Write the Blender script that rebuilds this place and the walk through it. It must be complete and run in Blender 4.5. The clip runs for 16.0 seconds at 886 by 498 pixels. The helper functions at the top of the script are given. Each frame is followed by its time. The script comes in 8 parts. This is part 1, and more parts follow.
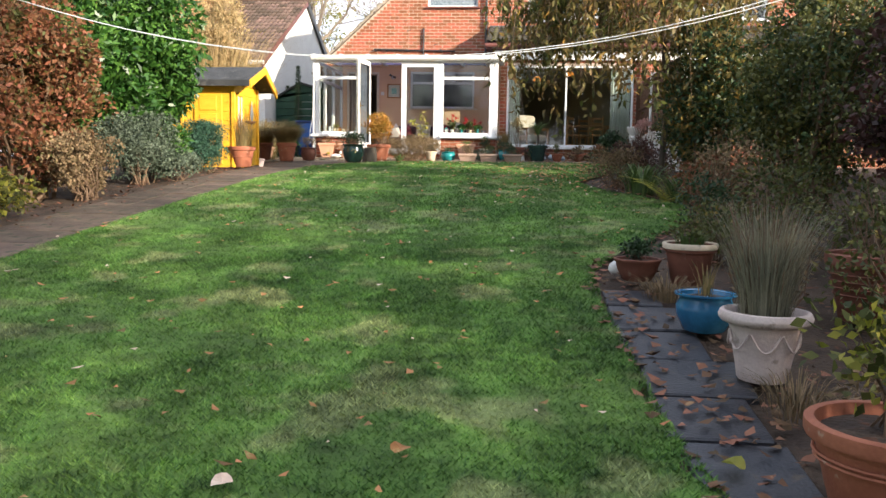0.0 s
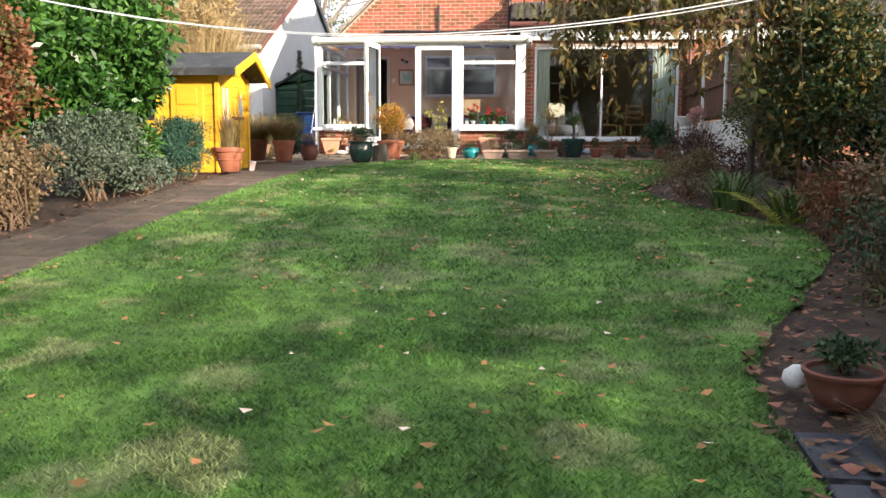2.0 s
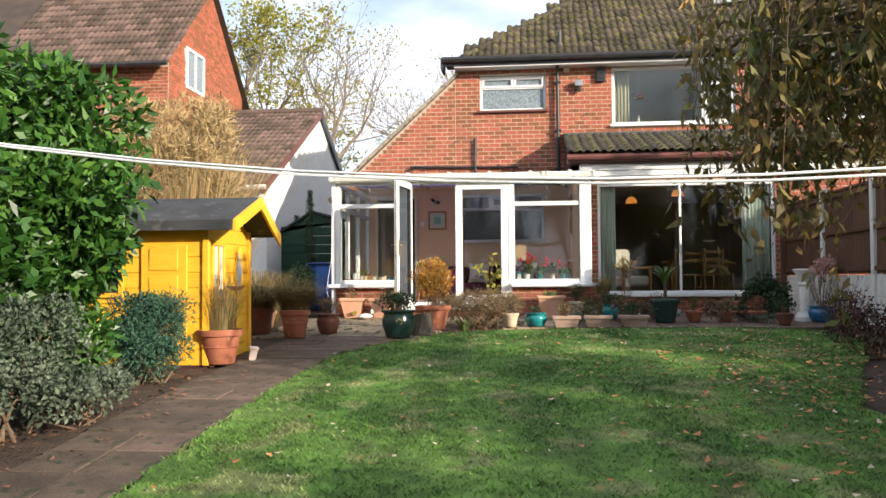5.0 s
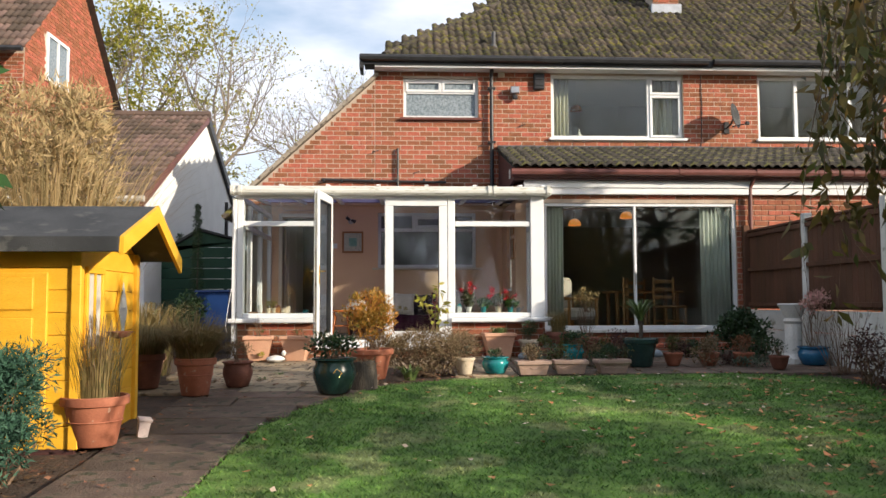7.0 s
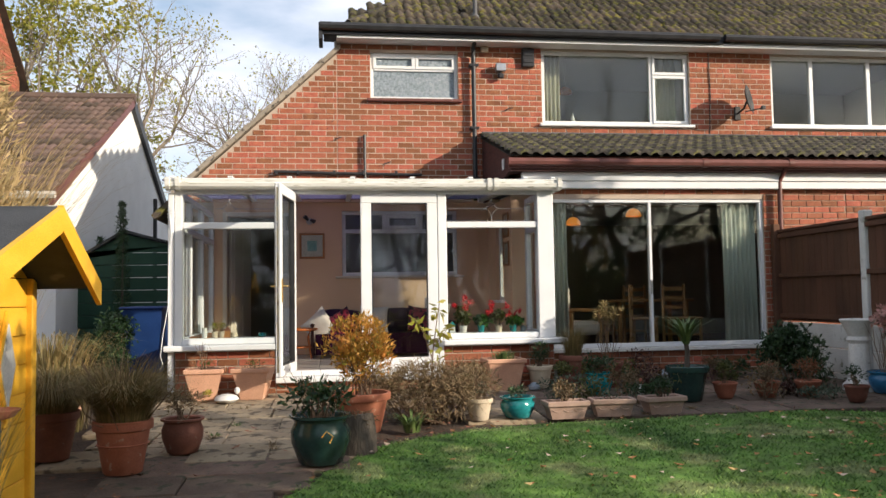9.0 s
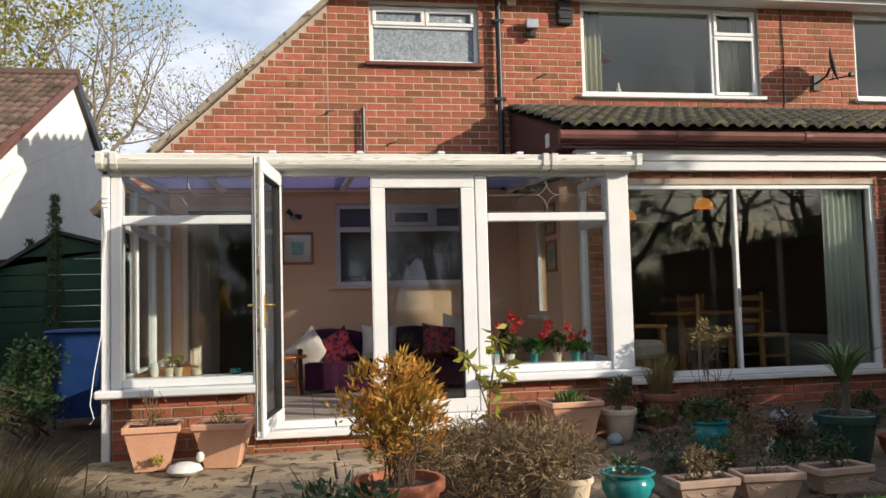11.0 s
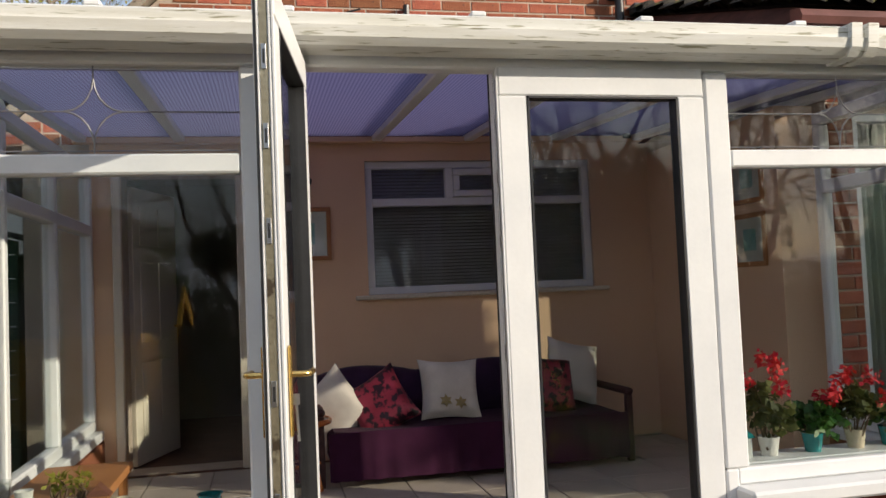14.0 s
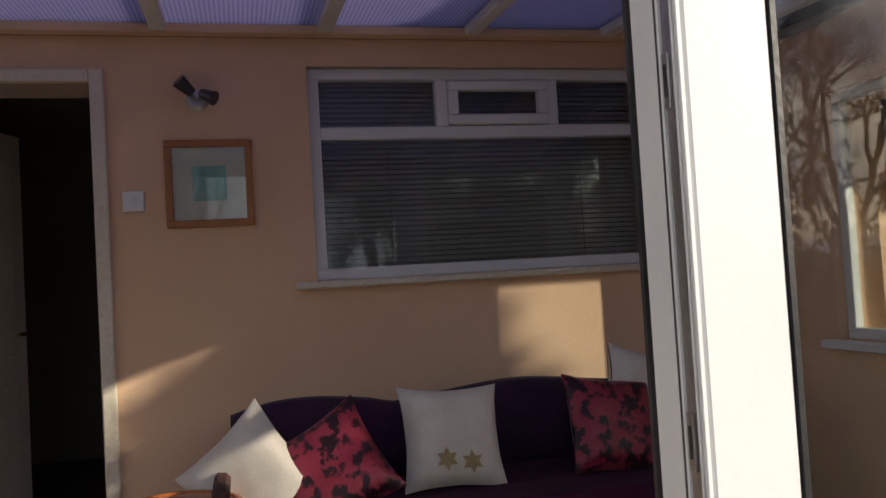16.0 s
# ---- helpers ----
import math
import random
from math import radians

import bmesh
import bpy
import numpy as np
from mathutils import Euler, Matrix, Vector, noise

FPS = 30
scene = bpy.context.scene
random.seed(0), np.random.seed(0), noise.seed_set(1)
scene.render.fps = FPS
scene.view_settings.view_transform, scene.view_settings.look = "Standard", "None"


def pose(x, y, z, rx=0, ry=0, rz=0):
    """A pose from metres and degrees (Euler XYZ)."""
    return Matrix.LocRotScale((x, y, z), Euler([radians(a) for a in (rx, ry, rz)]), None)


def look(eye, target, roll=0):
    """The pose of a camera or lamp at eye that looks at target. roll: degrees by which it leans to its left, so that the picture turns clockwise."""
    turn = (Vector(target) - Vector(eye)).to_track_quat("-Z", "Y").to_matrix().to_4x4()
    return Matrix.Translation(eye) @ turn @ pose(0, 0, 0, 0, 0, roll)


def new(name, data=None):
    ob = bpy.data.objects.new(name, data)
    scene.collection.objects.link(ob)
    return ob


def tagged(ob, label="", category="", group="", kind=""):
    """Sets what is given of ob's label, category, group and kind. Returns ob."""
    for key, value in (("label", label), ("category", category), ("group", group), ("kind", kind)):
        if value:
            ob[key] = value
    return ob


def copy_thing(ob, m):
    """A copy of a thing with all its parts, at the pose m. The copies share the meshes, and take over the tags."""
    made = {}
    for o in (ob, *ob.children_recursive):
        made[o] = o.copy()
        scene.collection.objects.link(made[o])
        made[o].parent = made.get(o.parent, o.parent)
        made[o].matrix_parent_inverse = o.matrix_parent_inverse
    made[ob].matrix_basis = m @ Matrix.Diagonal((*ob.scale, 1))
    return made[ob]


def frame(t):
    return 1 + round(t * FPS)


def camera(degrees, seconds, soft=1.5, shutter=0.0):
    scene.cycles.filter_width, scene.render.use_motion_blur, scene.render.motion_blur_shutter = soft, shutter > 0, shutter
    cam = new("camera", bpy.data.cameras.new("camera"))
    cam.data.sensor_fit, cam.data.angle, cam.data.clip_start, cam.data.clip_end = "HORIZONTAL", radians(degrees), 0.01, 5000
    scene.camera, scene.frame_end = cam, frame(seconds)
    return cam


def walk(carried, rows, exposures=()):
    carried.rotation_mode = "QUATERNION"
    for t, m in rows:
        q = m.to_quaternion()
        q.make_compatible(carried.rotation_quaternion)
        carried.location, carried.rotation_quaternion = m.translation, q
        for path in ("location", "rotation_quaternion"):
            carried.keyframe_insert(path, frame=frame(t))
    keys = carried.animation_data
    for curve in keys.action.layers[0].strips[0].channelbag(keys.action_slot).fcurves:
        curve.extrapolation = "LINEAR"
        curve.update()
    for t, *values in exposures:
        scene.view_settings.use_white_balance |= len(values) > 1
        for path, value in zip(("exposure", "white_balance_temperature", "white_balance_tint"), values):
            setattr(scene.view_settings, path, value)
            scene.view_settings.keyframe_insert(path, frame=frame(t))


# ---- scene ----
cam = camera(56.2, 16.0)
METRES, EYE, TILT, LEAN, TURN = 20.16, 1.35, 0.0, 0.0, 5.3
ROWS = [
    (0.0, 0.0, 0.0, 0.0, 0.09, -5.82, -0.89),
    (0.5, -0.0019, 0.0319, 0.0026, -0.29, -6.14, -0.72),
    (1.0, -0.0027, 0.0605, 0.0068, -0.58, -6.38, -0.55),
    (1.5, -0.0053, 0.0898, 0.0096, -0.27, -6.64, -0.41),
    (2.0, -0.0118, 0.1203, 0.0126, 0.74, -6.89, -0.26),
    (2.5, -0.0182, 0.1523, 0.0162, 1.57, -7.16, -0.06),
    (3.0, -0.0265, 0.1838, 0.0211, 1.97, -7.37, 0.12),
    (3.5, -0.0306, 0.2129, 0.0263, 1.94, -6.94, 0.26),
    (4.0, -0.0395, 0.2397, 0.032, 1.75, -3.94, 0.29),
    (4.5, -0.0482, 0.2695, 0.0358, 1.5, 0.7, 0.26),
    (7.0, -0.0968, 0.417, 0.0462, -8.18, 3.64, 0.18),
    (7.5, -0.107, 0.4435, 0.0521, -10.13, 3.28, 0.33),
    (8.0, -0.1098, 0.4727, 0.0562, -11.56, 3.04, 0.53),
    (8.5, -0.1129, 0.5019, 0.0583, -12.33, 3.16, 0.72),
    (11.0, -0.1152, 0.6676, 0.067, -14.94, 3.54, 1.48),
    (11.5, -0.116, 0.702, 0.0698, -15.38, 3.37, 1.61),
    (12.0, -0.1177, 0.7329, 0.0727, -15.72, 3.3, 1.76),
    (12.5, -0.1165, 0.7678, 0.0751, -16.15, 3.16, 1.92),
    (13.0, -0.1177, 0.7993, 0.0756, -16.48, 3.04, 2.08),
    (13.5, -0.1165, 0.8306, 0.0766, -16.84, 2.89, 2.28),
    (14.0, -0.1133, 0.8638, 0.0776, -17.3, 2.84, 2.43),
    (14.5, -0.1062, 0.8933, 0.0769, -18.02, 2.75, 2.55),
    (15.0, -0.1009, 0.9226, 0.0754, -19.11, 2.89, 2.63),
    (15.5, -0.0929, 0.9489, 0.0747, -19.62, 2.76, 2.86),
    (16.0, -0.0827, 0.9747, 0.0752, -18.88, 2.24, 3.37),
]
EXPOSURES = [(0.0, 1.12), (3.6, 1.18), (4.5, 0.9), (7.0, 0.42), (8.7, 0.36), (11.0, 0.2), (13.5, 0.04), (15.0, 0.18), (16.0, 0.27)]
walk(cam, [(t, pose(0, 0, EYE, TILT, LEAN, TURN) @ pose(METRES * x, METRES * y, METRES * z, 90 + pitch, roll, yaw)) for t, x, y, z, yaw, pitch, roll in ROWS], EXPOSURES)

# ---- world and sun ----
SUN_AZ, SUN_EL = 55.4, 17.5      # degrees right of the line that runs from the house to the walker, and above the horizon
world = bpy.data.worlds.new("world")
scene.world = world
world.use_nodes = True
wn, wl = world.node_tree.nodes, world.node_tree.links
wn.clear()
sky = wn.new("ShaderNodeTexSky")
sky.sky_type, sky.sun_disc = "NISHITA", False
sky.sun_elevation, sky.sun_rotation = radians(SUN_EL), radians(180 - SUN_AZ)
sky.air_density, sky.dust_density = 1.0, 1.5
wtc = wn.new("ShaderNodeTexCoord")
wmap = wn.new("ShaderNodeMapping")
wmap.inputs["Scale"].default_value = (1.6, 1.6, 5.0)
wnoise = wn.new("ShaderNodeTexNoise")
wnoise.inputs["Scale"].default_value, wnoise.inputs["Detail"].default_value = 2.2, 7.0
wramp = wn.new("ShaderNodeValToRGB")
wramp.color_ramp.elements[0].position, wramp.color_ramp.elements[1].position = 0.36, 0.62
bg_sky, bg_cloud, wmix, wout = wn.new("ShaderNodeBackground"), wn.new("ShaderNodeBackground"), wn.new("ShaderNodeMixShader"), wn.new("ShaderNodeOutputWorld")
bg_sky.inputs["Strength"].default_value = 0.15
bg_cloud.inputs["Color"].default_value, bg_cloud.inputs["Strength"].default_value = (0.84, 0.88, 1.0, 1), 0.95
wl.new(wtc.outputs["Generated"], wmap.inputs["Vector"])
wl.new(wmap.outputs["Vector"], wnoise.inputs["Vector"])
wl.new(wnoise.outputs["Fac"], wramp.inputs["Fac"])
wl.new(sky.outputs["Color"], bg_sky.inputs["Color"])
wl.new(wramp.outputs["Color"], wmix.inputs["Fac"])
wl.new(bg_sky.outputs["Background"], wmix.inputs[1])
wl.new(bg_cloud.outputs["Background"], wmix.inputs[2])
wl.new(wmix.outputs["Shader"], wout.inputs["Surface"])
sun = new("sun", bpy.data.lights.new("sun", "SUN"))
sun.data.energy, sun.data.angle, sun.data.color = 5.0, radians(0.6), (1.0, 0.88, 0.72)
sun_way = Vector((math.sin(radians(SUN_AZ)) * math.cos(radians(SUN_EL)), -math.cos(radians(SUN_AZ)) * math.cos(radians(SUN_EL)), math.sin(radians(SUN_EL))))
sun.matrix_basis = look(sun_way * 60, (0, 0, 0))

# ---- materials ----
MATS = {}


def surf(name, c1, c2, rough=0.7, scale=8.0, fine=90.0, bump=0.15, metal=0.0, vary=0.0, spec=0.4, stretch=(1, 1, 1), back=0.0, sheen=0.0, c3=None, spots=0.62, grain=0.2):
    """Two-scale surface: broad patches from c1 to c2, fine grain in value and relief, wear spots of c3; vary: difference from piece to piece."""
    m = bpy.data.materials.new(name)
    m.use_nodes = True
    n, l = m.node_tree.nodes, m.node_tree.links
    b = n["Principled BSDF"]
    tc, mp = n.new("ShaderNodeTexCoord"), n.new("ShaderNodeMapping")
    mp.inputs["Scale"].default_value = stretch
    l.new(tc.outputs["Object"], mp.inputs["Vector"])
    big, small = n.new("ShaderNodeTexNoise"), n.new("ShaderNodeTexNoise")
    big.inputs["Scale"].default_value, big.inputs["Detail"].default_value = scale, 4
    small.inputs["Scale"].default_value, small.inputs["Detail"].default_value = fine, 3
    l.new(mp.outputs["Vector"], big.inputs["Vector"])
    l.new(mp.outputs["Vector"], small.inputs["Vector"])
    ramp = n.new("ShaderNodeValToRGB")
    ramp.color_ramp.elements[0].position, ramp.color_ramp.elements[1].position = 0.34, 0.66
    ramp.color_ramp.elements[0].color, ramp.color_ramp.elements[1].color = (*c1, 1), (*c2, 1)
    l.new(big.outputs["Fac"], ramp.inputs["Fac"])
    col = ramp.outputs["Color"]
    if c3:
        third = n.new("ShaderNodeTexNoise")
        third.inputs["Scale"].default_value, third.inputs["Detail"].default_value = scale * 2.3, 6
        l.new(mp.outputs["Vector"], third.inputs["Vector"])
        r3, mix = n.new("ShaderNodeValToRGB"), n.new("ShaderNodeMix")
        r3.color_ramp.elements[0].position, r3.color_ramp.elements[1].position = spots, spots + 0.07
        l.new(third.outputs["Fac"], r3.inputs["Fac"])
        mix.data_type = "RGBA"
        l.new(r3.outputs["Color"], mix.inputs[0])
        l.new(col, mix.inputs[6])
        mix.inputs[7].default_value = (*c3, 1)
        col = mix.outputs[2]
    hsv = n.new("ShaderNodeHueSaturation")
    l.new(col, hsv.inputs["Color"])
    val = n.new("ShaderNodeMapRange")
    val.inputs["To Min"].default_value, val.inputs["To Max"].default_value = 1 - grain, 1 + grain
    l.new(small.outputs["Fac"], val.inputs["Value"])
    if vary:
        info, geo = n.new("ShaderNodeObjectInfo"), n.new("ShaderNodeNewGeometry")
        add, fr, rng, mul = n.new("ShaderNodeMath"), n.new("ShaderNodeMath"), n.new("ShaderNodeMapRange"), n.new("ShaderNodeMath")
        fr.operation, mul.operation = "FRACT", "MULTIPLY"
        l.new(info.outputs["Random"], add.inputs[0])
        l.new(geo.outputs["Random Per Island"], add.inputs[1])
        l.new(add.outputs[0], fr.inputs[0])
        rng.inputs["To Min"].default_value, rng.inputs["To Max"].default_value = 1 - vary, 1 + vary
        l.new(fr.outputs[0], rng.inputs["Value"])
        l.new(rng.outputs[0], mul.inputs[0])
        l.new(val.outputs[0], mul.inputs[1])
        l.new(mul.outputs[0], hsv.inputs["Value"])
        hue = n.new("ShaderNodeMapRange")
        hue.inputs["To Min"].default_value, hue.inputs["To Max"].default_value = 0.5 + 0.035 * vary, 0.5 - 0.035 * vary
        l.new(fr.outputs[0], hue.inputs["Value"])
        l.new(hue.outputs[0], hsv.inputs["Hue"])
    else:
        l.new(val.outputs[0], hsv.inputs["Value"])
    l.new(hsv.outputs["Color"], b.inputs["Base Color"])
    b.inputs["Roughness"].default_value, b.inputs["Metallic"].default_value = rough, metal
    b.inputs["Specular IOR Level"].default_value = spec
    if sheen:
        b.inputs["Sheen Weight"].default_value, b.inputs["Sheen Roughness"].default_value = sheen, 0.4
    if bump:
        bp = n.new("ShaderNodeBump")
        bp.inputs["Strength"].default_value, bp.inputs["Distance"].default_value = bump, 0.02
        l.new(small.outputs["Fac"], bp.inputs["Height"])
        l.new(bp.outputs["Normal"], b.inputs["Normal"])
    if back:
        out = n["Material Output"]
        tr, mx = n.new("ShaderNodeBsdfTranslucent"), n.new("ShaderNodeMixShader")
        l.new(hsv.outputs["Color"], tr.inputs["Color"])
        mx.inputs["Fac"].default_value = back
        l.new(b.outputs["BSDF"], mx.inputs[1])
        l.new(tr.outputs["BSDF"], mx.inputs[2])
        l.new(mx.outputs["Shader"], out.inputs["Surface"])
    MATS[name] = m
    return m


def glass_mat(name, tint, ior=1.5, rough=0.0):
    m = bpy.data.materials.new(name)
    m.use_nodes = True
    n, l = m.node_tree.nodes, m.node_tree.links
    n.clear()
    lw, pw, ma, tr, gl, mx, out = (n.new("ShaderNode" + k) for k in ("LayerWeight", "Math", "Math", "BsdfTransparent", "BsdfGlossy", "MixShader", "OutputMaterial"))
    base = ((ior - 1) / (ior + 1)) ** 2
    lw.inputs["Blend"].default_value = 0.5
    pw.operation, ma.operation = "POWER", "MULTIPLY_ADD"
    pw.inputs[1].default_value, ma.inputs[1].default_value, ma.inputs[2].default_value = 5.0, 1 - base, base
    l.new(lw.outputs["Facing"], pw.inputs[0])
    l.new(pw.outputs[0], ma.inputs[0])
    tr.inputs["Color"].default_value = (*tint, 1)
    gl.inputs["Roughness"].default_value = rough
    l.new(ma.outputs[0], mx.inputs[0])
    l.new(tr.outputs[0], mx.inputs[1])
    l.new(gl.outputs[0], mx.inputs[2])
    l.new(mx.outputs[0], out.inputs["Surface"])
    return m


def glow_mat(name, colour, strength):
    m = bpy.data.materials.new(name)
    m.use_nodes = True
    b = m.node_tree.nodes["Principled BSDF"]
    b.inputs["Base Color"].default_value = b.inputs["Emission Color"].default_value = (*colour, 1)
    b.inputs["Emission Strength"].default_value = strength
    return m


M_BRICK = surf("red_brick", (0.27, 0.08, 0.042), (0.37, 0.13, 0.066), 0.85, 12, 120, 0.5, vary=0.32, c3=(0.13, 0.06, 0.05), spots=0.64)
M_MORTAR = surf("mortar", (0.52, 0.42, 0.34), (0.42, 0.34, 0.27), 0.95, 4, 150, 0.4)
M_UPVC = surf("white_upvc", (0.69, 0.7, 0.71), (0.76, 0.765, 0.765), 0.32, 3, 60, 0.02, grain=0.03)
M_GUTTER = surf("weathered_white_gutter", (0.72, 0.72, 0.69), (0.62, 0.61, 0.55), 0.45, 5, 60, 0.05, c3=(0.27, 0.26, 0.18), spots=0.6, stretch=(0.6, 4, 9), grain=0.08)
M_BLACK = surf("black_plastic", (0.02, 0.02, 0.022), (0.035, 0.035, 0.037), 0.4, 6, 80, 0.05)
M_BROWN = surf("brown_plastic", (0.12, 0.045, 0.035), (0.16, 0.06, 0.05), 0.45, 6, 80, 0.05)
M_DARKWOOD = surf("dark_stained_timber", (0.05, 0.02, 0.018), (0.09, 0.035, 0.03), 0.7, 5, 70, 0.2, stretch=(1, 1, 6))
M_PANEWHITE = surf("white_render", (0.78, 0.78, 0.76), (0.84, 0.84, 0.82), 0.9, 2, 110, 0.3)
M_ROOF = surf("mossy_concrete_tile", (0.045, 0.038, 0.03), (0.075, 0.06, 0.045), 0.92, 4.5, 60, 0.5, vary=0.4, c3=(0.105, 0.1, 0.024), spots=0.53)
M_ROOF2 = surf("brown_concrete_tile", (0.085, 0.06, 0.05), (0.13, 0.09, 0.07), 0.9, 3, 60, 0.4, vary=0.45)
M_LEADSHEET = surf("dull_lead_sheet", (0.07, 0.07, 0.075), (0.11, 0.11, 0.115), 0.7, 4, 60, 0.2)
M_LITTER = surf("rotting_brown_leaf", (0.13, 0.06, 0.03), (0.2, 0.1, 0.05), 0.85, 9, 60, 0.1, vary=0.6, c3=(0.3, 0.18, 0.09), spots=0.62)
M_LEANTILE = surf("dark_concrete_tile", (0.04, 0.035, 0.03), (0.065, 0.057, 0.047), 0.9, 4, 60, 0.5, vary=0.3, c3=(0.12, 0.115, 0.04), spots=0.58)
M_PLASTER = surf("peach_painted_plaster", (0.7, 0.465, 0.305), (0.75, 0.51, 0.34), 0.85, 1.5, 160, 0.12, grain=0.05)
M_CEIL = surf("white_ceiling_paint", (0.7, 0.69, 0.66), (0.74, 0.73, 0.7), 0.9, 2, 120, 0.1)
M_ROOMWALL = surf("olive_room_paint", (0.28, 0.26, 0.19), (0.32, 0.3, 0.23), 0.9, 2, 120, 0.1)
M_CARPET = surf("brown_carpet", (0.09, 0.05, 0.035), (0.13, 0.07, 0.05), 0.95, 5, 200, 0.4)
M_TILE = surf("beige_floor_tile", (0.42, 0.36, 0.3), (0.5, 0.43, 0.36), 0.35, 4, 70, 0.05, vary=0.08)
M_GROUT = surf("grey_grout", (0.2, 0.18, 0.16), (0.26, 0.23, 0.2), 0.95, 6, 100, 0.2)
M_SLAB = surf("worn_paving_slab", (0.085, 0.058, 0.044), (0.155, 0.11, 0.08), 0.9, 3.5, 55, 0.5, vary=0.3, c3=(0.06, 0.06, 0.035), spots=0.55)
M_PATIO = surf("sandstone_paving", (0.28, 0.21, 0.14), (0.38, 0.3, 0.2), 0.9, 3, 55, 0.4, vary=0.22, c3=(0.12, 0.09, 0.06), spots=0.53)
M_SOIL = surf("leaf_strewn_soil", (0.045, 0.03, 0.022), (0.085, 0.058, 0.04), 0.95, 5, 40, 0.9, c3=(0.13, 0.06, 0.035), spots=0.6)


def turf(name, dark, mid, straw, rough, back, fine):
    """Mown grass: mower stripes along the garden, soft patches, yellowed moss and fine tufts."""
    m = surf(name, dark, mid, rough, 0.8, fine, 0.5 if not back else 0.0, vary=0.55 if back else 0.0, back=back, c3=straw, spots=0.55, grain=0.28)
    n, l = m.node_tree.nodes, m.node_tree.links
    hsv = next(k for k in n if k.bl_idname == "ShaderNodeHueSaturation")
    tc, sep = next(k for k in n if k.bl_idname == "ShaderNodeTexCoord"), n.new("ShaderNodeSeparateXYZ")
    tuft, warp, add, wave, rng_s, rng_t, mul, mul2 = (n.new("ShaderNode" + k) for k in ("TexNoise", "TexNoise", "Math", "Math", "MapRange", "MapRange", "Math", "Math"))
    tuft.inputs["Scale"].default_value, tuft.inputs["Detail"].default_value = 6.5, 5
    warp.inputs["Scale"].default_value, warp.inputs["Detail"].default_value = 0.5, 2
    l.new(tc.outputs["Object"], tuft.inputs["Vector"])
    l.new(tc.outputs["Object"], warp.inputs["Vector"])
    l.new(tc.outputs["Object"], sep.inputs[0])
    add.operation, wave.operation, mul.operation, mul2.operation = "MULTIPLY_ADD", "SINE", "MULTIPLY", "MULTIPLY"
    scl = n.new("ShaderNodeMath")
    scl.operation = "MULTIPLY"
    scl.inputs[1].default_value = 6.6
    l.new(sep.outputs["X"], scl.inputs[0])
    l.new(warp.outputs["Fac"], add.inputs[0])
    add.inputs[1].default_value = 5.0
    l.new(scl.outputs[0], add.inputs[2])
    l.new(add.outputs[0], wave.inputs[0])
    rng_s.inputs["From Min"].default_value, rng_s.inputs["To Min"].default_value, rng_s.inputs["To Max"].default_value = -1.0, 0.84, 1.14
    l.new(wave.outputs[0], rng_s.inputs["Value"])
    rng_t.inputs["From Min"].default_value, rng_t.inputs["From Max"].default_value = 0.3, 0.7
    rng_t.inputs["To Min"].default_value, rng_t.inputs["To Max"].default_value = 0.6, 1.4
    l.new(tuft.outputs["Fac"], rng_t.inputs["Value"])
    old = hsv.inputs["Value"].links[0].from_socket
    l.new(rng_s.outputs[0], mul.inputs[0])
    l.new(rng_t.outputs[0], mul.inputs[1])
    l.new(old, mul2.inputs[0])
    l.new(mul.outputs[0], mul2.inputs[1])
    l.new(mul2.outputs[0], hsv.inputs["Value"])
    return m


M_LAWN = turf("mown_lawn", (0.065, 0.135, 0.02), (0.115, 0.2, 0.036), (0.15, 0.185, 0.06), 0.9, 0.0, 45)
M_GRASS = turf("grass_blade", (0.056, 0.142, 0.024), (0.13, 0.25, 0.05), (0.24, 0.29, 0.115), 0.6, 0.25, 30)
M_SLATE = surf("dark_slate_slab", (0.03, 0.032, 0.04), (0.055, 0.055, 0.062), 0.5, 4, 60, 0.3, vary=0.2, c3=(0.08, 0.065, 0.05), spots=0.62)
M_TERRA = surf("terracotta", (0.3, 0.1, 0.055), (0.38, 0.135, 0.075), 0.75, 7, 70, 0.12, c3=(0.42, 0.27, 0.19), spots=0.64)
M_TERRADARK = surf("dark_terracotta", (0.15, 0.055, 0.035), (0.21, 0.08, 0.05), 0.75, 7, 70, 0.12, c3=(0.25, 0.17, 0.12), spots=0.66)
M_PEACHPOT = surf("peach_plastic_planter", (0.52, 0.28, 0.18), (0.6, 0.34, 0.22), 0.55, 5, 70, 0.06, c3=(0.62, 0.5, 0.4), spots=0.68)
M_PINKPOT = surf("pale_pink_planter", (0.33, 0.22, 0.17), (0.4, 0.28, 0.22), 0.7, 6, 70, 0.1, c3=(0.3, 0.25, 0.2), spots=0.64)
M_CREAMPOT = surf("cream_pot", (0.55, 0.45, 0.32), (0.62, 0.52, 0.39), 0.7, 6, 70, 0.1, c3=(0.3, 0.26, 0.19), spots=0.66)
M_BLUEPOT = surf("blue_glazed_ceramic", (0.015, 0.1, 0.21), (0.03, 0.17, 0.3), 0.14, 5, 40, 0.04, spec=0.6)
M_TEALPOT = surf("turquoise_glazed_ceramic", (0.01, 0.16, 0.17), (0.025, 0.25, 0.26), 0.16, 5, 40, 0.04, spec=0.6)
M_GREENPOT = surf("dark_green_glazed_ceramic", (0.014, 0.04, 0.036), (0.025, 0.06, 0.052), 0.2, 5, 40, 0.04, spec=0.6)
M_URN = surf("weathered_pale_pink_stone", (0.52, 0.42, 0.38), (0.6, 0.5, 0.46), 0.8, 6, 70, 0.15, c3=(0.34, 0.27, 0.23), spots=0.62)
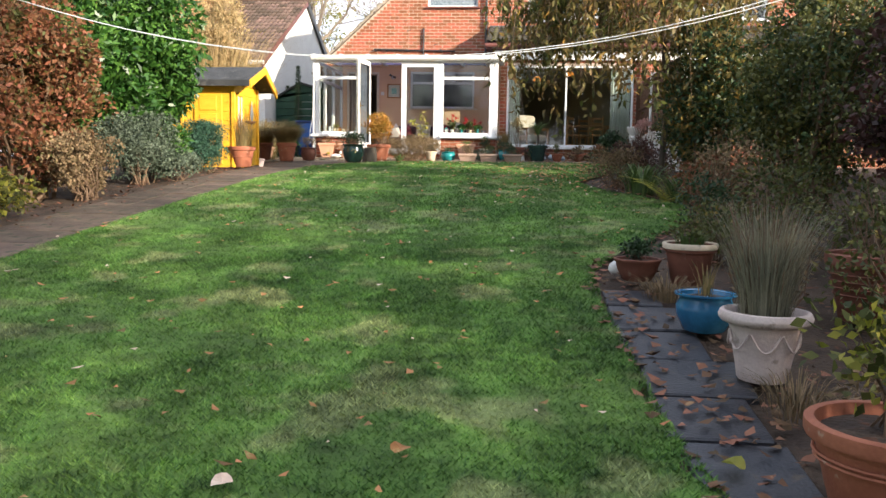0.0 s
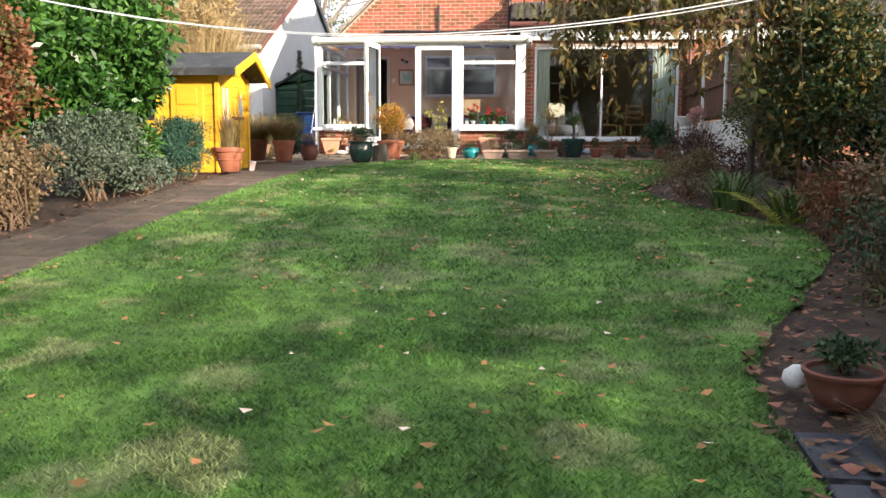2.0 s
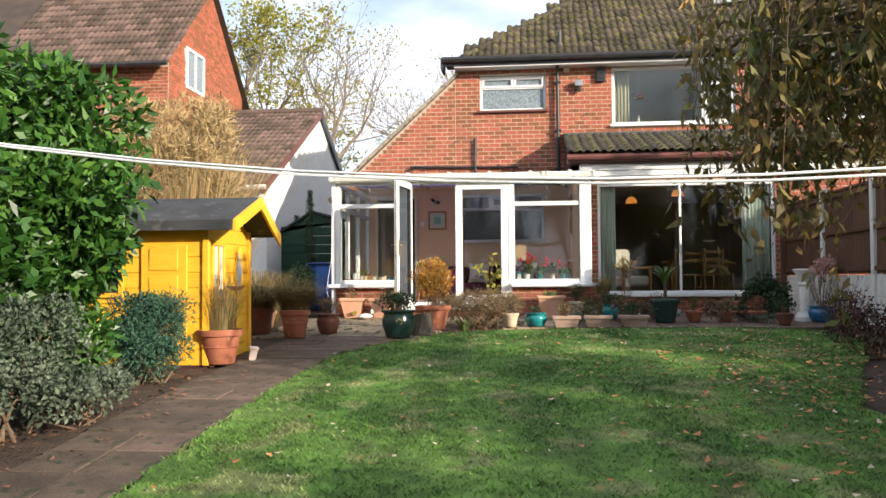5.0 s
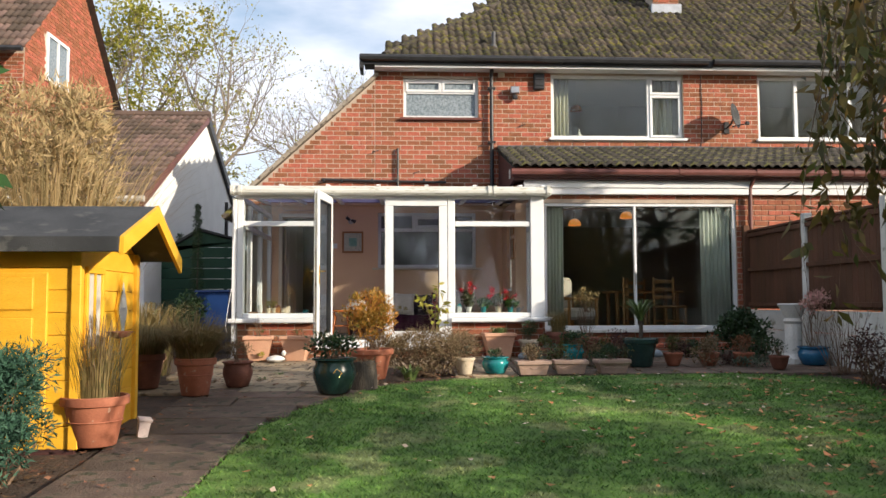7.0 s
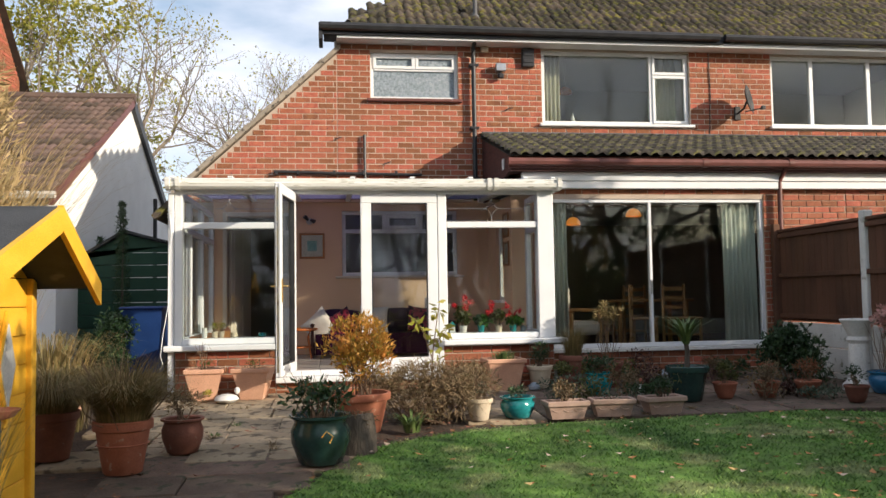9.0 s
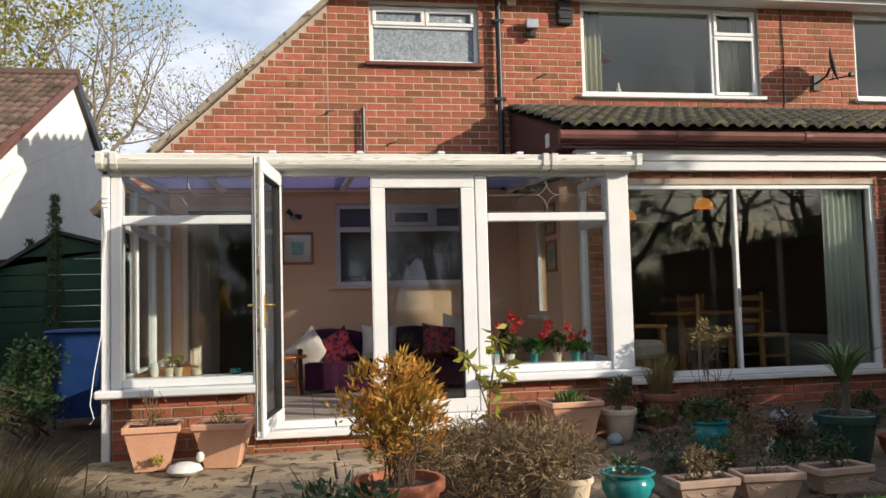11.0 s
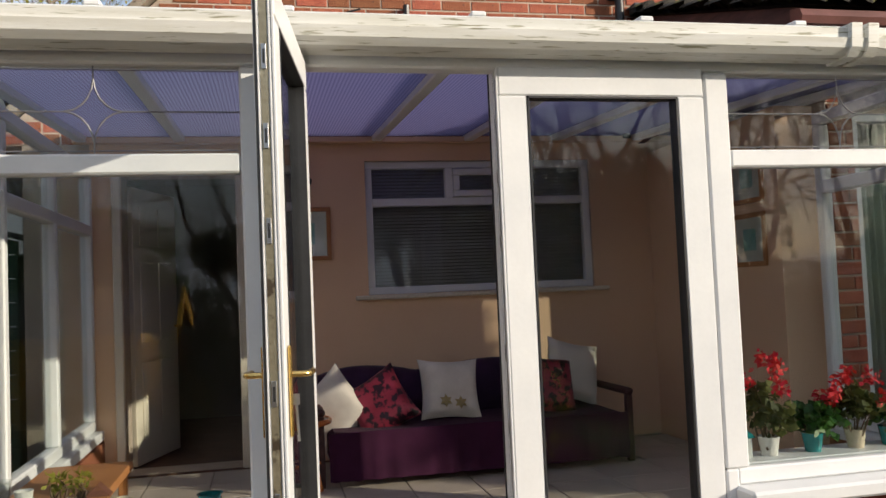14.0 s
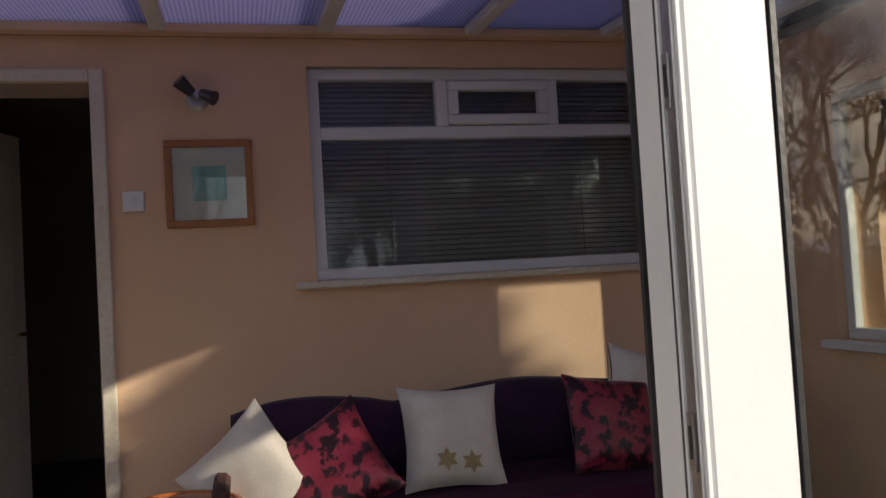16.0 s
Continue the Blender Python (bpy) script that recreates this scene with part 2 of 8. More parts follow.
M_STONE = surf("pale_cast_stone", (0.6, 0.58, 0.54), (0.7, 0.68, 0.64), 0.85, 6, 70, 0.25, c3=(0.36, 0.34, 0.28), spots=0.62)
M_YELLOW = surf("yellow_painted_timber", (0.72, 0.38, 0.02), (0.8, 0.44, 0.035), 0.6, 4, 60, 0.12, stretch=(1, 1, 3), c3=(0.5, 0.25, 0.03), spots=0.7)
M_FELT = surf("black_roofing_felt", (0.03, 0.032, 0.035), (0.055, 0.057, 0.06), 0.85, 3, 120, 0.5, c3=(0.09, 0.09, 0.085), spots=0.6)
M_FENCE = surf("brown_fence_board", (0.075, 0.034, 0.018), (0.11, 0.05, 0.026), 0.85, 4, 60, 0.3, vary=0.15, stretch=(1, 1, 0.3))
M_CONC = surf("white_painted_concrete", (0.55, 0.54, 0.5), (0.66, 0.65, 0.61), 0.9, 3, 70, 0.3, c3=(0.3, 0.29, 0.23), spots=0.6)
M_SHED = surf("dark_green_shed_paint", (0.01, 0.05, 0.03), (0.016, 0.065, 0.04), 0.6, 4, 60, 0.1)
M_BIN = surf("blue_plastic", (0.012, 0.04, 0.16), (0.018, 0.055, 0.2), 0.45, 4, 60, 0.05)
M_VELVET = surf("dark_purple_velvet", (0.022, 0.006, 0.024), (0.04, 0.011, 0.042), 0.85, 6, 200, 0.2, sheen=0.08)
M_THROW = surf("purple_velvet_seat", (0.032, 0.007, 0.022), (0.048, 0.01, 0.032), 0.9, 5, 200, 0.2, spec=0.15, sheen=0.02)
M_CUSH = surf("cream_cushion_linen", (0.58, 0.52, 0.45), (0.66, 0.6, 0.53), 0.9, 8, 240, 0.2)
M_CUSHRED = surf("crimson_patterned_satin", (0.22, 0.014, 0.033), (0.3, 0.032, 0.058), 0.4, 8, 160, 0.1, sheen=0.2, c3=(0.018, 0.004, 0.009), spots=0.49)
M_CUSHGOLD = surf("gold_embroidery", (0.3, 0.22, 0.09), (0.36, 0.27, 0.12), 0.6, 20, 200, 0.3)
M_OAK = surf("orange_oak", (0.32, 0.13, 0.045), (0.42, 0.19, 0.07), 0.45, 5, 70, 0.1, stretch=(1, 1, 0.2))
M_CANE = surf("glossy_orange_cane", (0.4, 0.11, 0.03), (0.48, 0.15, 0.04), 0.25, 9, 60, 0.08)
M_PINE = surf("honey_pine", (0.42, 0.22, 0.09), (0.5, 0.28, 0.12), 0.5, 5, 70, 0.1, stretch=(1, 1, 0.2))
M_WHITEWOOD = surf("cream_gloss_paint", (0.62, 0.55, 0.44), (0.68, 0.61, 0.5), 0.4, 3, 60, 0.04)
M_BRASS = surf("polished_brass", (0.75, 0.5, 0.16), (0.8, 0.56, 0.2), 0.25, 8, 80, 0.03, metal=1.0)
M_STEEL = surf("grey_steel", (0.4, 0.4, 0.4), (0.5, 0.5, 0.5), 0.35, 8, 80, 0.05, metal=1.0)
M_TARNISH = surf("tarnished_steel_strip", (0.3, 0.26, 0.17), (0.42, 0.37, 0.26), 0.45, 8, 80, 0.1, metal=0.7, c3=(0.12, 0.09, 0.06), spots=0.6)
M_LEAD = surf("lead_came", (0.25, 0.25, 0.26), (0.33, 0.33, 0.34), 0.5, 8, 80, 0.05, metal=0.6)
M_CURTAIN = surf("pale_green_curtain", (0.76, 0.81, 0.73), (0.83, 0.86, 0.79), 0.9, 4, 160, 0.15, back=0.4)
M_CREAMCURTAIN = surf("cream_curtain", (0.6, 0.58, 0.42), (0.68, 0.65, 0.5), 0.9, 4, 160, 0.15, back=0.2)
M_BLIND = surf("grey_venetian_slat", (0.3, 0.29, 0.28), (0.36, 0.35, 0.34), 0.45, 5, 80, 0.03)
M_FROST = surf("patterned_obscure_glass", (0.11, 0.15, 0.18), (0.26, 0.31, 0.35), 0.2, 26, 90, 0.5, spec=0.6)
M_MOUNT = surf("ivory_picture_mount", (0.66, 0.63, 0.54), (0.7, 0.67, 0.58), 0.8, 5, 100, 0.02)
M_PRINT = surf("teal_sea_print", (0.16, 0.4, 0.38), (0.34, 0.55, 0.48), 0.7, 22, 60, 0.0)
M_ROPE = surf("white_plastic_line", (0.72, 0.73, 0.74), (0.78, 0.79, 0.8), 0.5, 8, 80, 0.05)
M_BARK = surf("grey_brown_bark", (0.07, 0.055, 0.042), (0.13, 0.105, 0.08), 0.95, 9, 60, 0.7, stretch=(1, 1, 0.3))
M_PALEBARK = surf("pale_grey_bark", (0.16, 0.13, 0.1), (0.26, 0.215, 0.165), 0.95, 9, 60, 0.5, stretch=(1, 1, 0.3))
M_TWIG = surf("dry_brown_twig", (0.12, 0.075, 0.045), (0.19, 0.125, 0.08), 0.9, 9, 60, 0.3)
M_PALETWIG = surf("tan_dry_stem", (0.36, 0.26, 0.12), (0.46, 0.35, 0.18), 0.8, 5, 50, 0.1, vary=0.3, back=0.2)
M_LAUREL = surf("glossy_laurel_leaf", (0.026, 0.083, 0.013), (0.066, 0.165, 0.028), 0.38, 1.2, 30, 0.0, vary=0.55, back=0.2, spec=0.45)
M_REDLEAF = surf("russet_leaf", (0.17, 0.07, 0.032), (0.26, 0.11, 0.048), 0.6, 1.5, 30, 0.0, vary=0.5, back=0.25, c3=(0.1, 0.11, 0.03), spots=0.56)
M_PURPLELEAF = surf("dark_copper_leaf", (0.05, 0.022, 0.02), (0.1, 0.045, 0.03), 0.6, 1.5, 30, 0.0, vary=0.5, back=0.22, c3=(0.09, 0.07, 0.02), spots=0.6)
M_GREYLEAF = surf("grey_green_leaf", (0.065, 0.095, 0.06), (0.13, 0.165, 0.115), 0.65, 2, 30, 0.0, vary=0.45, back=0.2)
M_OLIVELEAF = surf("olive_leaf", (0.06, 0.075, 0.018), (0.12, 0.12, 0.03), 0.6, 2, 30, 0.0, vary=0.5, back=0.25, c3=(0.2, 0.15, 0.03), spots=0.6)
M_WEEPLEAF = surf("autumn_weeping_leaf", (0.09, 0.11, 0.024), (0.19, 0.12, 0.04), 0.6, 2.2, 30, 0.0, vary=0.55, back=0.3, c3=(0.3, 0.19, 0.04), spots=0.58)
M_DARKLEAF = surf("dark_green_leaf", (0.022, 0.05, 0.018), (0.045, 0.085, 0.03), 0.5, 2, 30, 0.0, vary=0.5, back=0.2)
M_JUNIPER = surf("blue_green_conifer", (0.03, 0.085, 0.052), (0.055, 0.13, 0.085), 0.7, 3, 40, 0.0, vary=0.4, back=0.15)
M_YELLOWLEAF = surf("yellow_green_leaf", (0.24, 0.26, 0.035), (0.36, 0.32, 0.055), 0.6, 3, 30, 0.0, vary=0.4, back=0.45)
M_ORANGELEAF = surf("orange_autumn_leaf", (0.4, 0.26, 0.04), (0.46, 0.19, 0.035), 0.6, 4, 30, 0.0, vary=0.4, back=0.3, c3=(0.25, 0.25, 0.05), spots=0.58)
M_HEATHER = surf("dry_heather_sprig", (0.16, 0.11, 0.06), (0.25, 0.18, 0.095), 0.85, 5, 40, 0.0, vary=0.4, back=0.2)
M_SEDGE = surf("straw_sedge_blade", (0.27, 0.2, 0.08), (0.17, 0.13, 0.05), 0.7, 5, 40, 0.0, vary=0.4, back=0.25, c3=(0.14, 0.16, 0.05), spots=0.6)
M_GREYBLADE = surf("grey_green_blade", (0.17, 0.17, 0.12), (0.26, 0.24, 0.16), 0.7, 5, 40, 0.0, vary=0.35, back=0.2)
M_GREENBLADE = surf("green_strap_blade", (0.06, 0.11, 0.03), (0.12, 0.17, 0.05), 0.45, 5, 40, 0.0, vary=0.35, back=0.2)
M_REDPETAL = surf("scarlet_petal", (0.55, 0.012, 0.02), (0.66, 0.03, 0.035), 0.6, 9, 40, 0.0, vary=0.2, back=0.25)
M_PINKPETAL = surf("faded_pink_petal", (0.5, 0.27, 0.24), (0.6, 0.36, 0.3), 0.8, 9, 40, 0.0, vary=0.3, back=0.25)
M_FALLEN = surf("fallen_leaf", (0.3, 0.11, 0.035), (0.4, 0.2, 0.07), 0.75, 9, 60, 0.1, vary=0.55, c3=(0.5, 0.38, 0.14), spots=0.6)
M_PALELEAF = surf("pale_fallen_leaf", (0.6, 0.42, 0.32), (0.66, 0.52, 0.4), 0.75, 12, 60, 0.1, vary=0.3)
M_GLASS = glass_mat("clear_glass", (0.93, 0.95, 0.94), 1.5)
M_DARKGLASS = glass_mat("tinted_glass", (0.88, 0.9, 0.88), 1.62)
M_LAMP = glow_mat("lit_orange_shade", (0.9, 0.33, 0.06), 0.45)
M_SHADE = surf("orange_fabric", (0.5, 0.2, 0.08), (0.58, 0.26, 0.11), 0.8, 6, 120, 0.1, back=0.3)

# ---- mesh helpers ----


def mesh_of(name, verts, faces, smooth=False):
    me = bpy.data.meshes.new(name)
    me.from_pydata([tuple(v) for v in verts] if not isinstance(verts, list) else verts, [], faces)
    if smooth:
        me.polygons.foreach_set("use_smooth", [True] * len(me.polygons))
    me.update()
    return me


class Build:
    """Collects boxes, tubes, lathes, blades and leaves into one mesh."""

    def __init__(self):
        self.v, self.f = [], []

    def add(self, verts, faces):
        o = len(self.v)
        self.v.extend(tuple(p) for p in verts)
        self.f.extend(tuple(i + o for i in q) for q in faces)
        return self

    def box(self, x0, x1, y0, y1, z0, z1, c=0.0, m=None):
        """A box; c: width of the chamfer on every edge."""
        if c <= 0:
            vs = [(x, y, z) for z in (z0, z1) for y in (y0, y1) for x in (x0, x1)]
            fs = [(0, 2, 3, 1), (4, 5, 7, 6), (0, 1, 5, 4), (2, 6, 7, 3), (0, 4, 6, 2), (1, 3, 7, 5)]
        else:
            bm = bmesh.new()
            bmesh.ops.create_cube(bm, size=1)
            for v in bm.verts:
                v.co = ((x0 + x1) / 2 + v.co.x * (x1 - x0), (y0 + y1) / 2 + v.co.y * (y1 - y0), (z0 + z1) / 2 + v.co.z * (z1 - z0))
            bmesh.ops.bevel(bm, geom=bm.edges[:], offset=c, segments=1, affect="EDGES", profile=0.5)
            bm.verts.index_update()
            vs, fs = [v.co.copy() for v in bm.verts], [[v.index for v in f.verts] for f in bm.faces]
            bm.free()
        if m:
            vs = [m @ Vector(p) for p in vs]
        return self.add(vs, fs)

    def prism(self, poly, axis, a, b):
        """A polygon of (u, w) pulled along an axis from a to b; x: (y, z), y: (x, z), z: (x, y)."""
        put = {"x": lambda u, w, s: (s, u, w), "y": lambda u, w, s: (u, s, w), "z": lambda u, w, s: (u, w, s)}[axis]
        n = len(poly)
        vs = [put(u, w, a) for u, w in poly] + [put(u, w, b) for u, w in poly]
        fs = [tuple(range(n))[::-1], tuple(range(n, 2 * n))] + [(i, (i + 1) % n, n + (i + 1) % n, n + i) for i in range(n)]
        return self.add(vs, fs)

    def tube(self, pts, radii, sides=6, cap=True):
        pts = [Vector(p) for p in pts]
        if not hasattr(radii, "__len__"):
            radii = [radii] * len(pts)
        vs, fs = [], []
        for i, p in enumerate(pts):
            d = (pts[min(i + 1, len(pts) - 1)] - pts[max(i - 1, 0)])
            d = d.normalized() if d.length > 1e-9 else Vector((0, 0, 1))
            s = d.cross(Vector((0, 0, 1)) if abs(d.z) < 0.95 else Vector((1, 0, 0))).normalized()
            w = d.cross(s)
            vs += [p + radii[i] * (math.cos(2 * math.pi * k / sides) * s + math.sin(2 * math.pi * k / sides) * w) for k in range(sides)]
        for i in range(len(pts) - 1):
            a, b = i * sides, (i + 1) * sides
            fs += [(a + k, a + (k + 1) % sides, b + (k + 1) % sides, b + k) for k in range(sides)]
        if cap:
            fs += [tuple(range(sides))[::-1], tuple(range((len(pts) - 1) * sides, len(pts) * sides))]
        return self.add(vs, fs)

    def lathe(self, profile, sides=28, at=(0, 0, 0), cap=True):
        """(radius, height) pairs turned round the upright axis."""
        vs = [(at[0] + r * math.cos(2 * math.pi * k / sides), at[1] + r * math.sin(2 * math.pi * k / sides), at[2] + z) for r, z in profile for k in range(sides)]
        fs = [(i * sides + k, i * sides + (k + 1) % sides, (i + 1) * sides + (k + 1) % sides, (i + 1) * sides + k) for i in range(len(profile) - 1) for k in range(sides)]
        if cap:
            fs.append(tuple(range(sides))[::-1])
            fs.append(tuple(range((len(profile) - 1) * sides, len(profile) * sides)))
        return self.add(vs, fs)

    def frustum(self, w0, d0, w1, d1, z0, z1, at=(0, 0)):
        vs = [(at[0] + sx * w / 2, at[1] + sy * d / 2, z) for w, d, z in ((w0, d0, z0), (w1, d1, z1)) for sx, sy in ((-1, -1), (1, -1), (1, 1), (-1, 1))]
        return self.add(vs, [(3, 2, 1, 0), (4, 5, 6, 7), (0, 1, 5, 4), (1, 2, 6, 5), (2, 3, 7, 6), (3, 0, 4, 7)])

    def mesh(self, name, smooth=False):
        return mesh_of(name, self.v, self.f, smooth)


def smooth_by_angle(me, angle=40):
    me.polygons.foreach_set("use_smooth", [True] * len(me.polygons))
    me.set_sharp_from_angle(angle=radians(angle))
    return me


def thing(name, at, label, category, group="", kind=""):
    e = new(name)
    e.matrix_basis = at if isinstance(at, Matrix) else Matrix.Translation(at)
    e.empty_display_size = 0.1
    return tagged(e, label, category, group, kind)


def part(name, shape, material, parent, label="", inplace=False, smooth=0):
    """One mesh under a thing or a part. inplace: the shape is given in the place's own coordinates."""
    me = shape.mesh(name) if isinstance(shape, Build) else shape
    if smooth:
        smooth_by_angle(me, smooth)
    if not me.materials:
        me.materials.append(material)
    ob = new(name, me)
    ob.parent = parent
    if inplace and parent.parent is None and parent.type == "EMPTY":
        ob.matrix_parent_inverse = parent.matrix_basis.inverted()
    if label:
        ob["label"] = label
    return ob


def solo(name, shape, material, label="", category="", group="", kind="", at=None, smooth=0):
    me = shape.mesh(name) if isinstance(shape, Build) else shape
    if smooth:
        smooth_by_angle(me, smooth)
    if not me.materials:
        me.materials.append(material)
    ob = new(name, me)
    if at is not None:
        ob.matrix_basis = at
    return tagged(ob, label, category, group, kind)


def holed(x0, x1, z0, z1, y, depth, holes):
    """An upright slab in the x-z plane, its front at y and its back at y + depth, with rectangular openings (x0, x1, z0, z1)."""
    xs = sorted({x0, x1, *(v for h in holes for v in h[:2] if x0 < v < x1)})
    zs = sorted({z0, z1, *(v for h in holes for v in h[2:] if z0 < v < z1)})
    bm = bmesh.new()
    grid = {(i, k): bm.verts.new((x, y, z)) for i, x in enumerate(xs) for k, z in enumerate(zs)}
    for i in range(len(xs) - 1):
        for k in range(len(zs) - 1):
            cx, cz = (xs[i] + xs[i + 1]) / 2, (zs[k] + zs[k + 1]) / 2
            if not any(h[0] < cx < h[1] and h[2] < cz < h[3] for h in holes):
                bm.faces.new((grid[i, k], grid[i + 1, k], grid[i + 1, k + 1], grid[i, k + 1]))
    ext = bmesh.ops.extrude_face_region(bm, geom=bm.faces[:])
    for v in ext["geom"]:
        if isinstance(v, bmesh.types.BMVert):
            v.co.y += depth
    bmesh.ops.delete(bm, geom=[v for v in bm.verts if not v.link_faces], context="VERTS")
    bmesh.ops.recalc_face_normals(bm, faces=bm.faces[:])
    me = bpy.data.meshes.new("wall")
    bm.to_mesh(me)
    bm.free()
    return me


GY = [-400, -60, -12, -5, 0, 4, 6, 8, 10, 12, 15.5, 18, 20, 24, 60, 600]
GZ = [-2.2, -2.0, -1.0, -0.45, 0, 0.36, 0.575, 0.76, 0.92, 1.09, 1.31, 1.42, 1.48, 1.5, 1.5, 1.5]


def gz(y):
    """Height of the sloping garden at y, softly rounded."""
    return float(np.mean(np.interp([y - 0.8, y - 0.4, y, y + 0.4, y + 0.8], GY, GZ)))


rng = np.random.default_rng(7)

# ---- ground, lawn, path and patio ----
LEFT = ([-20, 13.1, 14.9, 15.5, 16.05, 16.7, 17.3, 17.7, 17.85, 18.02], [-3.95, -3.96, -3.88, -3.73, -3.5, -3.18, -2.78, -2.0, -0.9, 1.2])
RIGHT = ([-20, 1, 2.4, 3.4, 4.3, 5.3, 6.1, 6.8, 7.6, 8.9, 9.9, 10.7, 11.5, 12.5, 13.3, 14.4, 16.1, 16.8, 17.6, 18.02],
         [1.0, 0.95, 0.75, 0.6, 0.56, 0.5, 0.52, 0.75, 1.2, 1.8, 1.95, 1.5, 1.05, 0.8, 1.1, 1.5, 2.3, 2.45, 2.2, 1.28])


def lawn_edges(y):
    w = 0.04 * math.sin(y * 9.1) + 0.03 * math.sin(y * 23.7)
    return float(np.interp(y, *LEFT)) + 0.5 * w, float(np.interp(y, *RIGHT)) - w


def sheet(name, ys, edge, n, lift, mat, bumpy=0.0, **tags):
    vs, fs = [], []
    for y in ys:
        a, b = edge(y)
        for i in range(n + 1):
            x = a + (b - a) * i / n
            vs.append((x, y, gz(y) + lift + bumpy * (noise.noise((x * 2.1, y * 2.1, 0.3)) + 0.5 * noise.noise((x * 6, y * 6, 5)))))
    for j in range(len(ys) - 1):
        for i in range(n):
            k = j * (n + 1) + i
            fs.append((k, k + 1, k + n + 2, k + n + 1))
    return solo(name, mesh_of(name, vs, fs, True), mat, **tags)


rows_y = [-400, -200, -100, -60, -30, -12] + [round(-8 + 0.25 * i, 2) for i in range(129)] + [25, 30, 60, 150, 600]
cols_x = [-500, -150, -60, -25, -12, -8] + [round(-7 + 0.25 * i, 2) for i in range(53)] + [7, 9, 14, 30, 70, 160, 500]
gv = [(x, y, gz(y) - 0.035 + (0.03 * noise.noise((x * 1.7, y * 1.7, 2)) if abs(x) < 9 and y < 20 else -0.05)) for y in rows_y for x in cols_x]
nx = len(cols_x)
gf = [(j * nx + i, j * nx + i + 1, (j + 1) * nx + i + 1, (j + 1) * nx + i) for j in range(len(rows_y) - 1) for i in range(nx - 1)]
solo("ground", mesh_of("ground", gv, gf, True), M_SOIL, "dark garden soil strewn with leaf litter", "soil", kind="structure")
lawn_ys = [round(-8 + 0.2 * i, 3) for i in range(130)] + [18.01]
sheet("lawn", lawn_ys, lawn_edges, 24, 0.0, M_LAWN, 0.012, label="mown green lawn sloping gently up to the house", category="lawn", kind="structure")


def blades_mesh(name, xs, ys, zs, height, width, lean):
    """Single-triangle blades standing at the given places."""
    n = len(xs)
    ang, tilt = rng.uniform(0, 2 * np.pi, n), rng.uniform(0, 2 * np.pi, n)
    h = height * rng.uniform(0.6, 1.25, n)
    w = width * rng.uniform(0.7, 1.3, n)
    v = np.empty((n, 3, 3))
    v[:, 0] = np.stack([xs - np.cos(ang) * w, ys - np.sin(ang) * w, zs], 1)
    v[:, 1] = np.stack([xs + np.cos(ang) * w, ys + np.sin(ang) * w, zs], 1)
    v[:, 2] = np.stack([xs + np.cos(tilt) * lean * h, ys + np.sin(tilt) * lean * h, zs + h], 1)
    me = bpy.data.meshes.new(name)
    me.vertices.add(3 * n)
    me.vertices.foreach_set("co", v.reshape(-1))
    me.loops.add(3 * n)
    me.loops.foreach_set("vertex_index", np.arange(3 * n, dtype=np.int32))
    me.polygons.add(n)
    me.polygons.foreach_set("loop_start", np.arange(0, 3 * n, 3, dtype=np.int32))
    me.update(calc_edges=True)
    return me


def scatter_lawn(n, y0, y1):
    ys = rng.uniform(y0, y1, n)
    a, b = np.interp(ys, *LEFT), np.interp(ys, *RIGHT)
    xs = a - 0.03 + (b - a + 0.06) * rng.uniform(0, 1, n)
    keep = rng.uniform(0, 6.4, n) < (b - a)
    xs, ys = xs[keep], ys[keep]
    grid = np.linspace(-21, 19, 400)
    return xs, ys, np.interp(ys, grid, [gz(v) for v in grid]) - 0.005


for count, y0, y1, hh, ww in ((300000, 1.6, 7.5, 0.024, 0.0042), (150000, 7.5, 18.0, 0.026, 0.006)):
    gx, gy, gzz = scatter_lawn(count, y0, y1)
    solo("grass", blades_mesh("grass", gx, gy, gzz, hh, ww, 1.1), M_GRASS, "short mown green grass blades on the lawn", "grass", kind="stuff")


def slab_mesh(w, d, h=0.05):
    b = Build().box(-w / 2, w / 2, -d / 2, d / 2, -h, 0, 0.008)
    return b.mesh("slab")


path = thing("path", (-4.4, 8, gz(8)), "worn brown concrete slab garden path beside the lawn", "path", kind="structure")
slab_kinds = {}


def lay(parent, x0, x1, y0, y1, mat, lift=0.004):
    w, d = round(x1 - x0 - 0.014, 2), round(y1 - y0 - 0.014, 2)
    key = (w, d, mat.name)
    if key not in slab_kinds:
        slab_kinds[key] = slab_mesh(w, d)
        slab_kinds[key].materials.append(mat)
    ob = new("slab", slab_kinds[key])
    ob.parent = parent
    yc = (y0 + y1) / 2
    ob.matrix_parent_inverse = parent.matrix_basis.inverted()
    ob.matrix_basis = pose((x0 + x1) / 2 + random.uniform(-0.006, 0.006), yc, gz(yc) + lift + random.uniform(-0.006, 0.006),
                           math.degrees(math.atan2(gz(y1) - gz(y0), y1 - y0)) + random.uniform(-0.5, 0.5), random.uniform(-0.5, 0.5), random.uniform(-0.8, 0.8))
    return ob


